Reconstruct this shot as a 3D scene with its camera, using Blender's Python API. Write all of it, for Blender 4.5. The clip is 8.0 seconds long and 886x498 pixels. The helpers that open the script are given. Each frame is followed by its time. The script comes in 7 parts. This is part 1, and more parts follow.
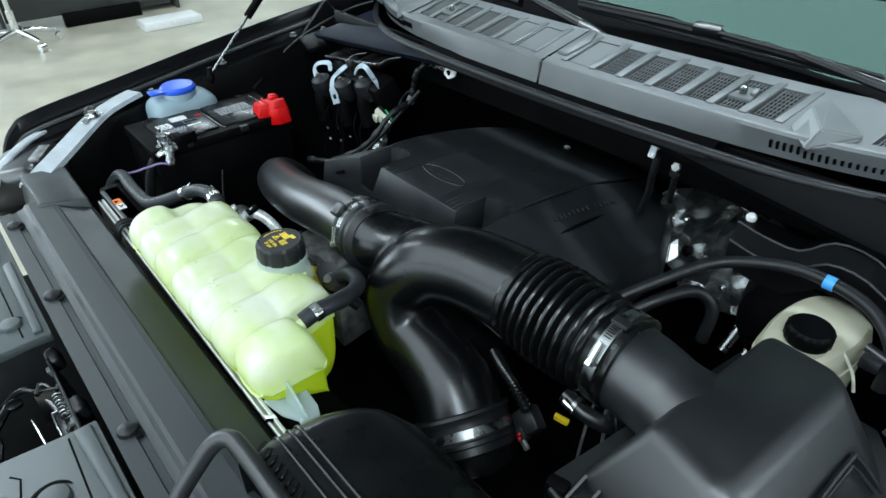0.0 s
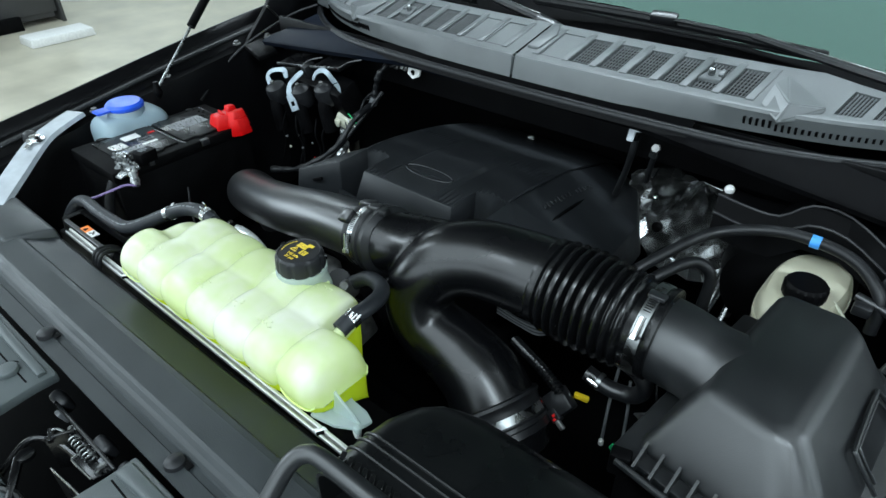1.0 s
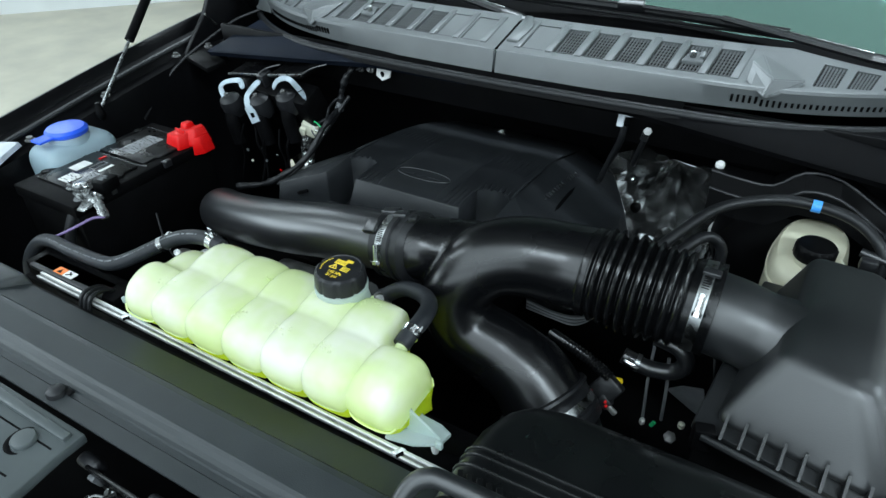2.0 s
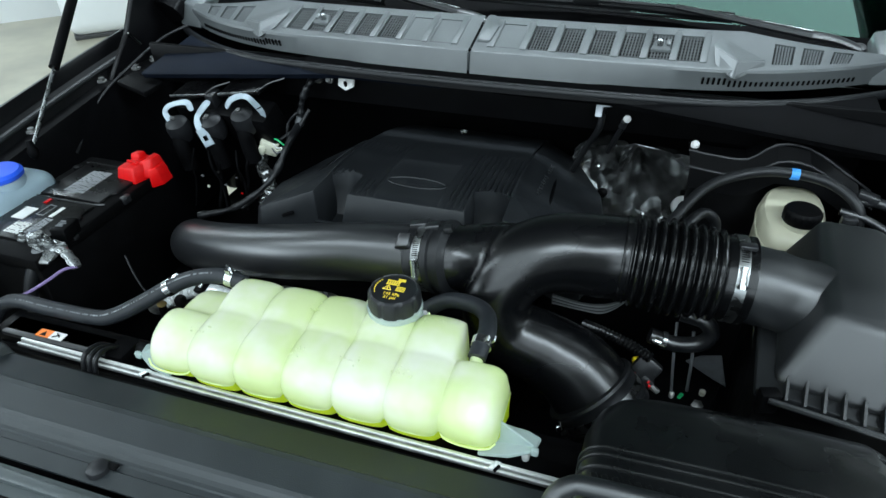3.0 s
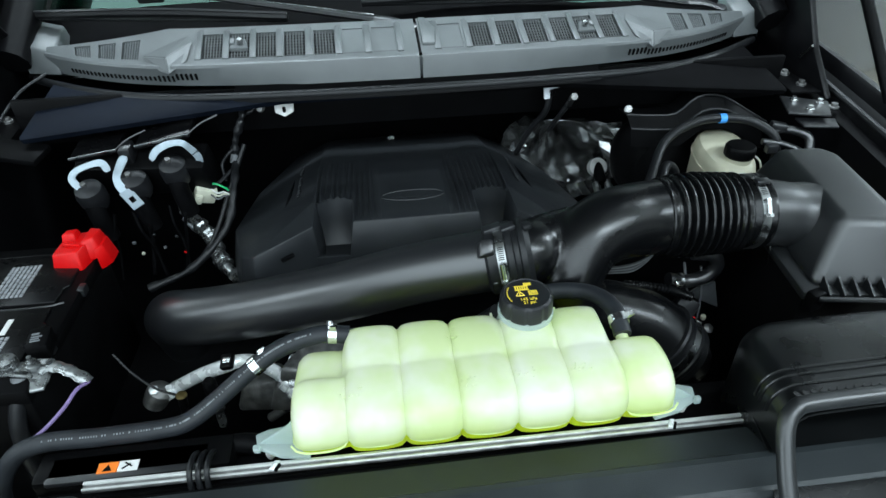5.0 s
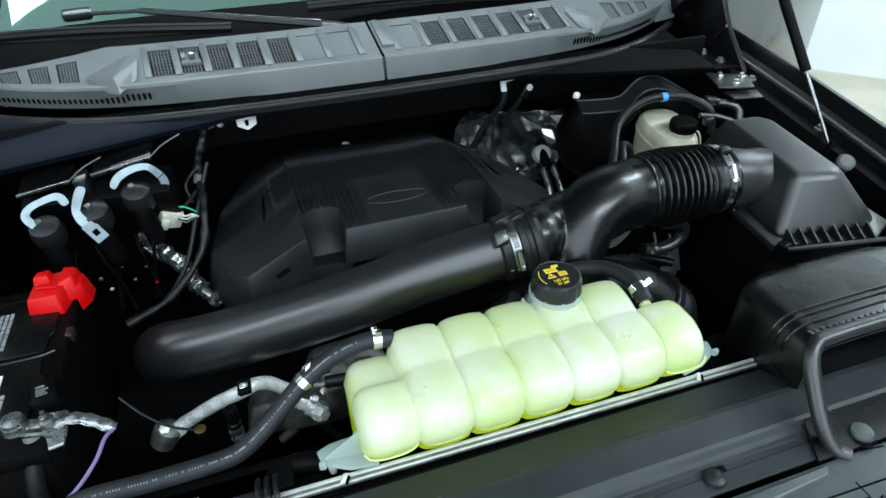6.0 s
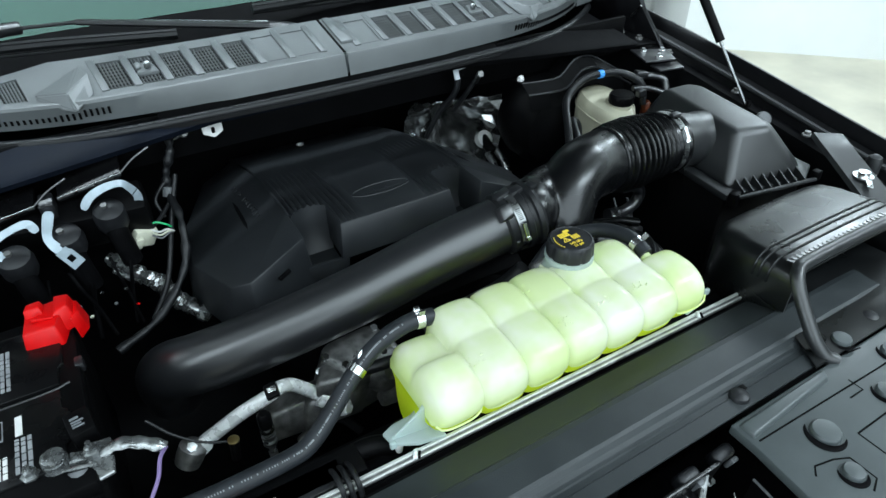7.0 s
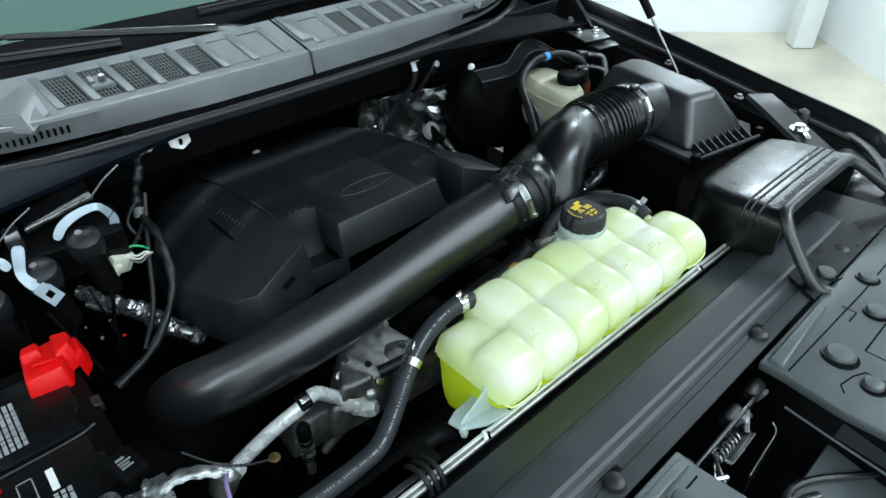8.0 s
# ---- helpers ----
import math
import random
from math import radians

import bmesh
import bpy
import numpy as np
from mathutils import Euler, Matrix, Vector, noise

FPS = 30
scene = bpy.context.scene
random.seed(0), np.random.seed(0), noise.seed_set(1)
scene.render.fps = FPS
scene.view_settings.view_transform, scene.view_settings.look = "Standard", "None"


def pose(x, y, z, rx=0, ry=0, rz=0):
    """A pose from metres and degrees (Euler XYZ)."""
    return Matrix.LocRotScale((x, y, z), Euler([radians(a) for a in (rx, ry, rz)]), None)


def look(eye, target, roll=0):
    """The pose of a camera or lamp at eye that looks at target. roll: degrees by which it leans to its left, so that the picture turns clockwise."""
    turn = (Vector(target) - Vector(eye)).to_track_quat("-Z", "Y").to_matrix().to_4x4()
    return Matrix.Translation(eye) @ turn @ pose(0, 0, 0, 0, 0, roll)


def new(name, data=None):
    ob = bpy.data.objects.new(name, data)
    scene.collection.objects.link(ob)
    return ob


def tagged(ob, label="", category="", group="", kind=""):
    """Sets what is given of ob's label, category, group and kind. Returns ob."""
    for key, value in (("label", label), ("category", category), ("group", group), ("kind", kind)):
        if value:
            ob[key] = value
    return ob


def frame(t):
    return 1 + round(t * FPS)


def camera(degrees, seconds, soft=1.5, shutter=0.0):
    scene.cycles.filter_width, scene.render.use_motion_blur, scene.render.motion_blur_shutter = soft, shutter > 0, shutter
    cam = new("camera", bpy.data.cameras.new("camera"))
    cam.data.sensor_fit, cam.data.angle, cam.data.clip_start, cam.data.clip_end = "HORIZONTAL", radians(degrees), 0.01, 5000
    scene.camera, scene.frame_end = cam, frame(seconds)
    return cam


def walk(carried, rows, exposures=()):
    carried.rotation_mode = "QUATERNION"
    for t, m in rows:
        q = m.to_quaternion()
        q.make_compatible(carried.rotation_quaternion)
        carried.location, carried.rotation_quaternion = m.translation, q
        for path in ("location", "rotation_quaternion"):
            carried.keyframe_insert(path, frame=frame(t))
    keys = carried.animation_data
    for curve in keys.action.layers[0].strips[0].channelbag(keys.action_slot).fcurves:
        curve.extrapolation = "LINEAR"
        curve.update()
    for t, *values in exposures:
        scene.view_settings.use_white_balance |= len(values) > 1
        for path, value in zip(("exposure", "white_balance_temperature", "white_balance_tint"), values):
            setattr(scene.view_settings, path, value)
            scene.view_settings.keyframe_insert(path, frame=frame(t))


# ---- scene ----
cam = camera(70.9, 8.0)
METRES, START, TILT, LEAN, TURN = 1.3600, (0.7001, -0.2776, 1.5927), -34.744, 0.406, 49.172
ROWS = [
    (0.0, 0.0, 0.0, 0.0, -0.0, 0.0, 0.0),
    (0.5, -0.0447, -0.0047, -0.0005, -3.77, -0.1, 2.72),
    (1.0, -0.0978, -0.0021, 0.0021, -7.64, -0.44, 5.43),
    (1.5, -0.1547, 0.015, 0.0092, -11.64, -1.03, 8.23),
    (3.0, -0.3314, 0.0911, 0.0682, -26.85, -4.69, 17.88),
    (3.5, -0.3894, 0.1299, 0.0958, -32.22, -6.58, 20.73),
    (4.0, -0.4445, 0.1711, 0.1287, -37.92, -8.79, 23.59),
    (4.5, -0.4897, 0.2116, 0.16, -44.32, -11.56, 26.48),
    (6.0, -0.5933, 0.3286, 0.2494, -63.76, -21.17, 32.38),
    (6.5, -0.6255, 0.3696, 0.2766, -70.69, -25.0, 33.71),
    (7.0, -0.6561, 0.4137, 0.3088, -77.74, -28.96, 34.56),
    (7.5, -0.6734, 0.4628, 0.3397, -84.95, -33.08, 35.12),
    (8.0, -0.6741, 0.5145, 0.3678, -91.71, -37.01, 35.42),
]
walk(cam, [(t, pose(*START, TILT, LEAN, TURN) @ pose(METRES * x, METRES * y, METRES * z, 90 + pitch, roll, yaw)) for t, x, y, z, yaw, pitch, roll in ROWS])

# ---- world and light ----
world = bpy.data.worlds.new("showroom_air")
scene.world = world
world.use_nodes = True
world.node_tree.nodes["Background"].inputs[0].default_value = (0.75, 0.85, 0.9, 1)
world.node_tree.nodes["Background"].inputs[1].default_value = 0.02


def area_lamp(name, place, target, sx, sy, watts, colour):
    data = bpy.data.lights.new(name, "AREA")
    data.shape, data.size, data.size_y, data.energy, data.color = "RECTANGLE", sx, sy, watts, colour
    ob = new(name, data)
    ob.matrix_world = look(place, target)
    return ob


# unseen lamps, placed and powered to match: assumed glazed front, ceiling lamps round the truck
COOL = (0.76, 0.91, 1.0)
area_lamp("window_daylight", (-0.7, -5.85, 2.2), (-0.6, 0.0, 2.0), 7.2, 1.9, 150, COOL)
# added fill with no known source, brightens the left flanks of the ducts
area_lamp("side_fill", (-8.85, -3.2, 1.95), (-7.0, -2.6, 1.85), 4.8, 2.1, 270, COOL)
area_lamp("ceiling_lamp_front", (-0.1, -2.5, 3.15), (-0.1, -2.2, 0), 4.4, 4.0, 200, COOL)
area_lamp("ceiling_lamp_left", (-3.3, -0.8, 3.15), (-2.9, -0.8, 0), 0.4, 2.8, 50, COOL)
area_lamp("ceiling_lamp_right", (2.3, -1.3, 3.15), (2.0, -1.3, 0), 0.25, 2.6, 75, COOL)
area_lamp("ceiling_lamp_far", (-5.0, 1.9, 3.15), (-5.0, 1.95, 0), 3.0, 0.3, 72, COOL)
area_lamp("ceiling_lamp_side", (3.9, 1.3, 3.15), (3.95, 1.3, 0), 0.5, 1.2, 75, COOL)
# added panel standing in for the lit ceiling the windscreen mirrors
area_lamp("mirrored_ceiling_glow", (0.0, 1.05, 3.2), (0.0, 1.0, 0), 4.2, 1.5, 50, COOL)
area_lamp("ceiling_lamp_back", (-0.1, 1.52, 3.15), (-0.1, 1.45, 0), 2.8, 0.3, 58, COOL)


# ---- materials ----
def material(name, colour, rough=0.5, metal=0.0, grain=0.0, size=60.0, tone=0.25, coat=0.0, spec=0.5, fine=900.0, wear=0.15):
    """Principled surface with two scales of tone and roughness variation and a fine relief. size, fine: noise scales per metre."""
    m = bpy.data.materials.new(name)
    m.use_nodes = True
    nt = m.node_tree
    b = nt.nodes["Principled BSDF"]
    b.inputs["Metallic"].default_value = metal
    b.inputs["Specular IOR Level"].default_value = spec
    b.inputs["Coat Weight"].default_value = coat
    b.inputs["Coat Roughness"].default_value = 0.06
    geo = nt.nodes.new("ShaderNodeNewGeometry")
    big = nt.nodes.new("ShaderNodeTexNoise")
    big.inputs["Scale"].default_value, big.inputs["Detail"].default_value = size, 4
    small = nt.nodes.new("ShaderNodeTexNoise")
    small.inputs["Scale"].default_value, small.inputs["Detail"].default_value = fine, 2
    for n in (big, small):
        nt.links.new(geo.outputs["Position"], n.inputs["Vector"])
    ramp = nt.nodes.new("ShaderNodeMapRange")
    ramp.inputs["From Min"].default_value, ramp.inputs["From Max"].default_value = 0.3, 0.7
    ramp.inputs["To Min"].default_value, ramp.inputs["To Max"].default_value = 1 - tone, 1 + tone
    nt.links.new(big.outputs["Fac"], ramp.inputs["Value"])
    mul = nt.nodes.new("ShaderNodeVectorMath")
    mul.operation = "SCALE"
    mul.inputs[0].default_value = colour
    nt.links.new(ramp.outputs[0], mul.inputs["Scale"])
    nt.links.new(mul.outputs[0], b.inputs["Base Color"])
    rr = nt.nodes.new("ShaderNodeMapRange")
    rr.inputs["From Min"].default_value, rr.inputs["From Max"].default_value = 0.3, 0.7
    rr.inputs["To Min"].default_value, rr.inputs["To Max"].default_value = max(0.02, rough * (1 - wear)), min(1, rough * (1 + wear))
    nt.links.new(big.outputs["Fac"], rr.inputs["Value"])
    nt.links.new(rr.outputs[0], b.inputs["Roughness"])
    if grain:
        bump = nt.nodes.new("ShaderNodeBump")
        bump.inputs["Strength"].default_value, bump.inputs["Distance"].default_value = grain, 0.0006
        nt.links.new(small.outputs["Fac"], bump.inputs["Height"])
        nt.links.new(bump.outputs[0], b.inputs["Normal"])
    return m


def translucent(name, colour, through_share, rough=0.35, deep=None, streak=None):
    """Blow-moulded plastic that lets light through."""
    m = material(name, colour, rough, tone=0.06, size=25, grain=0.1, fine=500)
    nt = m.node_tree
    b, out = nt.nodes["Principled BSDF"], nt.nodes["Material Output"]
    tr = nt.nodes.new("ShaderNodeBsdfTranslucent")
    tr.inputs["Color"].default_value = (*(deep or colour), 1)
    mix = nt.nodes.new("ShaderNodeMixShader")
    mix.inputs[0].default_value = through_share
    nt.links.new(b.outputs[0], mix.inputs[1])
    nt.links.new(tr.outputs[0], mix.inputs[2])
    nt.links.new(mix.outputs[0], out.inputs["Surface"])
    if streak:
        patch = nt.nodes.new("ShaderNodeTexNoise")
        patch.inputs["Scale"].default_value, patch.inputs["Detail"].default_value = 14, 3
        geo = nt.nodes.new("ShaderNodeNewGeometry")
        nt.links.new(geo.outputs["Position"], patch.inputs["Vector"])
        ramp = nt.nodes.new("ShaderNodeMapRange")
        ramp.inputs["From Min"].default_value, ramp.inputs["From Max"].default_value = 0.38, 0.62
        nt.links.new(patch.outputs["Fac"], ramp.inputs["Value"])
        # the fluid inside shows through the lower part of the shell
        height = nt.nodes.new("ShaderNodeSeparateXYZ")
        nt.links.new(geo.outputs["Position"], height.inputs[0])
        level = nt.nodes.new("ShaderNodeMapRange")
        level.interpolation_type = "SMOOTHSTEP"
        level.inputs["From Min"].default_value, level.inputs["From Max"].default_value = 1.104, 1.066
        level.inputs["To Max"].default_value = 0.75
        nt.links.new(height.outputs["Z"], level.inputs["Value"])
        for node, socket, base in ((b, "Base Color", colour), (tr, "Color", deep)):
            two = nt.nodes.new("ShaderNodeMix")
            two.data_type = "RGBA"
            two.inputs[6].default_value = (*base, 1)
            two.inputs[7].default_value = (*[v * w for v, w in zip(base, streak)], 1)
            nt.links.new(ramp.outputs[0], two.inputs[0])
            fluid = nt.nodes.new("ShaderNodeMix")
            fluid.data_type = "RGBA"
            nt.links.new(level.outputs[0], fluid.inputs[0])
            nt.links.new(two.outputs[2], fluid.inputs[6])
            fluid.inputs[7].default_value = (0.78, 0.92, 0.34, 1)
            nt.links.new(fluid.outputs[2], node.inputs[socket])
    return m


def clear_plastic(name, colour, clear):
    """Cloudy plastic that one can half see through."""
    m = translucent(name, colour, 0.4, 0.2)
    nt = m.node_tree
    out = nt.nodes["Material Output"]
    body = out.inputs["Surface"].links[0].from_socket
    see = nt.nodes.new("ShaderNodeBsdfTransparent")
    see.inputs[0].default_value = (0.93, 0.97, 0.96, 1)
    mix = nt.nodes.new("ShaderNodeMixShader")
    mix.inputs[0].default_value = clear
    nt.links.new(body, mix.inputs[1])
    nt.links.new(see.outputs[0], mix.inputs[2])
    nt.links.new(mix.outputs[0], out.inputs["Surface"])
    return m


GREY = material("grained_grey_plastic", (0.020, 0.0242, 0.0262), 0.42, spec=0.5, grain=0.35, tone=0.12, size=18)
PLATE = material("pale_grained_grey_plastic", (0.053, 0.063, 0.065), 0.40, spec=0.6, grain=0.35, tone=0.12, size=18)
COWL = material("cowl_grey_plastic", (0.090, 0.097, 0.099), 0.38, spec=0.6, grain=0.35, tone=0.1, size=14)
BOXGREY = material("airbox_plastic", (0.0070, 0.0080, 0.0089), 0.40, spec=0.85, grain=0.18, tone=0.15, size=14)
SATIN = material("satin_black_plastic", (0.0095, 0.0100, 0.0115), 0.34, spec=1.0, tone=0.08, size=9, wear=0.06)
DUCT = material("blow_moulded_duct_plastic", (0.0024, 0.0026, 0.0031), 0.27, spec=0.52, tone=0.08, size=9, wear=0.06)
GLOSSY = material("scuffed_glossy_black_plastic", (0.0032, 0.0037, 0.0040), 0.30, tone=0.08, size=14, wear=0.25, coat=0.10, spec=0.45)
BLACKCAP = material("moulded_cap_plastic", (0.010, 0.0105, 0.012), 0.42, spec=0.4, grain=0.2, tone=0.15, size=60)
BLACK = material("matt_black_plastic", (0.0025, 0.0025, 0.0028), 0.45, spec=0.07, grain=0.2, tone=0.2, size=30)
# near-black with hardly any gloss, for bay surfaces and recess lines
DEEP = material("deep_black_finish", (0.0028, 0.0028, 0.0032), 0.6, spec=0.04, grain=0.3, tone=0.4, size=40)
COVER = material("engine_cover_plastic", (0.013, 0.0146, 0.0165), 0.40, spec=0.38, grain=0.3, tone=0.15, size=20)
RUBBER = material("black_rubber", (0.007, 0.0075, 0.0085), 0.42, spec=0.35, grain=0.08, tone=0.2, size=40)
BELLOWS = material("glossy_bellows_rubber", (0.0030, 0.0032, 0.0036), 0.24, spec=0.40, grain=0.04, tone=0.2, size=40)
HOSE = material("dark_grey_hose_rubber", (0.014, 0.016, 0.019), 0.5, spec=0.35, grain=0.2, tone=0.2, size=60)
PAINT = material("black_body_paint", (0.003, 0.003, 0.0035), 0.34, tone=0.15, spec=0.12, coat=0.05)
# lighter, glossier copy of the body paint, so the door shows grey reflections
GLOSSPAINT = material("glossy_copy_of_body_paint", (0.012, 0.012, 0.013), 0.16, tone=0.1, spec=0.5, coat=1.0)
EDGE = material("dull_black_edge", (0.014, 0.015, 0.016), 0.45, tone=0.3, size=40)
BLUEBLACK = material("glossy_blue_black_plastic", (0.004, 0.006, 0.011), 0.5, spec=0.1, grain=0.1, tone=0.25, size=12)
ALU = material("aluminium", (0.84, 0.86, 0.86), 0.28, 0.32, grain=0.15, tone=0.15, size=50, wear=0.35)
CAST = material("cast_aluminium", (0.24, 0.24, 0.235), 0.5, 0.9, grain=0.8, tone=0.4, size=60, fine=400)
TINNED = material("tinned_steel", (0.28, 0.29, 0.29), 0.28, 0.85, tone=0.3, size=90, wear=0.5, grain=0.3, fine=300)
CLAMP = material("dull_clamp_steel", (0.30, 0.31, 0.31), 0.3, 1.0, tone=0.15, wear=0.4)
STEEL = material("bright_steel", (0.75, 0.76, 0.76), 0.2, 1.0, tone=0.1, wear=0.4)
ZINC = material("pale_zinc_plate", (0.38, 0.45, 0.50), 0.45, 0.25, tone=0.12, size=60)
FOIL = material("crinkled_foil", (0.42, 0.43, 0.43), 0.20, 0.92, grain=1.0, tone=0.35, size=35, fine=70)
TANK = translucent("milky_tank_plastic", (0.92, 0.925, 0.82), 0.42, 0.22, (0.93, 0.95, 0.70), (0.84, 0.94, 0.60))
TANKLOW = translucent("tank_plastic_over_coolant", (0.66, 0.76, 0.05), 0.62, 0.25, (0.80, 0.90, 0.03))
TAB = clear_plastic("clear_tab_plastic", (0.70, 0.80, 0.79), 0.42)
MILK = translucent("milky_reservoir_plastic", (0.62, 0.60, 0.46), 0.3, 0.35)
WASH = translucent("washer_tank_plastic", (0.40, 0.52, 0.58), 0.35, 0.35)
RED = material("red_plastic", (0.60, 0.0008, 0.0015), 0.42, spec=0.35, tone=0.08)
BLUE = material("blue_plastic", (0.02, 0.10, 0.72), 0.35, tone=0.08)
LBLUE = material("light_blue_tape", (0.05, 0.30, 0.75), 0.45, tone=0.08)
YELLOW = material("yellow_plastic", (0.85, 0.62, 0.02), 0.4, tone=0.08)
YPRINT = material("yellow_print", (0.80, 0.58, 0.05), 0.5, tone=0.05)
ORANGE = material("orange_label", (0.85, 0.20, 0.02), 0.45, tone=0.05)
WLABEL = material("white_label", (0.72, 0.72, 0.70), 0.45, tone=0.08)
GLABEL = material("grey_print", (0.26, 0.27, 0.28), 0.5, tone=0.15)
FAINT = material("faint_grey_print", (0.16, 0.17, 0.18), 0.5, tone=0.15)
AMBER = material("dark_amber_plastic", (0.11, 0.022, 0.004), 0.45, tone=0.1)
GREEN = material("green_wire", (0.02, 0.45, 0.16), 0.4, tone=0.08)
GUIDE = material("grey_moulded_rubber", (0.10, 0.105, 0.11), 0.5, tone=0.2, size=60)
PANEL = material("smooth_battery_plastic", (0.0032, 0.0032, 0.0036), 0.28, spec=0.35, tone=0.15, size=20)
RAIL = material("pale_anodised_strip", (0.66, 0.67, 0.65), 0.34, 0.5, tone=0.15, size=40)
BRASS = material("dull_brass", (0.20, 0.15, 0.06), 0.4, 0.8, tone=0.2, size=80)
STRAP = material("pale_grey_primer", (0.42, 0.45, 0.48), 0.35, tone=0.15, size=30)
PURPLE = material("violet_wire", (0.20, 0.14, 0.30), 0.5, tone=0.1)
CREAM = material("cream_connector", (0.60, 0.60, 0.48), 0.45, tone=0.1)
GRILLE = material("dark_mesh", (0.085, 0.089, 0.090), 0.6, spec=0.2, tone=0.2, size=50)
WALL = material("white_wall_paint", (0.80, 0.82, 0.82), 0.6, tone=0.04, size=2, grain=0.2, fine=150)
FLOOR = material("pale_polished_concrete", (0.455, 0.425, 0.335), 0.35, tone=0.20, size=2.5, grain=0.1, fine=60)
CEIL = material("grey_ceiling", (0.30, 0.31, 0.31), 0.8, tone=0.04, size=2)
DESK = material("dark_office_furniture", (0.045, 0.045, 0.045), 0.6, tone=0.2, size=6)
# far paler than the real dashboard: mirrored ceiling light put into its colour
DASH = material("dashboard_plastic", (0.58, 0.60, 0.58), 0.6, grain=0.3, tone=0.10)


def glass_material():
    m = bpy.data.materials.new("green_windscreen_glass")
    m.use_nodes = True
    nt = m.node_tree
    out = nt.nodes["Material Output"]
    nt.nodes.remove(nt.nodes["Principled BSDF"])
    t = nt.nodes.new("ShaderNodeBsdfTransparent")
    t.inputs[0].default_value = (0.62, 0.80, 0.72, 1)
    g = nt.nodes.new("ShaderNodeBsdfGlossy")
    g.inputs["Color"].default_value = (0.60, 0.95, 0.82, 1)
    g.inputs["Roughness"].default_value = 0.03
    f = nt.nodes.new("ShaderNodeFresnel")
    f.inputs["IOR"].default_value = 1.9
    mix = nt.nodes.new("ShaderNodeMixShader")
    nt.links.new(f.outputs[0], mix.inputs[0])
    nt.links.new(t.outputs[0], mix.inputs[1])
    nt.links.new(g.outputs[0], mix.inputs[2])
    nt.links.new(mix.outputs[0], out.inputs["Surface"])
    return m


GLASS = glass_material()


# ---- mesh helpers ----
def finish(name, bm, mat, angle=38):
    bmesh.ops.recalc_face_normals(bm, faces=bm.faces)
    me = bpy.data.meshes.new(name)
    bm.to_mesh(me)
    bm.free()
    me.materials.append(mat)
    for p in me.polygons:
        p.use_smooth = True
    me.set_sharp_from_angle(angle=radians(angle))
    return me


def part(name, bm, mat, parent, label="", angle=38):
    ob = new(name, finish(name, bm, mat, angle))
    ob.parent = parent
    if parent.type == "EMPTY":
        ob.matrix_parent_inverse = Matrix.Translation(-Vector(parent.location))
    if label:
        ob["label"] = label
    return ob


def thing(name, base, label, category, group="", kind=""):
    ob = new(name)
    ob.empty_display_size = 0.02
    ob.location = base
    return tagged(ob, label, category, group, kind)


def solid(name, bm, mat, label, category="", group="", kind="", angle=38):
    return tagged(new(name, finish(name, bm, mat, angle)), label, category, group, kind)


def curve_points(pts, n=8):
    """Catmull-Rom through the points."""
    P = [Vector(p) for p in pts]
    P = [2 * P[0] - P[1]] + P + [2 * P[-1] - P[-2]]
    out = []
    for i in range(1, len(P) - 2):
        for k in range(n):
            t = k / n
            a, b, c, d = P[i - 1], P[i], P[i + 1], P[i + 2]
            out.append(0.5 * (2 * b + (c - a) * t + (2 * a - 5 * b + 4 * c - d) * t * t + (3 * b - a - 3 * c + d) * t ** 3))
    out.append(P[-2])
    return out


def ring_loft(bm, rings, closed=False, caps=True):
    vs = [[bm.verts.new(p) for p in r] for r in rings]
    n = len(vs[0])
    pairs = list(zip(vs, vs[1:])) + ([(vs[-1], vs[0])] if closed else [])
    for a, b in pairs:
        for i in range(n):
            bm.faces.new((a[i], a[(i + 1) % n], b[(i + 1) % n], b[i]))
    if caps and not closed:
        bm.faces.new(vs[0][::-1])
        bm.faces.new(vs[-1])
    return vs


def frames_along(path):
    up, out = None, []
    for i, p in enumerate(path):
        t = (path[min(i + 1, len(path) - 1)] - path[max(i - 1, 0)]).normalized()
        if up is None:
            up = Vector((0, 0, 1)) if abs(t.z) < 0.9 else Vector((0, 1, 0))
        up = (up - t * up.dot(t)).normalized()
        out.append((p, t.cross(up), up))
    return out


def sweep(pts, r, n=16, smooth=8, bm=None, flat=1.0, closed=False):
    """A round bar along points; r: radius or a function of 0..1."""
    bm = bm or bmesh.new()
    path = curve_points(pts, smooth) if smooth else [Vector(p) for p in pts]
    fr = frames_along(path)
    rings = []
    for i, (p, s, u) in enumerate(fr):
        rad = r(i / (len(fr) - 1)) if callable(r) else r
        rings.append([p + s * (rad * math.cos(2 * math.pi * k / n)) + u * (rad * flat * math.sin(2 * math.pi * k / n)) for k in range(n)])
    ring_loft(bm, rings, closed)
    return bm


def lathe(profile, base, axis=(0, 0, 1), n=32, bm=None, wave=None):
    """Turns (radius, height) pairs round an axis through base."""
    bm = bm or bmesh.new()
    q = Vector((0, 0, 1)).rotation_difference(Vector(axis).normalized()).to_matrix()
    b = Vector(base)
    rings = []
    for j, (r, h) in enumerate(profile):
        ring = []
        for k in range(n):
            a = 2 * math.pi * k / n
            rr = r * (wave(a, j) if wave else 1)
            ring.append(b + q @ Vector((rr * math.cos(a), rr * math.sin(a), h)))
        rings.append(ring)
    ring_loft(bm, rings)
    return bm


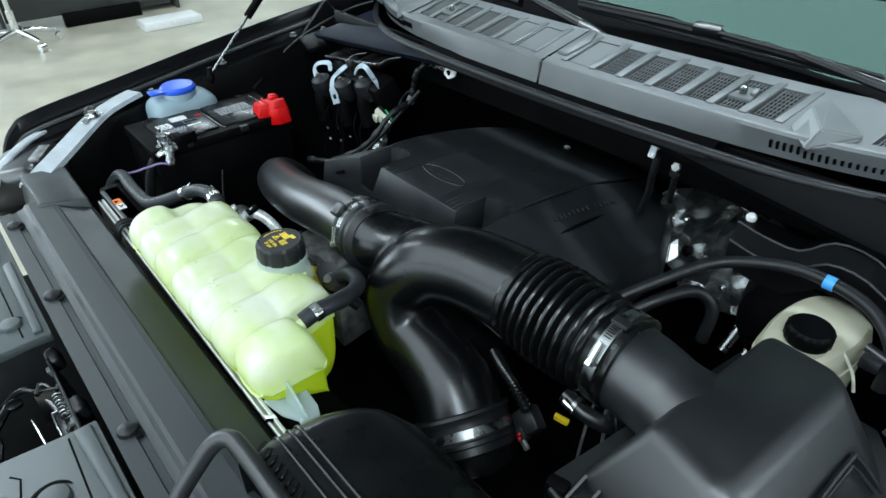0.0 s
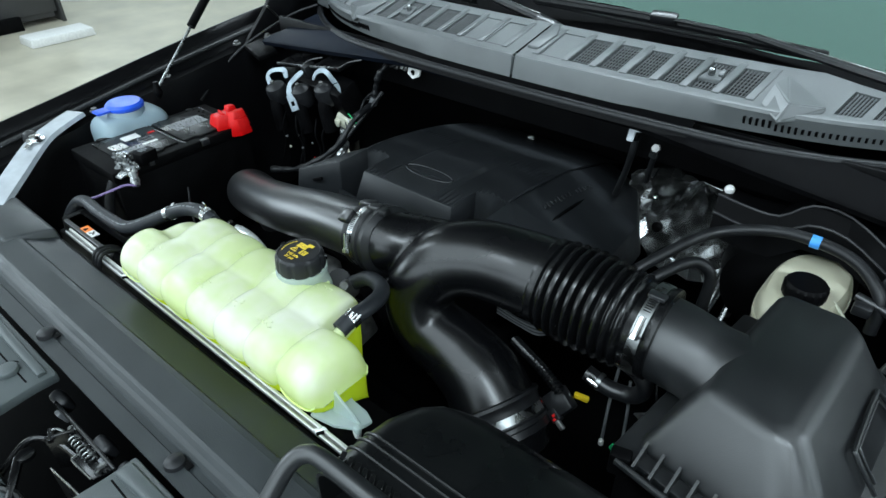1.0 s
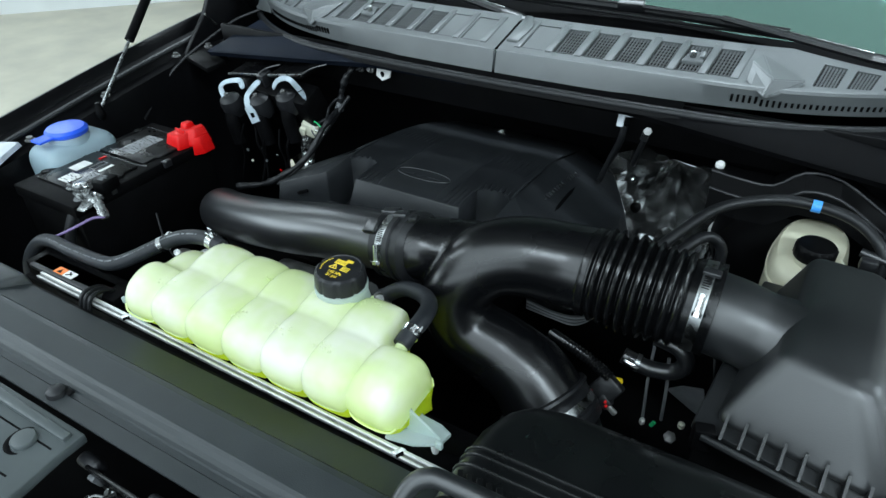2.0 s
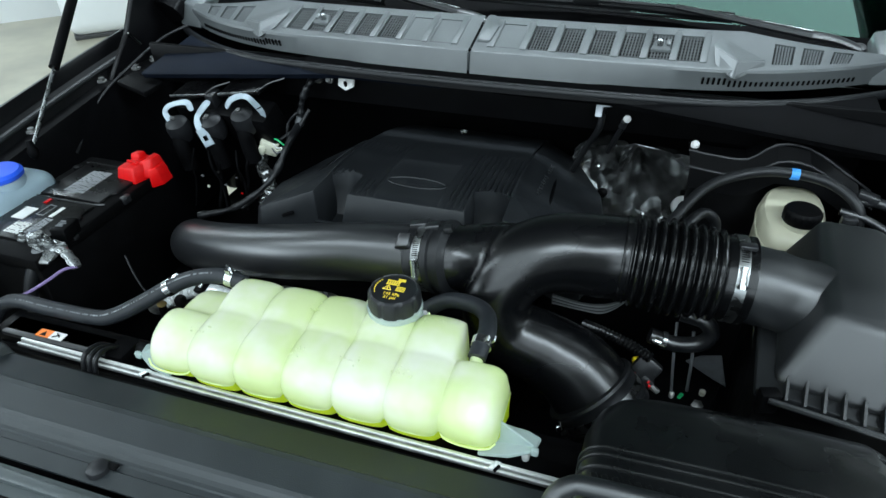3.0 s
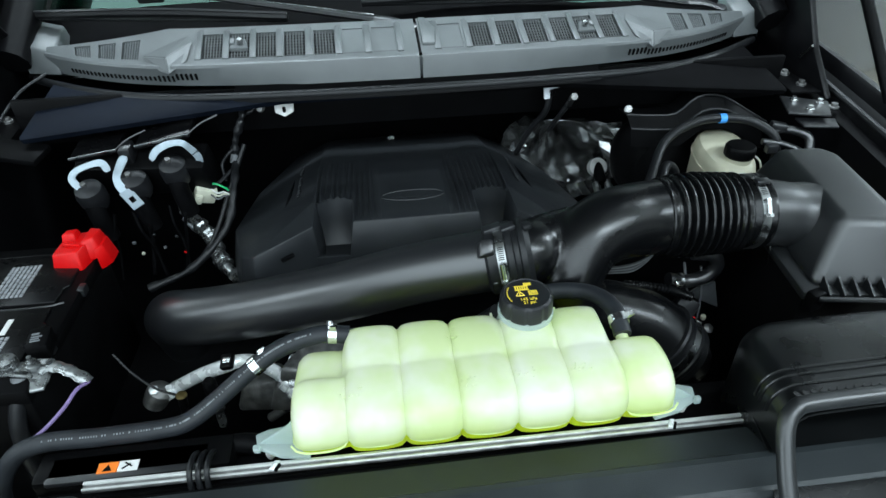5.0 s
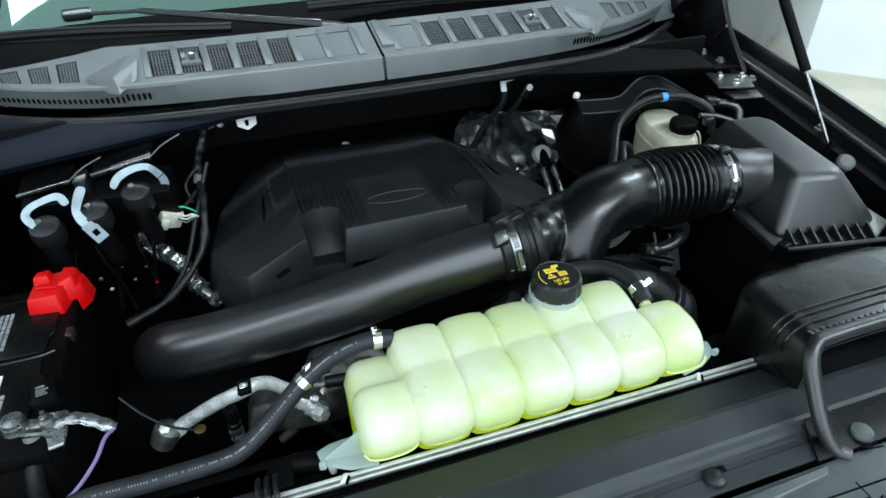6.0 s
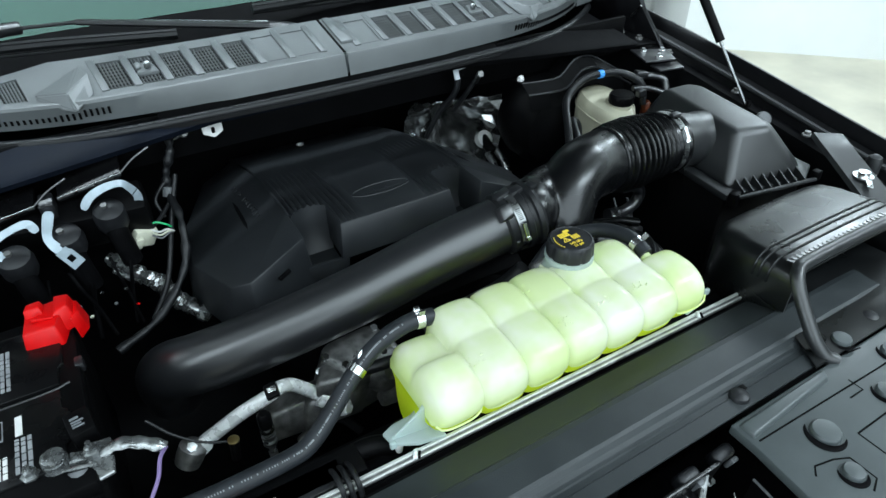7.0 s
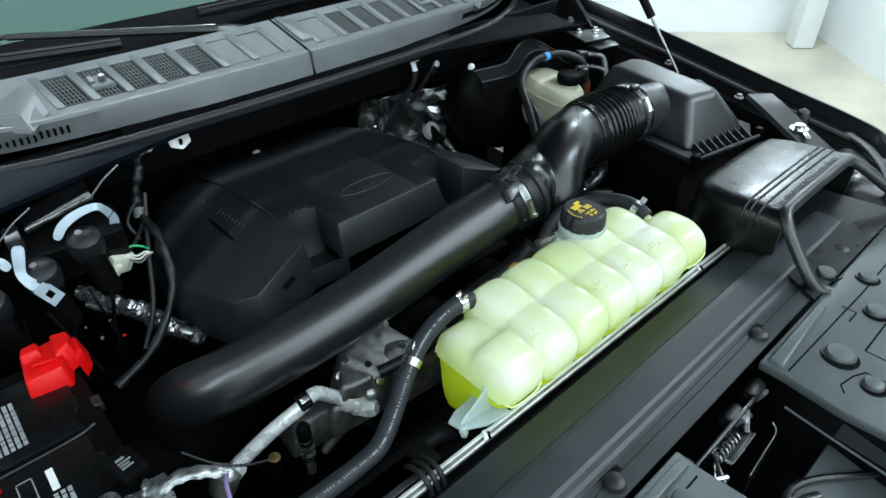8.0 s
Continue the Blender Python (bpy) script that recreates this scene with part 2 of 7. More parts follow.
def rbox(c, size, bevel=0.003, turn=(0, 0, 0), bm=None, seg=2):
    """A box with rounded edges, centred at c."""
    own = bmesh.new()
    bmesh.ops.create_cube(own, size=1)
    for v in own.verts:
        v.co = Vector((v.co.x * size[0], v.co.y * size[1], v.co.z * size[2]))
    if bevel:
        bmesh.ops.bevel(own, geom=own.edges[:], offset=min(bevel, min(size) * 0.45), segments=seg, affect="EDGES", profile=0.5)
    bmesh.ops.transform(own, matrix=pose(*c, *turn), verts=own.verts)
    return merge(own, bm)


def merge(own, bm):
    if bm is None:
        return own
    me = bpy.data.meshes.new("scratch")
    own.to_mesh(me)
    own.free()
    bm.from_mesh(me)
    bpy.data.meshes.remove(me)
    return bm


def hull(lower, upper, bevel=0.004, seg=2, bm=None):
    """A solid between two polygons with as many corners (places in space), with rounded edges."""
    own = bmesh.new()
    a, b = [own.verts.new(p) for p in lower], [own.verts.new(p) for p in upper]
    n = len(a)
    for i in range(n):
        own.faces.new((a[i], a[(i + 1) % n], b[(i + 1) % n], b[i]))
    own.faces.new(a[::-1])
    own.faces.new(b)
    bmesh.ops.recalc_face_normals(own, faces=own.faces)
    if bevel:
        bmesh.ops.bevel(own, geom=own.edges[:], offset=bevel, segments=seg, affect="EDGES", profile=0.5, clamp_overlap=True)
    return merge(own, bm)


def prism(poly, z0, z1, bevel=0.003, bm=None, seg=2, shrink=0.0):
    cx = sum(p[0] for p in poly) / len(poly)
    cy = sum(p[1] for p in poly) / len(poly)
    up = [(cx + (x - cx) * (1 - shrink), cy + (y - cy) * (1 - shrink)) for x, y in poly]
    return hull([(x, y, z0) for x, y in poly], [(x, y, z1) for x, y in up], bevel, seg, bm)


def sheet(rows, thick, bm=None):
    """A plate through a grid of places, given thickness downwards along its normals."""
    own = bmesh.new()
    vs = [[own.verts.new(p) for p in r] for r in rows]
    for a, b in zip(vs, vs[1:]):
        for i in range(len(a) - 1):
            own.faces.new((a[i], a[i + 1], b[i + 1], b[i]))
    bmesh.ops.recalc_face_normals(own, faces=own.faces)
    if sum(f.normal.z for f in own.faces) < 0:
        bmesh.ops.reverse_faces(own, faces=own.faces)
    bmesh.ops.solidify(own, geom=own.faces[:], thickness=thick)
    return merge(own, bm)


def bars(rows, origin, ux, uy, thick=0.0006, bm=None):
    """Unreadable print as plain bars: rows of (x0, x1, y, height) on the plane ux, uy."""
    bm = bm or bmesh.new()
    o, ux, uy = Vector(origin), Vector(ux).normalized(), Vector(uy).normalized()
    nz = ux.cross(uy)
    for x0, x1, y, h in rows:
        q = [o + ux * a + uy * b for a, b in ((x0, y), (x1, y), (x1, y + h), (x0, y + h))]
        hull([p - nz * thick for p in q], [p + nz * thick for p in q], 0, bm=bm)
    return bm


def print_text(words, size, place, turn, mat, parent, name="print", depth=0.0003):
    """Lettering in the built-in font, as a mesh."""
    data = bpy.data.curves.new(name, "FONT")
    data.body, data.size, data.extrude, data.align_x = words, size, depth, "CENTER"
    tmp = new(name, data)
    me = bpy.data.meshes.new_from_object(tmp)
    bpy.data.objects.remove(tmp)
    bm = bmesh.new()
    bm.from_mesh(me)
    bmesh.ops.transform(bm, matrix=pose(*place, *turn), verts=bm.verts)
    return part(name, bm, mat, parent)


def worm_clamp(name, centre, axis, r, parent, screw_angle, width=0.012):
    """A steel worm-drive hose clamp with its screw housing."""
    prof = [(r, -width / 2), (r + 0.0012, -width / 2), (r + 0.0012, width / 2), (r, width / 2)]
    band = part(name, lathe(prof, centre, axis, 48), CLAMP, parent, "steel worm-drive hose clamp")
    q = Vector((0, 0, 1)).rotation_difference(Vector(axis).normalized()).to_matrix()
    c, s = math.cos(screw_angle), math.sin(screw_angle)
    out, tang = q @ Vector((c, s, 0)), q @ Vector((-s, c, 0))
    p = Vector(centre) + out * (r + 0.004)
    bm = sweep([p - tang * 0.012, p + tang * 0.010], 0.0042, 10, 0)
    sweep([p + tang * 0.010, p + tang * 0.015], 0.0055, 6, 0, bm)
    part("clamp_screw", bm, STEEL, band)
    bm = bmesh.new()
    for k in range(7):
        a = screw_angle - 0.34 - k * 0.055
        o2, t2 = q @ Vector((math.cos(a), math.sin(a), 0)), q @ Vector((-math.sin(a), math.cos(a), 0))
        p2 = Vector(centre) + o2 * (r + 0.0013)
        ax = Vector(axis).normalized()
        w = [p2 + ax * (width * 0.32) - t2 * 0.0006, p2 + ax * (width * 0.32) + t2 * 0.0006, p2 - ax * (width * 0.32) + t2 * 0.0006, p2 - ax * (width * 0.32) - t2 * 0.0006]
        hull([v - o2 * 0.0005 for v in w], [v + o2 * 0.0003 for v in w], 0, bm=bm)
    part("clamp_slots", bm, BLACK, band)
    return band


def spring_clip(centre, axis, r, parent, ear=(0, -0.4, 1), width=0.010):
    """A pinch clip with two ears on a hose."""
    band = part("hose_clip", lathe([(r, -width / 2), (r + 0.001, -width / 2), (r + 0.001, width / 2), (r, width / 2)], centre, axis, 28), STEEL, parent, "bright steel spring clip")
    e = Vector(ear).normalized()
    ax = Vector(axis).normalized()
    t = ax.cross(e).normalized()
    bm = bmesh.new()
    for sgn in (-1, 1):
        p = Vector(centre) + e * (r + 0.004) + t * (0.004 * sgn) + ax * 0.002 * sgn
        m = Matrix((ax, t, e)).transposed().to_4x4()
        m.translation = p
        own = bmesh.new()
        bmesh.ops.create_cube(own, size=1)
        for v in own.verts:
            v.co = Vector((v.co.x * 0.007, v.co.y * 0.0018, v.co.z * 0.010))
        bmesh.ops.transform(own, matrix=m, verts=own.verts)
        merge(own, bm)
    part("clip_ear", bm, STEEL, band)
    return band


# ---- showroom ----
def slab(name, lo, hi, mat, label, category):
    c = [(a + b) / 2 for a, b in zip(lo, hi)]
    return solid(name, rbox(c, [b - a for a, b in zip(lo, hi)], 0), mat, label, category, kind="structure")


slab("floor", (-9, -6, -0.1), (9, 7, 0), FLOOR, "pale polished concrete showroom floor", "floor")
slab("ceiling", (-9, -6, 3.3), (9, 7, 3.4), CEIL, "plain grey showroom ceiling", "ceiling")
# unseen wall; its window opening is added to house the side fill lamp
side = thing("wall_west", (-9.05, 0.5, 0), "white showroom side wall with an opening added for a fill lamp", "wall", kind="structure")
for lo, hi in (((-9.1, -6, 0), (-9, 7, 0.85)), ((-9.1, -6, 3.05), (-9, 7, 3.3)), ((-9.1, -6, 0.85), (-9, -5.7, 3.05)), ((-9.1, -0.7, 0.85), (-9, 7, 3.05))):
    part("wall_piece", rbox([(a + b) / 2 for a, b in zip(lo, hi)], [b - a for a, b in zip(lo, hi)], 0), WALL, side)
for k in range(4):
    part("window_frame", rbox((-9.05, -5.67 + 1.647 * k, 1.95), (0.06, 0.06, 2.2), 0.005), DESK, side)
front = thing("wall_south", (0, -6.05, 0), "white showroom front wall with a long window", "wall", kind="structure")
for lo, hi in (((-9, -6.1, 0), (9, -6, 1.2)), ((-9, -6.1, 3.2), (9, -6, 3.3)), ((-9, -6.1, 1.2), (-4.4, -6, 3.2)), ((4.4, -6.1, 1.2), (9, -6, 3.2))):
    part("wall_piece", rbox([(a + b) / 2 for a, b in zip(lo, hi)], [b - a for a, b in zip(lo, hi)], 0), WALL, front)
for k in range(5):
    part("window_frame", rbox((-4.4 + 2.2 * k, -6.05, 2.2), (0.06, 0.06, 2.0), 0.005), DESK, front)
slab("wall_north", (-9, 7, 0), (9, 7.1, 3.3), WALL, "plain white showroom wall", "wall")


def wall_between(name, a, b, height, thick, label):
    d = Vector((b[0] - a[0], b[1] - a[1], 0))
    nrm = Vector((d.y, -d.x, 0)).normalized() * thick
    p = [Vector((*a, 0)), Vector((*b, 0)), Vector((*b, 0)) + nrm, Vector((*a, 0)) + nrm]
    return solid(name, hull(p, [v + Vector((0, 0, height)) for v in p], 0), WALL, label, "wall", kind="structure")


wall_between("wall_north_east", (0.5, 5.9), (5.06, 1.36), 3.3, -0.12, "bright white painted showroom wall")
wall_between("wall_south_east", (5.06, 1.36), (3.2, -0.5), 3.3, -0.12, "bright white painted showroom wall")
wall_between("wall_north_west", (-9, 0.55), (-2.6, 6.95), 3.3, 0.12, "white painted showroom wall")
wall_between("wall_east", (9, -6), (9, 7), 3.3, 0.1, "plain white showroom wall")
bm = rbox((4.66, 1.30, 1.65), (0.16, 0.16, 3.3), 0.02, (0, 0, 45))
solid("pillar", bm, WALL, "white painted pillar standing at the wall", "pillar", kind="structure")
bm = hull([(-5.45, 1.45, 0.0), (-5.72, 1.45, 0.0), (-5.72, 2.0, 0.0), (-5.45, 2.0, 0.0)], [(-5.46, 1.46, 0.07), (-5.71, 1.46, 0.07), (-5.71, 1.99, 0.07), (-5.46, 1.99, 0.07)], 0.01)
solid("panel_box", bm, WLABEL, "flat white carton lying on the showroom floor", "carton")


# added block standing in for an unidentified overbright white shape
def white_block():
    t = thing("white_block", (-4.35, 4.1, 0), "bright white rounded block in place of an unidentified white shape", "plinth")
    part("body", rbox((-4.25, 4.10, 0.46), (0.80, 0.55, 0.88), 0.12, (0, 0, 45), seg=5), WALL, t)
    part("foot", rbox((-4.25, 4.10, 0.02), (0.72, 0.48, 0.04), 0.01, (0, 0, 45)), DESK, t)


white_block()


def office_chair():
    t = thing("office_chair", (-5.75, 0.5, 0), "grey office chair with a polished star base", "chair")
    part("gas_column", lathe([(0.03, 0.1), (0.03, 0.3), (0.02, 0.3), (0.02, 0.46)], (-5.75, 0.5, 0)), STEEL, t)
    for k in range(5):
        a = 2 * math.pi * k / 5 + 0.35
        d = Vector((math.cos(a), math.sin(a), 0))
        c = Vector((-5.75, 0.5, 0))
        leg = part("base_arm", sweep([c + Vector((0, 0, 0.13)), c + d * 0.16 + Vector((0, 0, 0.115)), c + d * 0.31 + Vector((0, 0, 0.085))], lambda s: 0.026 - 0.008 * s, 10), STEEL, t, "polished metal base arm")
        part("castor", sweep([c + d * 0.31 + Vector((-d.y * 0.024, d.x * 0.024, 0.033)), c + d * 0.31 + Vector((d.y * 0.024, -d.x * 0.024, 0.033))], 0.033, 16, 0), STEEL, leg)
    part("seat", rbox((-5.75, 0.5, 0.49), (0.5, 0.5, 0.09), 0.04), DESK, t)
    part("backrest", rbox((-5.98, 0.5, 0.82), (0.06, 0.44, 0.5), 0.03), DESK, t)


office_chair()


def desk():
    t = thing("desk", (-6.5, 1.25, 0), "dark wooden office desk with a modesty panel", "desk")
    part("desktop", rbox((-6.5, 1.25, 0.73), (0.8, 1.7, 0.04), 0.006), DESK, t)
    part("front_panel", rbox((-6.2, 1.25, 0.40), (0.03, 1.5, 0.60), 0.004), DESK, t)
    for y in (0.47, 2.03):
        part("side_panel", rbox((-6.5, y, 0.355), (0.7, 0.03, 0.71), 0.004), DESK, t)
    part("drawer_unit", rbox((-6.45, 1.75, 0.36), (0.5, 0.45, 0.62), 0.006), DESK, t)
    part("foot_rail", rbox((-6.14, 1.3, 0.06), (0.06, 0.7, 0.12), 0.006), BLACK, t)


desk()


# ---- truck body round the engine bay ----
def fender(side, name, drop):
    s = side
    t = thing(name, (s * 0.85, 0.2, 0.6), "gloss black truck fender with a stepped inner flange", "fender")
    ys = [0.95, 0.62, 0.35, 0.07, -0.12, -0.165, -0.195, -0.215]
    zs = [1.215, 1.181, 1.145, 1.10, 1.07, 1.05, 1.01, 0.95]
    pts = curve_points([(0, y, z - drop) for y, z in zip(ys, zs)], 5)
    # outer skin, hood ledge, water channel, inner skirt
    prof = [(0.13, -0.75), (0.13, -0.25), (0.10, -0.08), (0.05, -0.022), (0.012, -0.003), (0.0, 0.0), (-0.006, -0.006), (-0.012, -0.026), (-0.045, -0.032), (-0.052, -0.046), (-0.075, -0.05), (-0.085, -0.09), (-0.10, -0.20), (-0.11, -0.45)]
    rows = [[Vector((s * (0.87 + dx - 0.04 * max(0, -p.y - 0.05) ** 1.0), p.y, p.z + dz)) for dx, dz in prof] for p in pts]
    part("skin", sheet(rows, 0.003), PAINT, t, angle=30)
    # pale worn rim of the ledge and the sealing strip on it
    rim = [Vector((s * 0.825, p.y, p.z - 0.026)) for p in pts[4:-6]]
    part("sealing_strip", sweep(rim, 0.006, 8, 0), EDGE, t, "dull rubber sealing strip")
    for y in (0.50, 0.30, 0.12, -0.02):
        z = float(np.interp(y, ys[::-1], zs[::-1])) - drop - 0.036
        b = lathe([(0.010, 0), (0.010, 0.003), (0.006, 0.004), (0.006, 0.009), (0.003, 0.0095)], (s * 0.80, y, z), n=12)
        part("flange_bolt", b, CAST, t)
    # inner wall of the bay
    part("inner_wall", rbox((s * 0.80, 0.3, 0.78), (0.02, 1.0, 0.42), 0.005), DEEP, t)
    return t


fender(-1, "fender_left", 0.0)
fender(1, "fender_right", 0.014)

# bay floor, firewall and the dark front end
solid("bay_floor", rbox((0, 0.25, 0.62), (1.7, 1.36, 0.02), 0), DEEP, "black splash shield under the engine", "bay floor", kind="structure")
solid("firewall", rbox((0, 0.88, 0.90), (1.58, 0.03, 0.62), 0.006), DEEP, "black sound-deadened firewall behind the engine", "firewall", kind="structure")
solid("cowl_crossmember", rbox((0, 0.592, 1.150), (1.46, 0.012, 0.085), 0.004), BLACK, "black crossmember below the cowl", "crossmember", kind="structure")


# ---- cowl ----
def cowl_front(x):
    return 0.554 + 0.16 * x * x + 0.9 * max(0, abs(x) - 0.38) ** 2, 1.2475 - 0.03 * x * x


def glass_foot(x):
    return 0.566 + 0.16 * x * x, 1.246 - 0.04 * x * x


def end_share(x):
    """0 on the middle of the cowl, 1 at its tapered outer ends."""
    return min(1.0, max(0.0, (abs(x) - 0.45) / 0.25))


def on_top(x, v, lift=0.0):
    """A place on the cowl's top; v: 0 at its front edge, 1 at the glass."""
    y, z = cowl_front(x)
    w = 1 - 0.85 * end_share(x)
    return Vector((x * (1 + 0.028 * v), y + 0.125 * w * v - 0.2 * lift, z + 0.026 * w * v + 0.95 * lift))


SLOTS = [(0.040, 0.081), (0.0975, 0.1345), (0.1495, 0.1865), (0.2025, 0.2395), (0.2545, 0.2915), (0.3015, 0.3385), (0.3495, 0.3865), (0.501, 0.534), (0.547, 0.580), (0.596, 0.629)]


COWL_THING = thing("windscreen_cowl", (0, 0.60, 1.2), "grey grained plastic windscreen cowl with rows of vents", "cowl")


def cowl(side):
    s = side
    t = COWL_THING
    edges = sorted({0.0025, 0.72, *[v for ab in SLOTS for v in ab], 0.42, 0.45, 0.665, 0.695})
    vs = [0.0, 0.12, 0.80, 1.0]
    bm = bmesh.new()
    memo = {}

    def vert(x, v, lift=0.0):
        key = (round(x, 4), v, lift)
        if key not in memo:
            memo[key] = bm.verts.new(on_top(s * x, v, lift))
        return memo[key]

    for a, b in zip(edges, edges[1:]):
        slot = any(abs(a - p) < 1e-6 and abs(b - q) < 1e-6 for p, q in SLOTS)
        for v0, v1 in zip(vs, vs[1:]):
            if slot and v0 == 0.12:
                for (x0, w0), (x1, w1) in (((a, v0), (b, v0)), ((b, v0), (b, v1)), ((b, v1), (a, v1)), ((a, v1), (a, v0))):
                    bm.faces.new((vert(x0, w0), vert(x1, w1), vert(x1, w1, -0.009), vert(x0, w0, -0.009)))
            else:
                bm.faces.new((vert(a, v0), vert(b, v0), vert(b, v1), vert(a, v1)))
    # rounded front edge and upright face, undercut towards the ends to darken it
    face = [(0, 0.0, 0.0), (1, -0.004, -0.0015), (2, -0.006, -0.006), (3, -0.010, -0.034), (4, -0.011, -0.040)]
    xs = [0.0025 + (0.72 - 0.0025) * k / 36 for k in range(37)]
    grid = []
    for x in xs:
        y, z = cowl_front(x)
        # outer face tilted under so it turns darker: shade put into the shape
        under = -0.45 * min(1.0, max(0.0, (x - 0.20) / 0.25))
        grid.append([bm.verts.new((s * x, y + dy + under * min(0, dz + 0.006), z + dz)) for _, dy, dz in face])
    for a, b in zip(grid, grid[1:]):
        for i in range(len(face) - 1):
            bm.faces.new((a[i], a[i + 1], b[i + 1], b[i]))
    body = part("panel", bm, COWL, t, angle=30)
    # raised ribs beside each vent, the vent floors and their slats
    for k, (a, b) in enumerate(SLOTS):
        c0 = [on_top(s * x, v, -0.0085) for x, v in ((a, 0.12), (b, 0.12), (b, 0.80), (a, 0.80))]
        blind = k == 0 or (s < 0 and k == 1)
        vent = part("vent", hull(c0, [p + Vector((0, 0, 0.001 if not blind else 0.0065)) for p in c0], 0), COWL if blind else BLACK, t, "black mesh vent" if not blind else "")
        if not blind:
            n = 7
            for i in range(1, n):
                x = a + (b - a) * i / n
                p0, p1 = on_top(s * x, 0.13, -0.0035), on_top(s * x, 0.79, -0.003)
                part("slat", sweep([p0, p1], 0.0014, 4, 0), COWL if k > 6 else GRILLE, vent)
            for v in (0.20, 0.28, 0.36, 0.44, 0.52, 0.60, 0.68, 0.75):
                part("thread", sweep([on_top(s * (a + 0.001), v, -0.0042), on_top(s * (b - 0.001), v, -0.0042)], 0.0009, 4, 0), GRILLE, vent)
        part("vent_edge", sweep([on_top(s * a, 0.138, -0.0032), on_top(s * b, 0.138, -0.0032)], 0.0022, 6, 0), BLACK, vent)
        for x in (a - 0.0065, b + 0.0055) if k == 6 else (a - 0.0065,) if k < 6 else ():
            p = [on_top(s * (x + d), v, 0.0) for d, v in ((-0.0058, 0.10), (0.0058, 0.10), (0.0058, 0.90), (-0.0058, 0.90))]
            part("rib", hull([q - Vector((0, 0, 0.001)) for q in p], [q + Vector((0, 0.0, 0.0022 if i < 2 else 0.0012)) for i, q in enumerate(p)], 0.0008, 2), COWL, t)
    # row of small upright slots in the face
    for k in range(32):
        x = 0.398 + k * 0.0086
        if k in (30, 31):
            continue
        y, z = cowl_front(x)
        drop = 0.022 + 0.004 * (k > 4)
        y += 0.45 * min(1.0, max(0.0, (x - 0.20) / 0.25)) * (drop - 0.006)
        part("face_slot", rbox((s * x, y - 0.0085, z - drop), (0.0036, 0.004, 0.012 - 0.004 * (k > 8)), 0, (24, 0, 0)), BLACK, body)
    # faceted hinge cover
    A, B, C, D = (0.4200, 0.678, 1.2660), (0.442, 0.571, 1.2290), (0.495, 0.617, 1.2500), (0.410, 0.588, 1.2475)
    P, L, U, F = (0.4475, 0.594, 1.2525), (0.486, 0.606, 1.232), (0.440, 0.640, 1.212), (0.409, 0.650, 1.2600)
    own = bmesh.new()
    v = [own.verts.new((s * p[0], p[1], p[2])) for p in (A, B, C, D, P, L, U, F)]
    for f in ((0, 4, 2), (4, 1, 2), (1, 5, 2), (0, 7, 4), (7, 3, 1, 4), (3, 6, 1), (1, 6, 5), (5, 6, 2), (2, 6, 0), (0, 6, 7), (7, 6, 3)):
        own.faces.new([v[i] for i in f])
    bmesh.ops.recalc_face_normals(own, faces=own.faces)
    bmesh.ops.bevel(own, geom=own.edges[:], offset=0.002, segments=2, affect="EDGES")
    part("facet", own, COWL, t, "faceted raised corner of the cowl", angle=10)
    # washer nozzle
    c = on_top(s * 0.317, 0.46, 0.0)
    q = [on_top(s * x, v, -0.004) for x, v in ((0.303, 0.34), (0.337, 0.34), (0.331, 0.60), (0.309, 0.60))]
    nz = part("washer_nozzle", hull(q, [p + Vector((0, 0, 0.007)) for p in q], 0.0015, 1), COWL, t)
    part("jet", lathe([(0.004, 0), (0.0055, 0.003), (0.0058, 0.009), (0.0045, 0.013), (0.001, 0.0145)], c, (0, -0.25, 1), 16), CLAMP, nz, "rounded spray head")
    part("bracket_ear", rbox(on_top(s * 0.331, 0.50, 0.004), (0.008, 0.016, 0.008), 0.002, (20, 0, 0)), COWL, nz)
    # end cap
    y, z = cowl_front(0.72)
    low = [(0.680, y - 0.034, z - 0.040), (0.752, y - 0.010, z - 0.042), (0.775, y + 0.085, z - 0.030), (0.680, y + 0.075, z - 0.025)]
    high = [(0.690, y - 0.020, z + 0.000), (0.742, y + 0.000, z + 0.010), (0.765, y + 0.080, z + 0.042), (0.690, y + 0.070, z + 0.026)]
    part("end_cap", hull([(s * a, b, c) for a, b, c in low], [(s * a, b, c) for a, b, c in high], 0.004), COWL, t)
    return t


cowl(-1)
cowl(1)
y0, z0 = cowl_front(0)
clip = thing("cowl_joint", (0, 0.57, 1.25), "dark joint cover between the two cowl panels", "joint cover")
part("cover", rbox((0.0, y0 - 0.0065, z0 - 0.019), (0.005, 0.006, 0.034), 0.002), GREY, clip)
plateau = [on_top(x, v, 0.0) for x, v in ((0.006, 0.22), (0.030, 0.22), (0.034, 0.66), (0.018, 0.96), (0.006, 0.96))]
part("plateau", hull([p - Vector((0, 0, 0.002)) for p in plateau], [p + Vector((0, 0, 0.005)) for p in plateau], 0.002), COWL, clip)


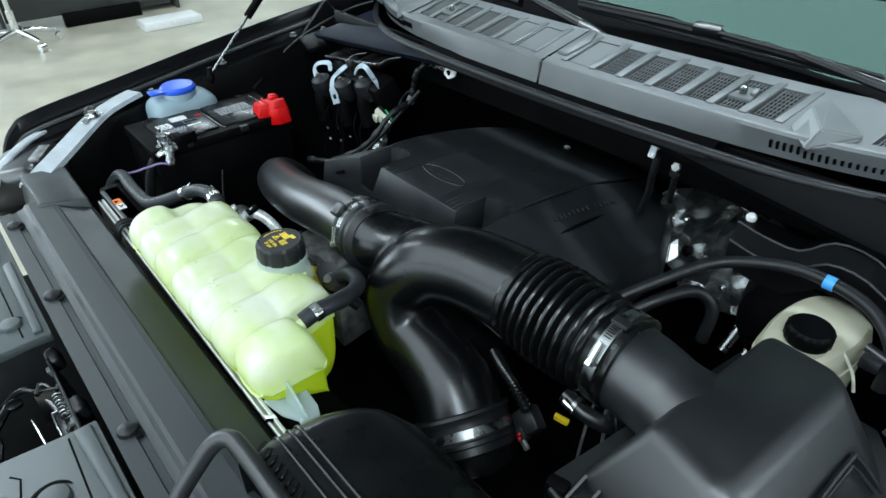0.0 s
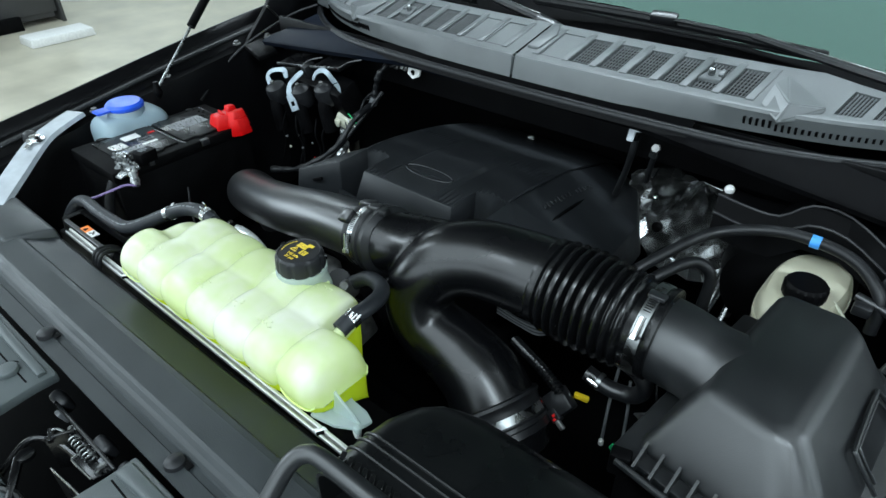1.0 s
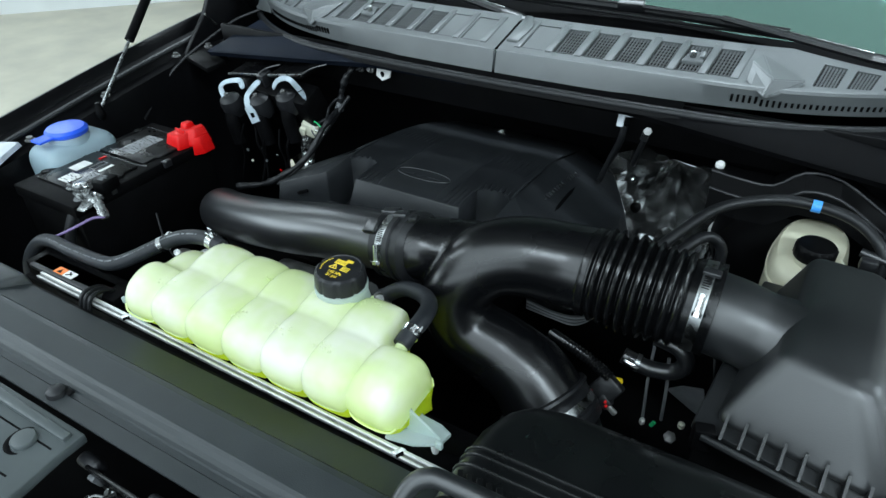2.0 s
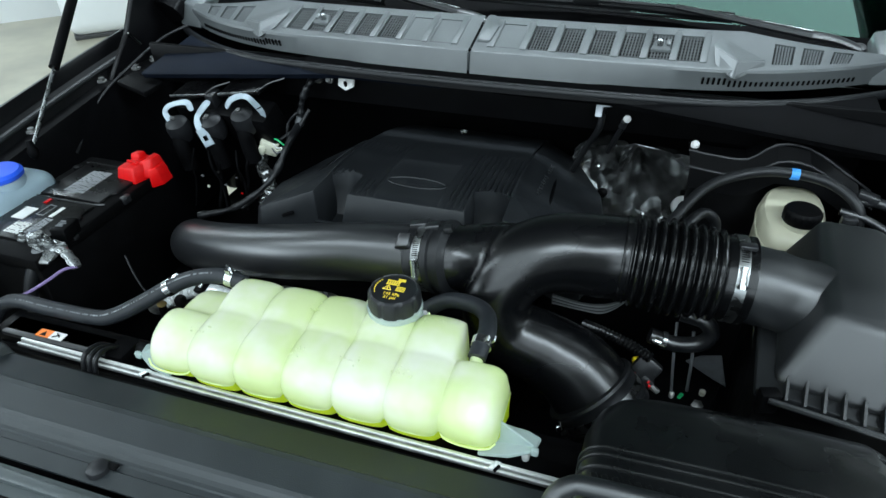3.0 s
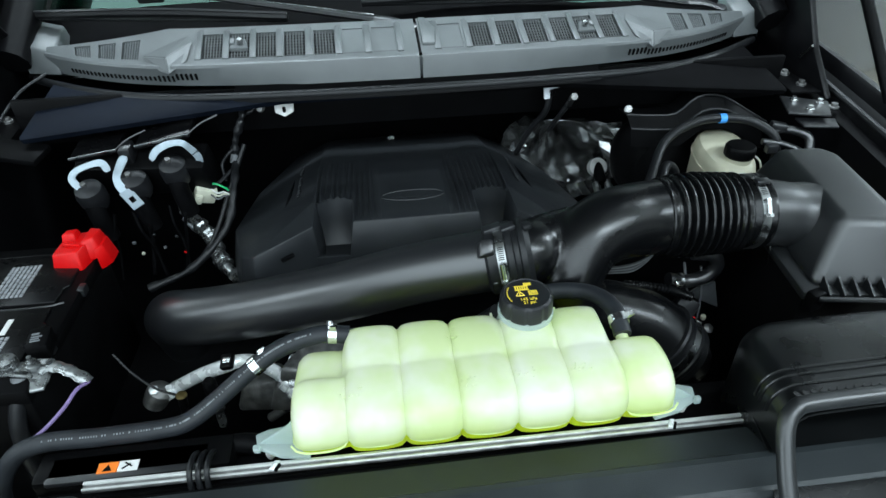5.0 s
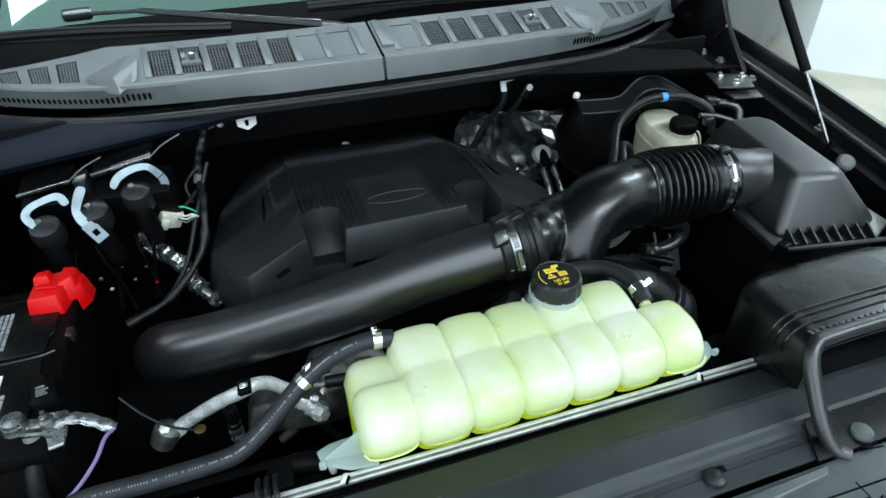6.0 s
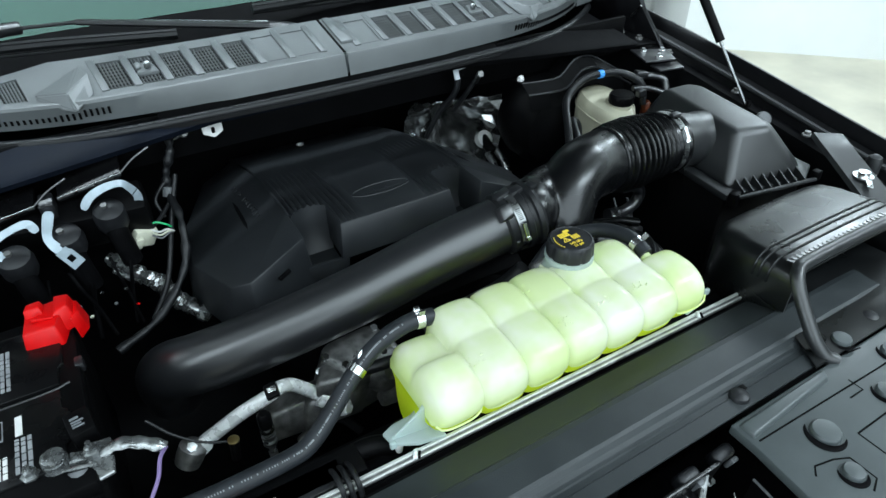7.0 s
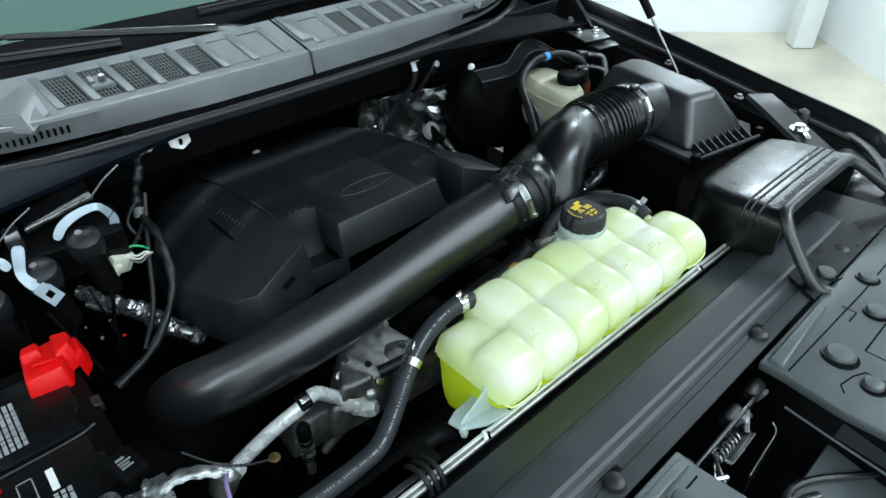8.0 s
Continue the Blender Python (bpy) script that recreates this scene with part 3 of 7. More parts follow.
def hood_seal():
    t = thing("hood_seal", (0, 0.54, 1.19), "black rubber hood seal on the firewall lip", "seal")
    path, low = [], []
    for k in range(41):
        x = -0.74 + 1.48 * k / 40
        y, z = cowl_front(x)
        path.append(Vector((x, y - 0.028, z - 0.052)))
        low.append(x)
    part("bulb", sweep(path, 0.008, 10, 0), RUBBER, t)
    rows = []
    for p in [q for q in path if abs(q.x) < 0.36]:
        rows.append([p + Vector((0, 0.02, 0.013)), p + Vector((0, 0.0, 0.004)), p + Vector((0, -0.008, -0.002)), p + Vector((0, -0.010, -0.008))])
    part("flange", sheet(rows, 0.003), BLACK, t)
    for s in (-1, 1):
        rows = []
        for k in range(17):
            x = 0.05 + 0.64 * k / 16
            y, z = cowl_front(x)
            f = max(0, (x - 0.25) / 0.41)
            a = Vector((s * x, y - 0.020, z - 0.046))
            b = Vector((s * x, 0.536 - 0.029 * f, 1.190 - 0.028 * f))
            rows.append([a.lerp(b, u) for u in (0, 0.5, 1)] + [b + Vector((0, -0.004, -0.004)), b + Vector((0, 0.002, -0.014))])
        part("apron", sheet(rows, 0.003), BLUEBLACK if s < 0 else DEEP, t, "glossy blue-black apron under the cowl" if s < 0 else "black apron under the cowl")
    return t


hood_seal()


# ---- windscreen, cab and wipers ----
def cab():
    t = thing("cab", (0, 1.2, 0.6), "cab front with green-tinted windscreen and black dashboard", "truck cab", kind="structure")
    rows = []
    for k in range(21):
        x = -0.76 + 1.52 * k / 20
        y, z = glass_foot(x)
        a = Vector((x, y + 0.125 - 0.04 * end_share(x), z - 0.045))
        b = Vector((x * 0.88, y + 0.78, z + 0.40))
        rows.append([a.lerp(b, f) for f in (0, 0.33, 0.66, 1)])
    g = part("windscreen", sheet(rows, 0.005), GLASS, t, "green-tinted windscreen glass")
    g.visible_shadow = False
    # black printed band along the foot of the glass
    band = [[r[0].lerp(r[3], f) + Vector((0, -0.0015, 0.003)) for f in (0, 0.09, 0.19 - 0.06 * min(1, max(0, (r[0].x - 0.1) / 0.25)))] for r in rows]
    part("black_band", sheet(band, 0.002), DEEP, g, "black printed band at the foot of the glass")
    rows = []
    for k in range(13):
        x = -0.76 + 1.52 * k / 12
        y, z = glass_foot(x)
        rows.append([(x, y + 0.14, z - 0.06), (x, y + 0.26, z - 0.022), (x, y + 0.48, z - 0.002), (x, y + 0.486, z - 0.012), (x, y + 0.492, z - 0.002), (x, y + 0.70, z + 0.002), (x, y + 0.78, z - 0.04), (x, y + 0.80, z - 0.3)])
    # drawn pale to stand in for ceiling light mirrored by the glass
    dash = part("dashboard", sheet(rows, 0.008), DASH, t, "dashboard top painted pale for ceiling light mirrored in the glass")
    for x in (-0.34, 0.34):
        part("dash_seam", sweep([(x, 0.99, 1.240), (x * 1.02, 1.06, 1.247)], 0.002, 6, 0), BLACK, dash)
    part("binnacle", hull([(0.26, 1.30, 1.22), (0.62, 1.22, 1.22), (0.62, 1.36, 1.22), (0.26, 1.36, 1.22)], [(0.28, 1.30, 1.36), (0.60, 1.23, 1.36), (0.60, 1.34, 1.34), (0.28, 1.34, 1.34)], 0.02, 3), BLACK, t, "dark instrument hood")
    part("roof", rbox((0, 2.2, 1.80), (1.45, 1.3, 0.05), 0.02), PAINT, t)
    part("rear_wall", rbox((0, 2.85, 1.2), (1.5, 0.06, 1.2), 0.02), DASH, t)
    for s in (-1, 1):
        part("pillar_trim", sweep([(s * 0.77, 0.72, 1.22), (s * 0.72, 1.1, 1.5), (s * 0.68, 1.45, 1.77)], 0.035, 10), PAINT, t)
        y0 = 0.9 if s < 0 else 2.0
        part("door_skin", rbox((s * 0.86, (y0 + 2.6) / 2, 0.95), (0.08, 2.6 - y0, 0.65), 0.03), PAINT, t)


cab()


def front_door():
    """The driver's door, swung wide open beside the cab."""
    t = thing("front_door", (0.93, 0.99, 0.45), "black truck door standing wide open, in a glossier copy of the body paint", "door")
    a, b = Vector((0.93, 0.99, 0)), Vector((1.98, 1.395, 0))
    u = (b - a).normalized()
    w = Vector((-u.y, u.x, 0)) * 0.10

    def slab_of(f0, f1, z0, z1, q0, q1, bevel):
        p, q = a.lerp(b, f0), a.lerp(b, f1)
        low = [p + w * q0, q + w * q0, q + w * q1, p + w * q1]
        return hull([v + Vector((0, 0, z0)) for v in low], [v + Vector((0, 0, z1)) for v in low], bevel, 3)

    part("door_panel", slab_of(0.0, 1.0, 0.45, 1.24, 0.0, 0.7, 0.030), GLOSSPAINT, t)
    part("inner_trim", slab_of(0.05, 0.97, 0.50, 1.22, 0.7, 1.0, 0.020), DASH, t, "grey inner door trim")
    part("belt_strip", slab_of(0.02, 0.98, 1.235, 1.255, 0.05, 0.20, 0.004), BLACK, t)
    frame_line = [a + u * 0.05 + w * 0.4 + Vector((0, 0, 1.23)), a + u * 0.42 + w * 0.5 + Vector((0, 0, 1.70)), a + u * 0.95 + w * 0.5 + Vector((0, 0, 1.74)), b - u * 0.03 + w * 0.5 + Vector((0, 0, 1.66)), b - u * 0.02 + w * 0.4 + Vector((0, 0, 1.23))]
    part("window_frame", sweep(frame_line, 0.022, 10, 6), PAINT, t)


front_door()


def wiper(name, pivot, elbow, knee, clip_at, blade0, blade1):
    t = thing(name, pivot, "black windscreen wiper resting above the cowl", "wiper", "windscreen wipers")
    p, e, k, c = (Vector(v) for v in (pivot, elbow, knee, clip_at))
    part("arm_head", sweep([p, p.lerp(e, 0.5) + Vector((0, 0, 0.004)), e], lambda f: 0.012 + 0.001 * f, 10, 6, flat=0.6), SATIN, t)
    arm = part("arm", sweep([e, e.lerp(k, 0.5), k], lambda f: 0.0150 - 0.005 * f, 8, 8, flat=0.5), SATIN, t, "glossy black channel arm")
    # bright strip paints the reflection along the arm's upper edge
    part("arm_glint", sweep([v + Vector((0, 0.004, 0.0070 - 0.002 * n)) for n, v in enumerate((e, e.lerp(k, 0.5), k))], 0.0017, 6), STEEL, arm, "bright steel strip painting the reflection along the arm")
    part("arm_tip", sweep([k, c], 0.0055, 8, 0, flat=0.6), SATIN, t)
    part("pivot_cap", lathe([(0.013, -0.012), (0.014, 0.0), (0.010, 0.006), (0.002, 0.008)], p, (0, -0.4, 1), 16), SATIN, t)
    b = part("blade", sweep([blade0, Vector(blade0).lerp(Vector(blade1), 0.5) + Vector((0, 0, 0.006)), blade1], 0.009, 8, 8, flat=0.9), RUBBER, t)
    part("clip", rbox(c, (0.05, 0.020, 0.018), 0.005, (20, 0, 5)), SATIN, t)
    part("blade_spine", sweep([Vector(blade0) + Vector((0, -0.004, 0.008)), Vector(blade0).lerp(Vector(blade1), 0.5) + Vector((0, -0.004, 0.014)), Vector(blade1) + Vector((0, -0.004, 0.008))], 0.003, 6), SATIN, b)
    part("rubber_lip", sweep([Vector(blade0) + Vector((0, 0.006, -0.009)), Vector(blade1) + Vector((0, 0.006, -0.009))], 0.0025, 6, 0), RUBBER, b)


wiper("wiper_passenger", (0.0, 0.742, 1.238), (-0.075, 0.748, 1.258), (-0.40, 0.785, 1.306), (-0.507, 0.80, 1.306), (-0.245, 0.755, 1.268), (-0.74, 0.80, 1.282))
wiper("wiper_driver", (0.655, 0.737, 1.245), (0.575, 0.740, 1.262), (0.340, 0.742, 1.2955), (0.175, 0.768, 1.2935), (-0.097, 0.765, 1.288), (0.447, 0.790, 1.270))


# ---- hood, held open over the bay ----
def hood():
    t = thing("hood", (0, 0.70, 1.30), "black hood held open above the engine bay", "hood")
    ang = radians(62)
    o = Vector((0, 0.615, 1.424))
    d, n = Vector((0, -math.cos(ang), math.sin(ang))), Vector((0, math.sin(ang), math.cos(ang)))
    rows = []
    for k in range(13):
        x = -0.84 + 1.68 * k / 12
        rows.append([o + Vector((x, 0, 0)) + d * u + n * (0.03 * math.sin(math.pi * k / 12)) for u in (0, 0.35, 0.70, 1.05, 1.20)])
    part("skin", sheet(rows, 0.004), PAINT, t)
    for x in (-0.45, 0, 0.45):
        part("brace", sweep([o + Vector((x, 0, 0)) + d * 0.05 - n * 0.02, o + Vector((x * 0.7, 0, 0)) + d * 1.15 - n * 0.02], 0.03, 8, 0, flat=0.5), BLACK, t)
    for u in (0.02, 1.17):
        part("cross_rib", sweep([o + Vector((-0.8, 0, 0)) + d * u - n * 0.01, o + Vector((0.8, 0, 0)) + d * u - n * 0.01], 0.022, 8, 0), BLACK, t)
    return t


HOOD = hood()


def hood_hinge(side):
    s = side
    q = [(0.52, 1.125), (0.60, 1.200), (0.66, 1.285), (0.72, 1.40), (0.80, 1.46), (0.92, 1.44), (0.95, 1.18), (0.80, 1.10)]
    t = part("hinge", hull([(s * 0.792, y, z) for y, z in q], [(s * 0.806, y, z) for y, z in q], 0.003), PAINT, HOOD, "black steel hinge plate bolted behind the fender")
    part("hinge_arm", sweep([(s * 0.775, 0.80, 1.20), (s * 0.775, 0.70, 1.30), (s * 0.772, 0.64, 1.42), (s * 0.770, 0.60, 1.56)], 0.018, 10, flat=0.5), PAINT, t)
    part("foot_plate", prism([(s * 0.735, 0.545), (s * 0.80, 0.535), (s * 0.80, 0.66), (s * 0.75, 0.67)][::s], 1.128, 1.134, 0.002), BLACK, t)
    # bright strip paints the glint on the hinge's worn edge
    part("hinge_glint", sweep([(s * 0.789, 0.600, 1.204), (s * 0.790, 0.616, 1.186), (s * 0.790, 0.628, 1.172)], 0.0028, 8), STEEL, t, "bright steel strip painting a glint on the worn edge")
    for y in (0.575, 0.635):
        part("bolt", lathe([(0.010, 0), (0.010, 0.005), (0.006, 0.006), (0.006, 0.011), (0.001, 0.011)], (s * 0.772, y, 1.133), n=8), CAST, t)


hood_hinge(-1)
hood_hinge(1)


def hood_strut(side, foot, joint):
    f, j = Vector(foot), Vector(joint)
    top = f + (j - f) * 4.6
    t = thing("hood_strut", foot, "black gas strut with a steel rod holding the hood", "gas strut", "hood struts")
    part("rod", sweep([f, f.lerp(top, 0.26)], 0.0034, 10, 0), CLAMP, t, "bright steel rod")
    part("cylinder", sweep([f.lerp(top, 0.195), f.lerp(top, 0.2), f.lerp(top, 1.0)], 0.0095, 14, 0), BLACK, t)
    part("ball_joint", lathe([(0.003, -0.02), (0.009, -0.012), (0.010, -0.004), (0.007, 0.004), (0.005, 0.018)], f, (0, 0, 1), 14), BLACK, t)


hood_strut(-1, (-0.742, 0.243, 1.10), (-0.770, 0.385, 1.218))
hood_strut(1, (0.801, 0.264, 1.062), (0.770, 0.360, 1.204))


# ---- radiator and front shield ----
def radiator():
    t = thing("radiator", (0, -0.10, 0.65), "radiator with a bright aluminium top rail", "radiator")
    part("core", rbox((0, -0.095, 0.83), (0.98, 0.035, 0.36), 0.004), DEEP, t)
    def strip(dy, w, z0, z1, xa=-0.43, xb=0.37):
        ya, yb = -0.1140 + dy, -0.1230 + dy
        q = [(xa, ya - w), (xb, yb - w), (xb, yb + w), (xa, ya + w)]
        return hull([(x, y, z0) for x, y in q], [(x, y, z1) for x, y in q], 0.0006, 1)

    rail = part("top_rail", strip(0.0, 0.0052, 1.0290, 1.0330), CAST, t, "aluminium rail with two bright edges")
    part("rail_edge", strip(0.0034, 0.0020, 1.0330, 1.0362), RAIL, rail, "bright aluminium edge")
    part("rail_edge", strip(-0.0036, 0.0013, 1.0330, 1.0350), RAIL, rail, "bright aluminium edge")
    for x in (-0.231, 0.213):
        y = -0.1185 - 0.0113 * x
        part("rail_clip", hull([(x - 0.006, y - 0.006, 1.0345), (x + 0.002, y - 0.006, 1.0345), (x + 0.008, y + 0.006, 1.0345), (x, y + 0.006, 1.0345)], [(x - 0.005, y - 0.005, 1.0385), (x, y - 0.005, 1.0375), (x + 0.006, y + 0.005, 1.0375), (x + 0.001, y + 0.005, 1.0385)], 0.001), ALU, rail, "bent locking tab")
        part("clip_gap", rbox((x + 0.004, y - 0.003, 1.0358), (0.003, 0.009, 0.0035), 0.0005, (0, 0, -30)), BLACK, rail)
    part("seal_foam", rbox((-0.03, -0.137, 1.018), (0.9, 0.020, 0.02), 0.004), BLACK, t)
    return t


radiator()


def support_cap():
    """Black cap over the left end of the radiator with its warning label."""
    t = thing("radiator_tank_cap", (-0.36, -0.09, 1.0), "black radiator end tank with an orange warning label", "end tank")
    part("housing", rbox((-0.385, -0.082, 1.012), (0.21, 0.042, 0.040), 0.006), BLACK, t)
    part("raised_lid", rbox((-0.39, -0.088, 1.028), (0.17, 0.034, 0.008), 0.003), SATIN, t)
    for k in range(3):
        part("strap", sweep([(-0.318 + k * 0.009, -0.128, 1.02), (-0.318 + k * 0.009, -0.118, 1.042), (-0.318 + k * 0.009, -0.095, 1.040), (-0.318 + k * 0.009, -0.075, 1.02)], 0.0032, 8), RUBBER, t, "ribbed rubber strap")
    lab = part("warning_label", rbox((-0.411, -0.092, 1.0325), (0.021, 0.013, 0.001), 0), ORANGE, t, "orange and white warning label")
    part("white_half", rbox((-0.3895, -0.092, 1.0325), (0.021, 0.013, 0.001), 0), WLABEL, lab)
    q = ((-0.416, -0.0965), (-0.406, -0.0965), (-0.411, -0.0885))
    part("triangle_mark", hull([(x, y, 1.033) for x, y in q], [(x, y, 1.0334) for x, y in q], 0), BLACK, lab)
    own = bars([(0.0, 0.010, 0.0, 0.0016)], (-0.395, -0.0965, 1.0331), (1, 0.7, 0), (-0.7, 1, 0))
    bars([(0.0, 0.010, 0.0, 0.0016)], (-0.394, -0.0885, 1.0331), (1, -0.7, 0), (0.7, 1, 0), bm=own)
    part("cross_mark", own, BLACK, lab)
    bm = sweep([(-0.33, -0.06, 1.0), (-0.27, -0.07, 1.02), (-0.23, -0.08, 1.01)], 0.012, 10)
    part("hose_stub", bm, BLACK, t)


support_cap()

SHIELD = [(-0.1300, 1.0200), (-0.1320, 1.0280), (-0.1350, 1.0330), (-0.1770, 1.0480), (-0.1800, 1.0515), (-0.1870, 1.0525), (-0.2180, 1.0510), (-0.2225, 1.0495), (-0.2270, 1.0445), (-0.2320, 1.0430), (-0.2360, 1.0425), (-0.2375, 1.0405), (-0.2445, 1.0405), (-0.2460, 1.0425), (-0.2650, 1.0420)]


def front_shield():
    t = thing("radiator_shield", (0, -0.19, 1.0), "dark grey plastic shield in front of the radiator", "radiator shield")
    rows = []
    for k in range(41):
        x = -0.47 + 0.94 * k / 40
        wob = 0.0006 * math.sin(9 * x)
        rows.append([Vector((x, y, z + wob)) for y, z in SHIELD])
    part("panel", sheet(rows, 0.003), GREY, t, angle=7)
    part("end_block", hull([(-0.60, -0.215, 0.99), (-0.425, -0.215, 1.0), (-0.415, -0.125, 1.0), (-0.60, -0.120, 0.99)], [(-0.60, -0.205, 1.052), (-0.44, -0.205, 1.058), (-0.425, -0.132, 1.050), (-0.60, -0.128, 1.045)], 0.006), GREY, t, "raised end block of the shield")
    for x, y in ((-0.179, -0.2495), (0.134, -0.2495), (-0.42, -0.249), (0.40, -0.249)):
        p = part("push_pin", lathe([(0.012, -0.004), (0.012, 0.001), (0.0105, 0.005), (0.006, 0.0075), (0.001, 0.008)], (x, y, 1.0425), n=20), BLACKCAP, t, "round black push pin")
        part("pin_slot", rbox((x + 0.013, y + 0.007, 1.0435), (0.012, 0.008, 0.002), 0.001), BLACK, p)


front_shield()


def plate(name, poly, z, label):
    t = thing(name, (poly[0][0], poly[0][1], z - 0.02), label, "grille cover")
    part("sheet", prism(poly, z - 0.014, z, 0.003), PLATE, t)
    return t


def seated_pin(parent, x, y, z, r, turn=0.0):
    """A push pin with a dark crescent painting its recess's shade, and its outlined lug."""
    p = part("push_pin", lathe([(r * 0.96, -0.003), (r, 0.001), (r, 0.004), (r * 0.9, 0.0062), (r * 0.5, 0.0072), (0.001, 0.0074)], (x, y, z), n=28), PLATE, parent, "round push pin in a dished seat")
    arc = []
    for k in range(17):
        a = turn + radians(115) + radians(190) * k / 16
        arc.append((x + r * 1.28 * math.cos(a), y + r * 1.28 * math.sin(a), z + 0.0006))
    # laid on the flat plate, the dark crescent paints the dish's shade
    part("seat_shade", sweep(arc, lambda f: 0.0006 + r * 0.24 * math.sin(math.pi * f), 8, 0, flat=0.22), DEEP, p, "dark crescent painting the shade in the dished seat")
    return p


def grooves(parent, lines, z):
    # thin dark bars on the plate paint the shade inside panel lines
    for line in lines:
        part("groove_shade", sweep([(x, y, z + 0.0002) for x, y in line], 0.0011, 6, 0, flat=0.4), DEEP, parent)


def grille_cover():
    z = 1.042
    right = plate("grille_cover", [(0.092, -0.271), (0.62, -0.271), (0.62, -0.62), (0.098, -0.62), (0.090, -0.42), (0.086, -0.37), (0.092, -0.305)], z, "dark grey plastic cover behind the grille")
    part("raised_rib", hull([(0.098, -0.2985, z - 0.002), (0.250, -0.2885, z - 0.002), (0.258, -0.2745, z - 0.002), (0.098, -0.2765, z - 0.002)], [(0.100, -0.2955, z + 0.006), (0.247, -0.2860, z + 0.006), (0.254, -0.2765, z + 0.006), (0.100, -0.2785, z + 0.006)], 0.0022), PLATE, right)
    part("raised_rib", prism([(0.36, -0.36), (0.60, -0.36), (0.60, -0.45), (0.34, -0.45), (0.34, -0.38)], z - 0.002, z + 0.004, 0.002), PLATE, right)
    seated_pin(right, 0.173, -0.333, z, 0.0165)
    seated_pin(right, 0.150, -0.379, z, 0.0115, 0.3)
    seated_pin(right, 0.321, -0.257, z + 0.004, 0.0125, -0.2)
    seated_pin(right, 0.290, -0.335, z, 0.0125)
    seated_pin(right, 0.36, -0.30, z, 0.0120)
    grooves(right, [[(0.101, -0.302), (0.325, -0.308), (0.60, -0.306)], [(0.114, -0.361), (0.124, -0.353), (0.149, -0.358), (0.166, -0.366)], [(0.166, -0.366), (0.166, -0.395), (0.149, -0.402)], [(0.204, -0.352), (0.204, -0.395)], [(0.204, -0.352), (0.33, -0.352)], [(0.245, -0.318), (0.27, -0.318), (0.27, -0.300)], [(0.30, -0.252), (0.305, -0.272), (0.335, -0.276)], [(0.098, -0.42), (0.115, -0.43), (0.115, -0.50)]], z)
    left = plate("grille_cover", [(-0.097, -0.271), (-0.098, -0.300), (-0.094, -0.345), (-0.100, -0.62), (-0.62, -0.62), (-0.62, -0.271)], z, "dark grey plastic cover behind the grille")
    part("raised_rib", prism([(-0.106, -0.279), (-0.106, -0.290), (-0.30, -0.290), (-0.31, -0.277)], z - 0.002, z + 0.005, 0.002), PLATE, left)
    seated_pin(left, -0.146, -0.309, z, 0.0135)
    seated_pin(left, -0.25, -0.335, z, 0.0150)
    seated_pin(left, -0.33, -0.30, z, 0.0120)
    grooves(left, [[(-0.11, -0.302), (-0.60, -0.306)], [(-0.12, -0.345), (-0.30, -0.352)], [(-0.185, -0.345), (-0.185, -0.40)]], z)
    low = thing("front_crossmember", (0, -0.42, 0.62), "black front crossmember with a grey plastic panel", "crossmember", kind="structure")
    part("panel", rbox((-0.01, -0.47, 0.955), (0.30, 0.20, 0.012), 0.003, (10, 0, 0)), PLATE, low)
    part("panel_edge", sweep([(0.094, -0.316, 0.994), (0.091, -0.37, 0.991), (0.088, -0.46, 0.986)], 0.0016, 8), GUIDE, low, "dull painted steel edge")
    part("side_panel", hull([(0.094, -0.315, 0.90), (0.100, -0.315, 0.90), (0.096, -0.56, 0.90), (0.090, -0.56, 0.90)], [(0.094, -0.315, 0.990), (0.100, -0.315, 0.990), (0.096, -0.56, 0.982), (0.090, -0.56, 0.982)], 0.001), DEEP, low)
    part("skirt", rbox((0, -0.36, 0.73), (1.24, 0.34, 0.22), 0.01), DEEP, low)
    part("upright", rbox((0, -0.17, 0.80), (0.06, 0.06, 0.40), 0.005), DEEP, low)


grille_cover()


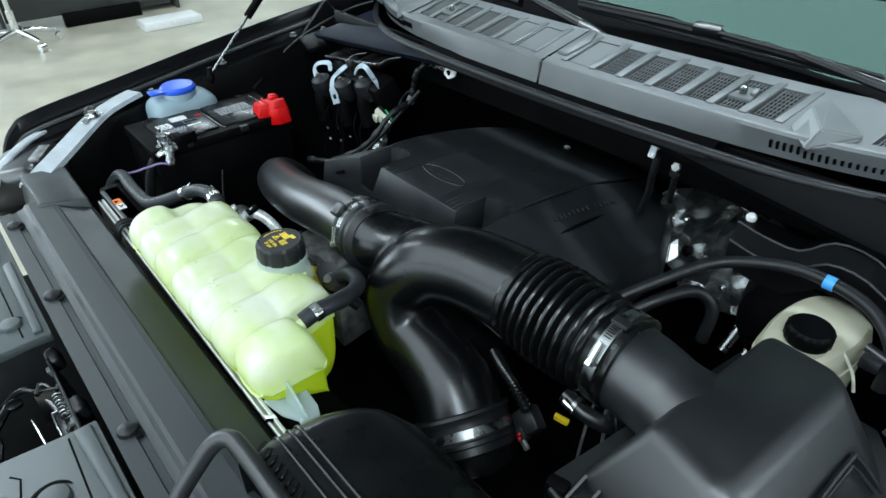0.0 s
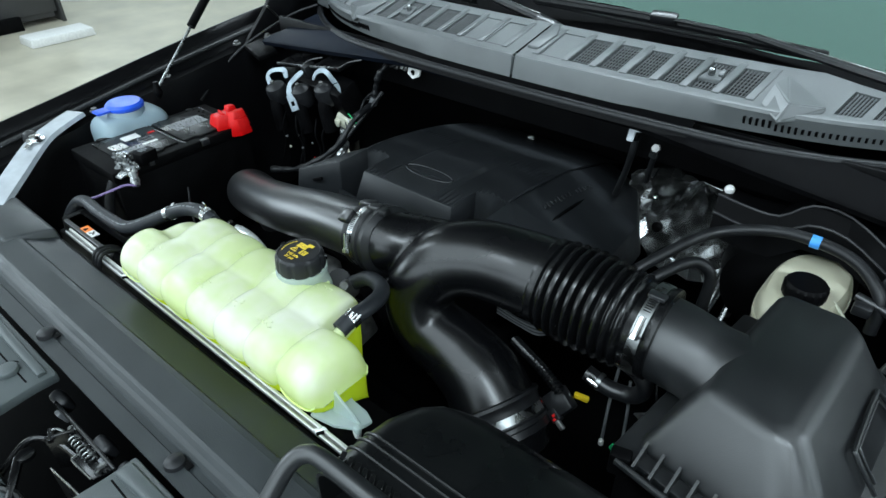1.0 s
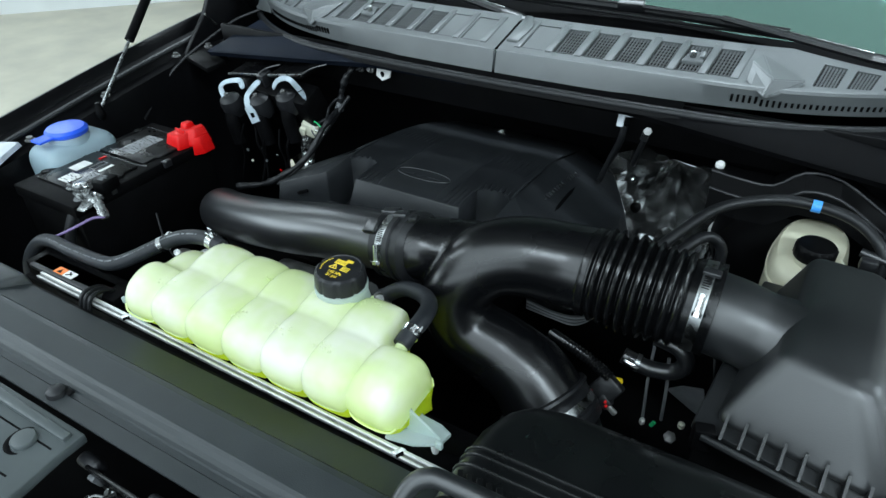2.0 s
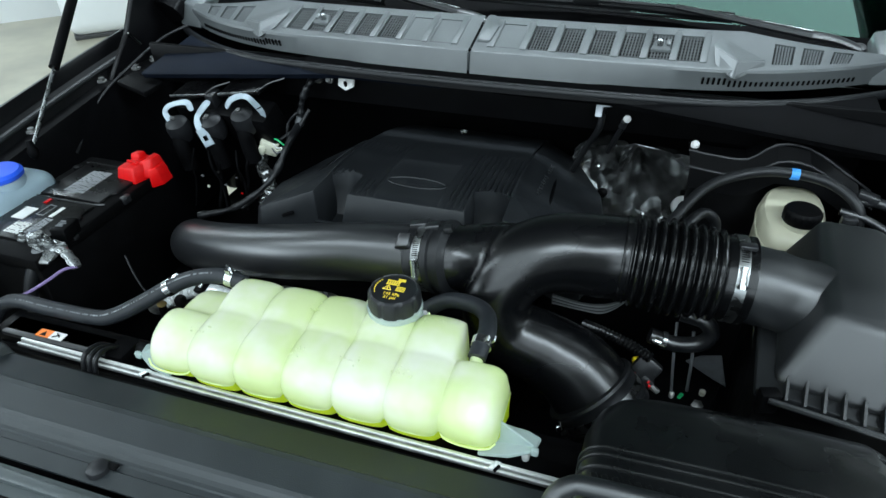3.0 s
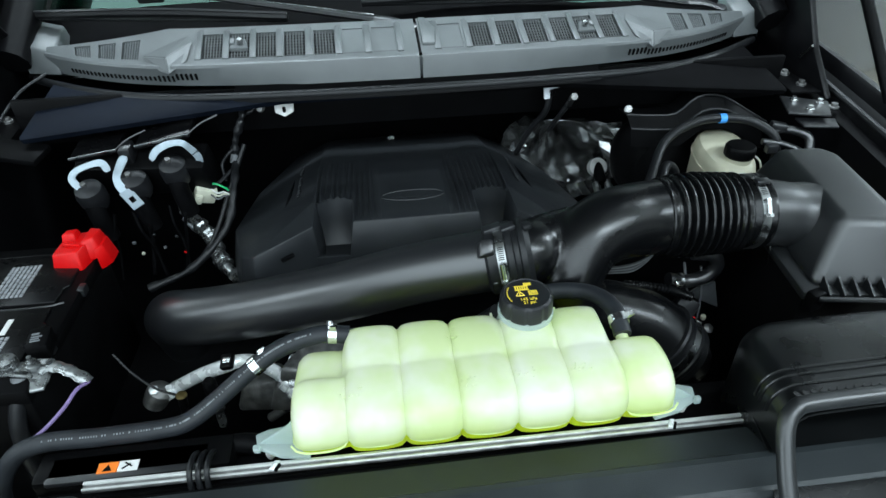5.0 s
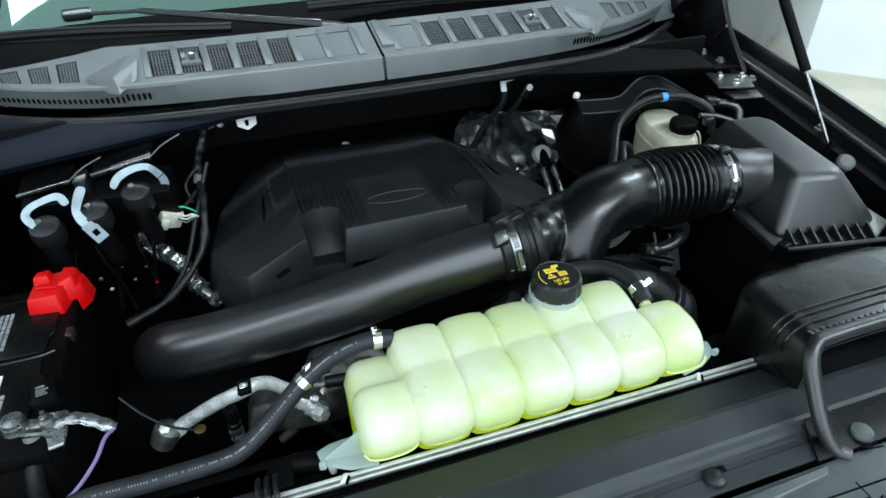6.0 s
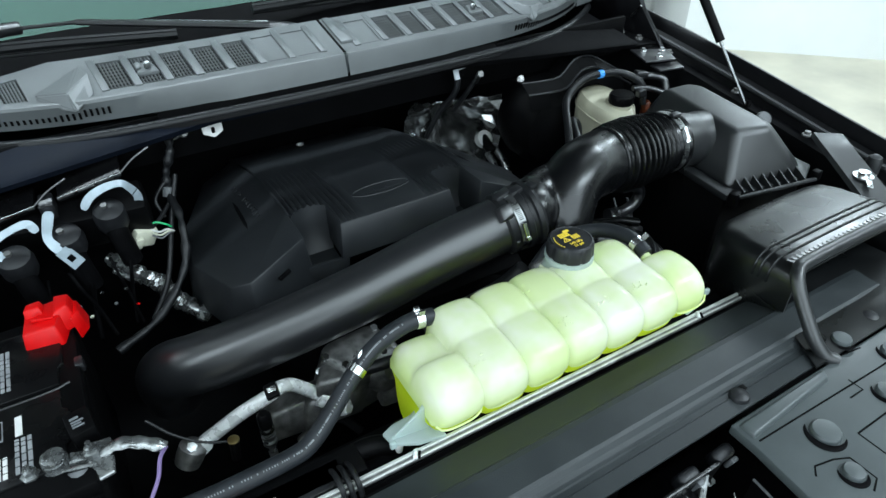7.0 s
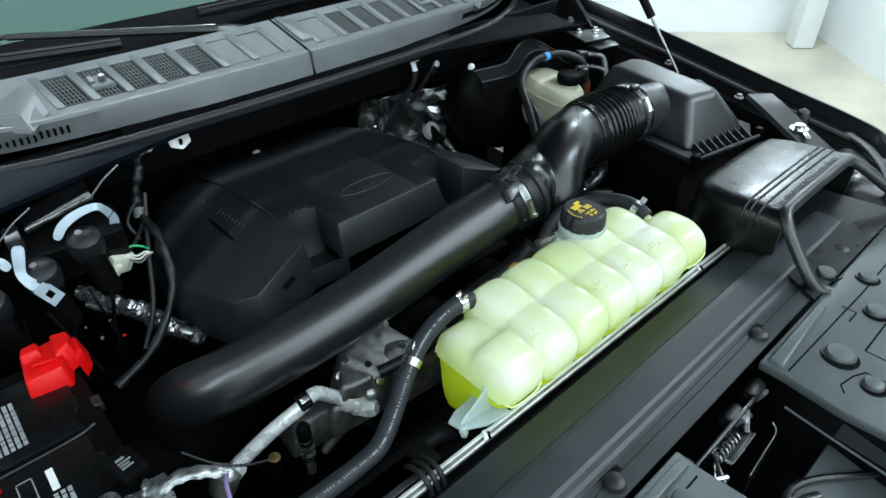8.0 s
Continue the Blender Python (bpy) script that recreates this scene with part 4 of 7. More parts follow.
def hood_latch():
    t = thing("hood_latch", (0, -0.30, 0.84), "black steel hood latch with bright worn edges", "latch")
    part("back_plate", rbox((-0.01, -0.280, 0.952), (0.15, 0.005, 0.13), 0.002, (8, 0, 0)), DUCT, t)
    part("pawl_plate", hull([(-0.022, -0.288, 0.975), (-0.019, -0.309, 0.975), (0.034, -0.308, 0.983), (0.040, -0.286, 0.983)], [(-0.022, -0.288, 0.980), (-0.019, -0.309, 0.980), (0.034, -0.308, 0.988), (0.040, -0.286, 0.988)], 0.001), DUCT, t)
    part("edge_strip", sweep([(-0.023, -0.286, 0.981), (-0.021, -0.298, 0.981), (-0.019, -0.310, 0.981)], 0.0019, 6), STEEL, t, "bright worn steel edge")
    part("edge_strip", sweep([(-0.018, -0.310, 0.981), (0.008, -0.310, 0.985), (0.034, -0.309, 0.989)], 0.0014, 6), STEEL, t, "bright worn steel edge")
    part("hook", sweep([(0.030, -0.300, 0.988), (0.036, -0.294, 1.000), (0.044, -0.288, 1.006)], 0.0040, 8), CLAMP, t, "worn bright hook")
    part("side_plate", hull([(-0.022, -0.332, 0.93), (0.052, -0.327, 0.93), (0.052, -0.324, 0.93), (-0.022, -0.329, 0.93)], [(-0.022, -0.332, 0.983), (0.052, -0.327, 0.988), (0.052, -0.324, 0.988), (-0.022, -0.329, 0.983)], 0.0008), DUCT, t)
    part("side_edge", sweep([(-0.022, -0.331, 0.984), (0.020, -0.328, 0.987), (0.053, -0.325, 0.989), (0.062, -0.316, 0.992)], 0.0012, 6), STEEL, t)
    part("rear_plate", hull([(-0.062, -0.318, 0.94), (-0.040, -0.290, 0.94), (-0.036, -0.292, 0.94), (-0.058, -0.320, 0.94)], [(-0.062, -0.318, 0.996), (-0.040, -0.290, 1.002), (-0.036, -0.292, 1.002), (-0.058, -0.320, 0.996)], 0.0008), DUCT, t)
    part("spring", sweep([(-0.040 + k * 0.0010, -0.296 + 0.006 * math.sin(k * 0.9), 0.992 + 0.006 * math.cos(k * 0.9)) for k in range(52)], 0.0012, 6, 2), CLAMP, t, "coiled steel spring")
    part("spring_tail", sweep([(-0.040, -0.296, 0.996), (-0.058, -0.304, 1.000), (-0.066, -0.312, 0.994)], 0.0014, 6), CLAMP, t)
    part("cable", sweep([(-0.03, -0.30, 0.96), (-0.06, -0.312, 0.985), (-0.082, -0.335, 0.985), (-0.088, -0.38, 0.95)], 0.0042, 8), DUCT, t)
    part("cable_end", sweep([(-0.066, -0.308, 0.996), (-0.050, -0.316, 0.994)], 0.0035, 8, 0), STEEL, t)
    for x in (-0.060, -0.012, 0.058):
        part("bolt", lathe([(0.0065, 0), (0.0065, 0.004), (0.0035, 0.005), (0.0035, 0.009), (0.001, 0.009)], (x, -0.286, 0.975 + 0.1 * abs(x)), (0, -0.7, 0.7), 6), CLAMP, t)
    for x, y, tilt in ((-0.089, -0.281, 6), (0.021, -0.280, 0), (0.078, -0.279, -6)):
        part("rubber_guide", rbox((x, y, 1.006), (0.030, 0.016, 0.024), 0.006, (18, tilt, 0), seg=3), BLACKCAP, t, "dark moulded guide block")
        part("guide_tongue", rbox((x + 0.012, y - 0.009, 0.995), (0.010, 0.006, 0.022), 0.002, (18, tilt, 0)), GUIDE, t)
    part("release_lever", hull([(-0.074, -0.352, 0.978), (0.010, -0.398, 0.982), (0.013, -0.390, 0.982), (-0.070, -0.342, 0.978)], [(-0.074, -0.352, 0.984), (0.010, -0.398, 0.988), (0.013, -0.390, 0.988), (-0.070, -0.342, 0.984)], 0.0015), DUCT, t, "black release lever")
    part("lever_eye", lathe([(0.006, 0), (0.010, 0.001), (0.010, 0.006), (0.006, 0.007)], (-0.062, -0.342, 0.982), n=16), DUCT, t)
    part("cross_bar", sweep([(0.10, -0.43, 0.975), (0.0, -0.37, 0.982), (-0.09, -0.40, 0.978)], 0.0045, 8), DUCT, t)


hood_latch()


# ---- coolant tank ----
def tank():
    t = thing("coolant_tank", (0, -0.06, 0.95), "milky ribbed coolant tank holding yellow-green coolant", "coolant tank")
    full = [(-0.129, 1.068), (-0.1325, 1.079), (-0.1315, 1.094), (-0.124, 1.107), (-0.106, 1.1155), (-0.085, 1.1185), (-0.070, 1.1185), (-0.062, 1.1180), (-0.055, 1.1195), (-0.042, 1.1228), (-0.024, 1.124), (-0.006, 1.121), (0.006, 1.112), (0.012, 1.096), (0.013, 1.068)]
    right = [(-0.127, 1.068), (-0.130, 1.080), (-0.127, 1.096), (-0.116, 1.109), (-0.098, 1.117), (-0.080, 1.118), (-0.066, 1.117), (-0.055, 1.113), (-0.047, 1.104), (-0.042, 1.093), (-0.039, 1.083), (-0.037, 1.077), (-0.036, 1.073), (-0.035, 1.070), (-0.035, 1.068)]
    left = [(-0.126, 1.068), (-0.130, 1.079), (-0.127, 1.095), (-0.116, 1.109), (-0.099, 1.117), (-0.082, 1.118), (-0.071, 1.114), (-0.064, 1.107), (-0.056, 1.103), (-0.042, 1.103), (-0.028, 1.102), (-0.014, 1.097), (-0.004, 1.088), (0.002, 1.078), (0.003, 1.068)]
    lowp = [(0.010, 1.068), (0.010, 1.040), (0.006, 1.005), (-0.006, 0.978), (-0.032, 0.968), (-0.056, 0.978), (-0.070, 1.010), (-0.084, 1.040), (-0.110, 1.046), (-0.1240, 1.053), (-0.1282, 1.067)]
    x0, x1, cells = -0.207, 0.2135, 7
    pitch = (x1 - x0) / cells

    def build(prof_full, prof_right, prof_left, bulge):
        rings = []
        steps = 12
        nx = cells * steps
        for i in range(nx + 1):
            u = i / steps
            cell = min(int(u), cells - 1)
            f = u - cell
            x = x0 + u * pitch
            dip = 1 - math.sqrt(max(0.0, 1 - abs(2 * f - 1) ** 2.8))
            if i == 0 or i == nx:
                dip = 1.0
            endness = 1 - math.sqrt(max(0.0, 1 - max(0, 1 - min(u, cells - u) / 0.34) ** 2.4))
            wl = max(0.0, min(1.0, (1.02 - u) * 9))
            wr = max(0.0, min(1.0, (u - 5.98) * 9))
            c = Vector((x, -0.062, 1.052))
            ring = []
            n = len(prof_full)
            for k, ((ya, za), (yb, zb), (yc, zc)) in enumerate(zip(prof_full, prof_right, prof_left)):
                y, z = ya + (yb - ya) * wr + (yc - ya) * wl, za + (zb - za) * wr + (zc - za) * wl
                edge = 0 if 0 < k < n - 1 else 1
                d = Vector((0, y - c.y, z - c.z))
                inset = bulge * dip * (0.75 if edge else 1.0)
                d = d * (1 - inset / max(0.03, d.length)) * (1 - 0.34 * endness * (0.45 if edge else 1.0))
                scallop = Vector((0, 0, 0.008 * dip - 0.002)) if edge and 0 < i < nx else Vector()
                ring.append(c + d + scallop)
            rings.append(ring)
        rings2 = []
        for ring in rings:
            cp = curve_points(ring, 4)
            rings2.append(cp)
        bm = bmesh.new()
        vs = [[bm.verts.new(p) for p in r] for r in rings2]
        for a, b in zip(vs, vs[1:]):
            for k in range(len(a) - 1):
                bm.faces.new((a[k], a[k + 1], b[k + 1], b[k]))
        for ring in (vs[0], vs[-1]):
            mid = bm.verts.new(sum((v.co for v in ring), Vector()) / len(ring))
            for k in range(len(ring)):
                bm.faces.new((ring[k], ring[(k + 1) % len(ring)], mid))
        return bm, vs

    top, _ = build(full, right, left, 0.0074)
    part("upper_shell", top, TANK, t, "milky translucent ribbed upper shell", angle=60)
    low, _ = build(lowp, [(min(y, -0.040) * 0.97, max(z, 1.012 + 0.45 * max(0, -0.040 - y))) for y, z in lowp], [(y * 0.86 - 0.012, z) for y, z in lowp], 0.0075)
    part("lower_shell", low, TANKLOW, t, "yellow-green coolant showing through the lower shell", angle=60)
    # moulding seam
    seam = []
    for i in range(cells * 12 + 1):
        u = i / 12
        f = u - min(int(u), cells - 1)
        dip = 1 - math.sqrt(max(0.0, 1 - abs(2 * f - 1) ** 2.6))
        seam.append(Vector((x0 + u * pitch, -0.1282 + 0.0065 * dip, 1.065 + 0.008 * dip)))
    part("seam", sweep(seam, 0.0012, 8, 0), TANK, t)
    # tabs at both ends
    for s, xt in ((-1, -0.203), (1, 0.206)):
        base = [(xt - s * 0.012, -0.118), (xt + s * 0.020, -0.112), (xt + s * 0.046, -0.098), (xt + s * 0.050, -0.080), (xt + s * 0.035, -0.074), (xt + s * 0.010, -0.072), (xt - s * 0.012, -0.06)]
        if s < 0:
            base = base[::-1]
        tab = part("mounting_tab", prism(base, 1.040, 1.046, 0.002), TAB, t, "clear plastic mounting tab")
        part("tab_web", hull([(xt - s * 0.010, -0.101, 1.045), (xt + s * 0.045, -0.094, 1.045), (xt + s * 0.045, -0.090, 1.045), (xt - s * 0.010, -0.088, 1.045)], [(xt - s * 0.010, -0.101, 1.095), (xt + s * 0.010, -0.096, 1.072), (xt + s * 0.010, -0.091, 1.072), (xt - s * 0.010, -0.088, 1.095)], 0.002), TAB, tab)
        part("tab_pin", lathe([(0.004, -0.020), (0.005, -0.012), (0.005, 0.0), (0.003, 0.0)], (xt + s * 0.036, -0.092, 1.040), n=12), WLABEL, tab)
        part("tab_hook", rbox((xt + s * 0.046, -0.10, 1.046), (0.008, 0.006, 0.010), 0.002), TAB, tab)
    # clustered dimples on the lobes
    rnd = random.Random(4)
    bm = bmesh.new()
    for cx, cy in ((-0.14, -0.098), (-0.02, -0.10), (0.045, -0.095), (0.105, -0.094), (0.115, -0.018), (-0.02, -0.03)):
        for k in range(9):
            x, y = cx + rnd.uniform(-0.012, 0.012), cy + rnd.uniform(-0.008, 0.008)
            z = 1.1195 if cy < -0.06 else 1.1235
            lathe([(0.0009, -0.002), (0.0008, -0.0003), (0.0004, 0.0)], (x, y, z), n=6, bm=bm)
    tagged(part("bubble_cluster", bm, TANK, t, "small moulded bubbles"), kind="stuff")
    # ridge plates between cap and lobes
    part("neck_rib", rbox((0.026, -0.014, 1.1125), (0.003, 0.034, 0.012), 0.001), TANK, t)
    part("neck_rib", rbox((0.103, -0.014, 1.1130), (0.003, 0.034, 0.010), 0.001), TANK, t)
    # neck and cap
    cx, cy = 0.065, -0.008
    part("filler_neck", lathe([(0.036, 1.095), (0.033, 1.110), (0.029, 1.117), (0.0295, 1.123), (0.0325, 1.124), (0.0325, 1.130), (0.026, 1.131)], (cx, cy, 0), n=36), TAB, t, "pale filler neck")
    cap = part("cap", lathe([(0.0285, 1.1290), (0.0305, 1.1300), (0.0315, 1.1340), (0.0305, 1.1480), (0.0292, 1.1515), (0.0265, 1.1530), (0.0258, 1.1522), (0.010, 1.1522), (0.001, 1.1522)], (cx, cy, 0), n=96, wave=lambda a, j: 1 - (0.045 if (math.cos(9 * a) < -0.72 and 0 < j < 5) else 0)), BLACKCAP, t, "black screw cap with yellow print")
    zt = 1.1526
    own = bmesh.new()
    for k in range(6):
        rbox((cx - 0.011 + k * 0.0027, cy + 0.0105, zt), (0.0016, 0.0055, 0.0006), 0, bm=own)
    rbox((cx - 0.004, cy + 0.0070, zt), (0.0165, 0.0014, 0.0006), 0, bm=own)
    rbox((cx - 0.004, cy + 0.0138, zt), (0.0165, 0.0012, 0.0006), 0, bm=own)
    rbox((cx + 0.004, cy + 0.0165, zt), (0.009, 0.0045, 0.0006), 0, bm=own)
    part("radiator_mark", own, YPRINT, cap)
    own = bmesh.new()
    q = [(cx - 0.013, cy - 0.003), (cx - 0.003, cy - 0.003), (cx - 0.008, cy + 0.005)]
    for a, b in zip(q, q[1:] + q[:1]):
        sweep([(*a, zt), (*b, zt)], 0.0006, 4, 0, own)
    rbox((cx - 0.008, cy + 0.0002, zt), (0.0012, 0.004, 0.0006), 0, bm=own)
    part("triangle_mark", own, YPRINT, cap)
    own = bmesh.new()
    for k in range(4):
        rbox((cx + 0.0075, cy - 0.0025 + k * 0.0022, zt), (0.010, 0.0009, 0.0006), 0, bm=own)
    for dx in (-0.0048, 0.0048):
        rbox((cx + 0.0075 + dx, cy + 0.0008, zt), (0.0009, 0.008, 0.0006), 0, bm=own)
    part("book_mark", own, YPRINT, cap)
    print_text("145 kPa", 0.0062, (cx, cy - 0.0115, zt), (0, 0, 0), YPRINT, cap, "pressure_print")
    print_text("21 psi", 0.0062, (cx, cy - 0.0175, zt), (0, 0, 0), YPRINT, cap, "pressure_print")
    bm = bmesh.new()
    for k in range(7):
        a = math.pi - 0.55 + k * 0.17
        c = (cx + 0.0225 * math.cos(a), cy + 0.0225 * math.sin(a), zt)
        rbox(c, (0.0012, 0.0026, 0.0005), 0, (0, 0, math.degrees(a)), bm)
    part("rim_print", bm, YPRINT, cap)
    # hose nipples
    part("nipple", sweep([(-0.120, -0.008, 1.106), (-0.150, -0.004, 1.112)], 0.0075, 12, 0), TANK, t)
    part("nipple", sweep([(0.172, -0.060, 1.100), (0.173, -0.040, 1.106), (0.172, -0.030, 1.112)], 0.0075, 12), TANK, t)
    return t


tank()


def coolant_hoses():
    t = thing("coolant_hose", (-0.3, -0.05, 1.0), "dark grey coolant hose clipped to the tank", "hose", "hoses on the coolant tank")
    pts = [(-0.142, -0.004, 1.111), (-0.175, -0.002, 1.114), (-0.215, -0.006, 1.106), (-0.251, -0.017, 1.090), (-0.295, -0.040, 1.066), (-0.325, -0.055, 1.053), (-0.352, -0.060, 1.049), (-0.423, -0.060, 1.046), (-0.49, -0.055, 1.040), (-0.525, -0.060, 1.025), (-0.545, -0.075, 0.99), (-0.55, -0.085, 0.93)]
    part("tube", sweep(pts, 0.0105, 16), HOSE, t)
    spring_clip((-0.161, -0.002, 1.1135), (1, -0.05, -0.1), 0.0108, t, (0, -0.2, 1))
    spring_clip((-0.251, -0.017, 1.090), (0.8, 0.3, 0.45), 0.0108, t, (0.3, 0.4, 0.7), 0.009)
    # faint moulded markings along the hose
    path = curve_points(pts, 24)
    bm = bmesh.new()
    rnd = random.Random(2)
    for i in range(30, 190):
        if rnd.random() < 0.3:
            continue
        p, d = path[i], (path[i + 1] - path[i]).normalized()
        o = Vector((0.02, -0.55, 0.83))
        o = (o - d * o.dot(d)).normalized()
        w = d.cross(o)
        c = p + o * 0.0105
        L = 0.0009 + 0.0008 * rnd.random()
        q = [c + d * a + w * b for a, b in ((-L * 0.45, -0.0010), (L * 0.45, -0.0010), (L * 0.45, 0.0010), (-L * 0.45, 0.0010))]
        hull([v - o * 0.0008 for v in q], [v + o * 0.0002 for v in q], 0, bm=bm)
    part("faded_print", bm, FAINT, t, "faded unreadable hose print")
    t = thing("coolant_hose", (0.13, 0.02, 1.05), "short dark hose curving from the tank behind its cap", "hose", "hoses on the coolant tank")
    part("tube", sweep([(0.173, -0.045, 1.108), (0.174, -0.028, 1.113), (0.175, -0.004, 1.114), (0.165, 0.030, 1.107), (0.140, 0.055, 1.096), (0.105, 0.065, 1.085), (0.07, 0.06, 1.06)], 0.0105, 16), HOSE, t)
    spring_clip((0.174, -0.026, 1.113), (0, 0.97, 0.2), 0.0108, t, (0.6, -0.2, 0.75))


coolant_hoses()


# ---- intake pipes ----
CL = Vector((0.079, 0.1215, 1.109))


def intake():
    t = thing("air_intake", (0, 0.13, 1.0), "satin black forked air intake with rubber bellows and clamps", "air intake")
    axis = [(-0.446, 0.300, 0.850), (-0.450, 0.282, 0.905), (-0.437, 0.248, 0.948), (-0.402, 0.215, 0.974), (-0.345, 0.193, 0.993), (-0.267, 0.172, 1.017), (-0.160, 0.149, 1.051), (-0.048, 0.136, 1.083), (0.079, 0.1215, 1.109)]
    d = (CL - Vector((-0.048, 0.136, 1.083))).normalized()
    pipe = part("pipe", sweep(axis + [CL + d * 0.012], lambda f: float(np.interp(f, (0, 0.4, 0.7, 1), (0.043, 0.043, 0.042, 0.0425))), 48, 10), SATIN, t)
    # moulding seam on the crown
    seam = []
    for f in range(9):
        p = curve_points(axis[3:], 8)[2 + 4 * f]
        r = 0.0428 - 0.0028 * f / 8
        seam.append(p + Vector((0.003, -math.sin(0.45), math.cos(0.45))).normalized() * r)
    part("mould_seam", sweep(seam, 0.0008, 6), SATIN, pipe)
    for f in (0, 2):
        part("seam_nib", rbox(seam[f], (0.003, 0.003, 0.005), 0.0008), SATIN, pipe)
    cuff = lathe([(0.0425, -0.036), (0.0475, -0.032), (0.0475, -0.024), (0.0462, -0.022), (0.0462, -0.008), (0.0495, -0.006), (0.0495, 0.002), (0.0465, 0.004), (0.0465, 0.010), (0.0505, 0.012), (0.0505, 0.019), (0.0480, 0.021), (0.043, 0.026)], CL, d, 48)
    part("rubber_cuff", cuff, RUBBER, t, "ribbed rubber cuff")
    worm_clamp("hose_clamp", CL - d * 0.014, d, 0.0464, t, radians(-112))
    b0 = Vector((0.036, 0.104, 1.136))
    part("clip_block", hull([b0 + Vector(p) for p in ((-0.012, -0.010, -0.006), (0.012, -0.012, -0.004), (0.012, 0.006, 0.008), (-0.010, 0.008, 0.006))], [b0 + Vector(p) for p in ((-0.008, -0.018, 0.004), (0.010, -0.016, 0.008), (0.010, -0.002, 0.020), (-0.006, -0.002, 0.018))], 0.003), SATIN, t, "wedge-shaped moulded clip block")
    for k, (off, w) in enumerate(((-0.030, 0.026), (-0.010, 0.020), (0.014, 0.012))):
        part("clip_block", rbox(CL + d * off + Vector((0.0, 0.004 - 0.004 * k, 0.0495)), (w, 0.014, 0.008), 0.002, (-4, -12, 8)), SATIN if k < 2 else RUBBER, t)
    for k in range(2):
        part("guide_rib", rbox(CL - d * 0.032 + Vector((0, -0.039 - 0.003 * k, 0.002 - 0.012 * k)), (0.006, 0.006, 0.022), 0.001, (25, 0, 0)), SATIN, t)

    # trunk: straight stub into an elbow whose branch turns down and away
    t2 = t
    BL = Vector((0.318, 0.186, 1.109))
    trunk = sweep([CL - d * 0.01, CL + d * 0.015, Vector((0.120, 0.139, 1.107)), Vector((0.160, 0.157, 1.105)), Vector((0.215, 0.172, 1.102))], lambda f: 0.0432, 40, 8)
    pts = [Vector((0.345, 0.190, 1.107)), Vector((0.283, 0.181, 1.111)), Vector((0.226, 0.158, 1.120)), Vector((0.184, 0.134, 1.109)), Vector((0.158, 0.110, 1.068)), Vector((0.178, 0.102, 1.022)), Vector((0.230, 0.105, 0.997)), Vector((0.276, 0.102, 0.973)), Vector((0.312, 0.089, 0.938)), Vector((0.338, 0.083, 0.900))]
    sweep(pts, lambda f: float(np.interp(f, [k / 9 for k in range(10)], (0.0565, 0.055, 0.052, 0.049, 0.0465, 0.047, 0.051, 0.056, 0.060, 0.057))), 48, 10, trunk)
    # one blow-moulded body: the pieces flow into each other
    trunk = part("trunk", trunk, DUCT, t2, "moulded duct body with a branch turning down", angle=180)
    skin = trunk.modifiers.new("skin", "REMESH")
    skin.mode, skin.voxel_size, skin.use_smooth_shade = "VOXEL", 0.0022, True
    soft_skin = trunk.modifiers.new("soft_skin", "SMOOTH")
    soft_skin.factor, soft_skin.iterations = 0.6, 9
    part("mould_line", lathe([(0.0530, -0.0006), (0.0549, -0.0006), (0.0549, 0.0006), (0.0530, 0.0006)], (0.272, 0.178, 1.112), (0.97, 0.2, -0.1), 56), DUCT, trunk)
    pts = pts[1:]
    dd = (pts[7] - pts[6]).normalized()
    part("branch_cuff", lathe([(0.058, -0.024), (0.0645, -0.022), (0.0655, -0.018), (0.0625, -0.015), (0.0615, -0.008), (0.0615, 0.010), (0.0635, 0.012), (0.0635, 0.017), (0.0615, 0.019), (0.0615, 0.028), (0.055, 0.032)], pts[7], dd, 40), RUBBER, t2)
    worm_clamp("branch_clamp", pts[7] + dd * 0.002, dd, 0.0617, t2, radians(-75), 0.011)
    # bellows
    BR = Vector((0.463, 0.187, 1.105))
    ax = (BR - BL).normalized()
    prof = [(0.053, -0.010), (0.0575, -0.008), (0.0582, -0.006), (0.0575, -0.004), (0.0575, 0.0), (0.0588, 0.001), (0.0588, 0.0025)]
    L = (BR - BL).length
    n = 9
    for k in range(n):
        a = 0.006 + (L - 0.036) * k / n
        w = (L - 0.036) / n
        hi = 0.0635 - 0.0008 * abs(k - 3)
        prof += [(0.0535, a), (hi, a + w * 0.32), (hi + 0.0008, a + w * 0.48), (hi, a + w * 0.64), (0.0535, a + w * 0.96)]
    prof += [(0.055, L - 0.028), (0.0555, L - 0.004), (0.057, L - 0.002), (0.057, L + 0.003), (0.051, L + 0.004)]
    part("bellows", lathe(prof, BL, ax, 56), BELLOWS, t2, "ribbed black rubber bellows")
    worm_clamp("bellows_clamp", BL + ax * (L - 0.014), ax, 0.0557, t2, radians(-128), 0.013)
    part("clamp_latch", rbox(BL + ax * (L - 0.010) + Vector((0, -0.012, 0.059)), (0.02, 0.012, 0.006), 0.002), SATIN, t2)


intake()


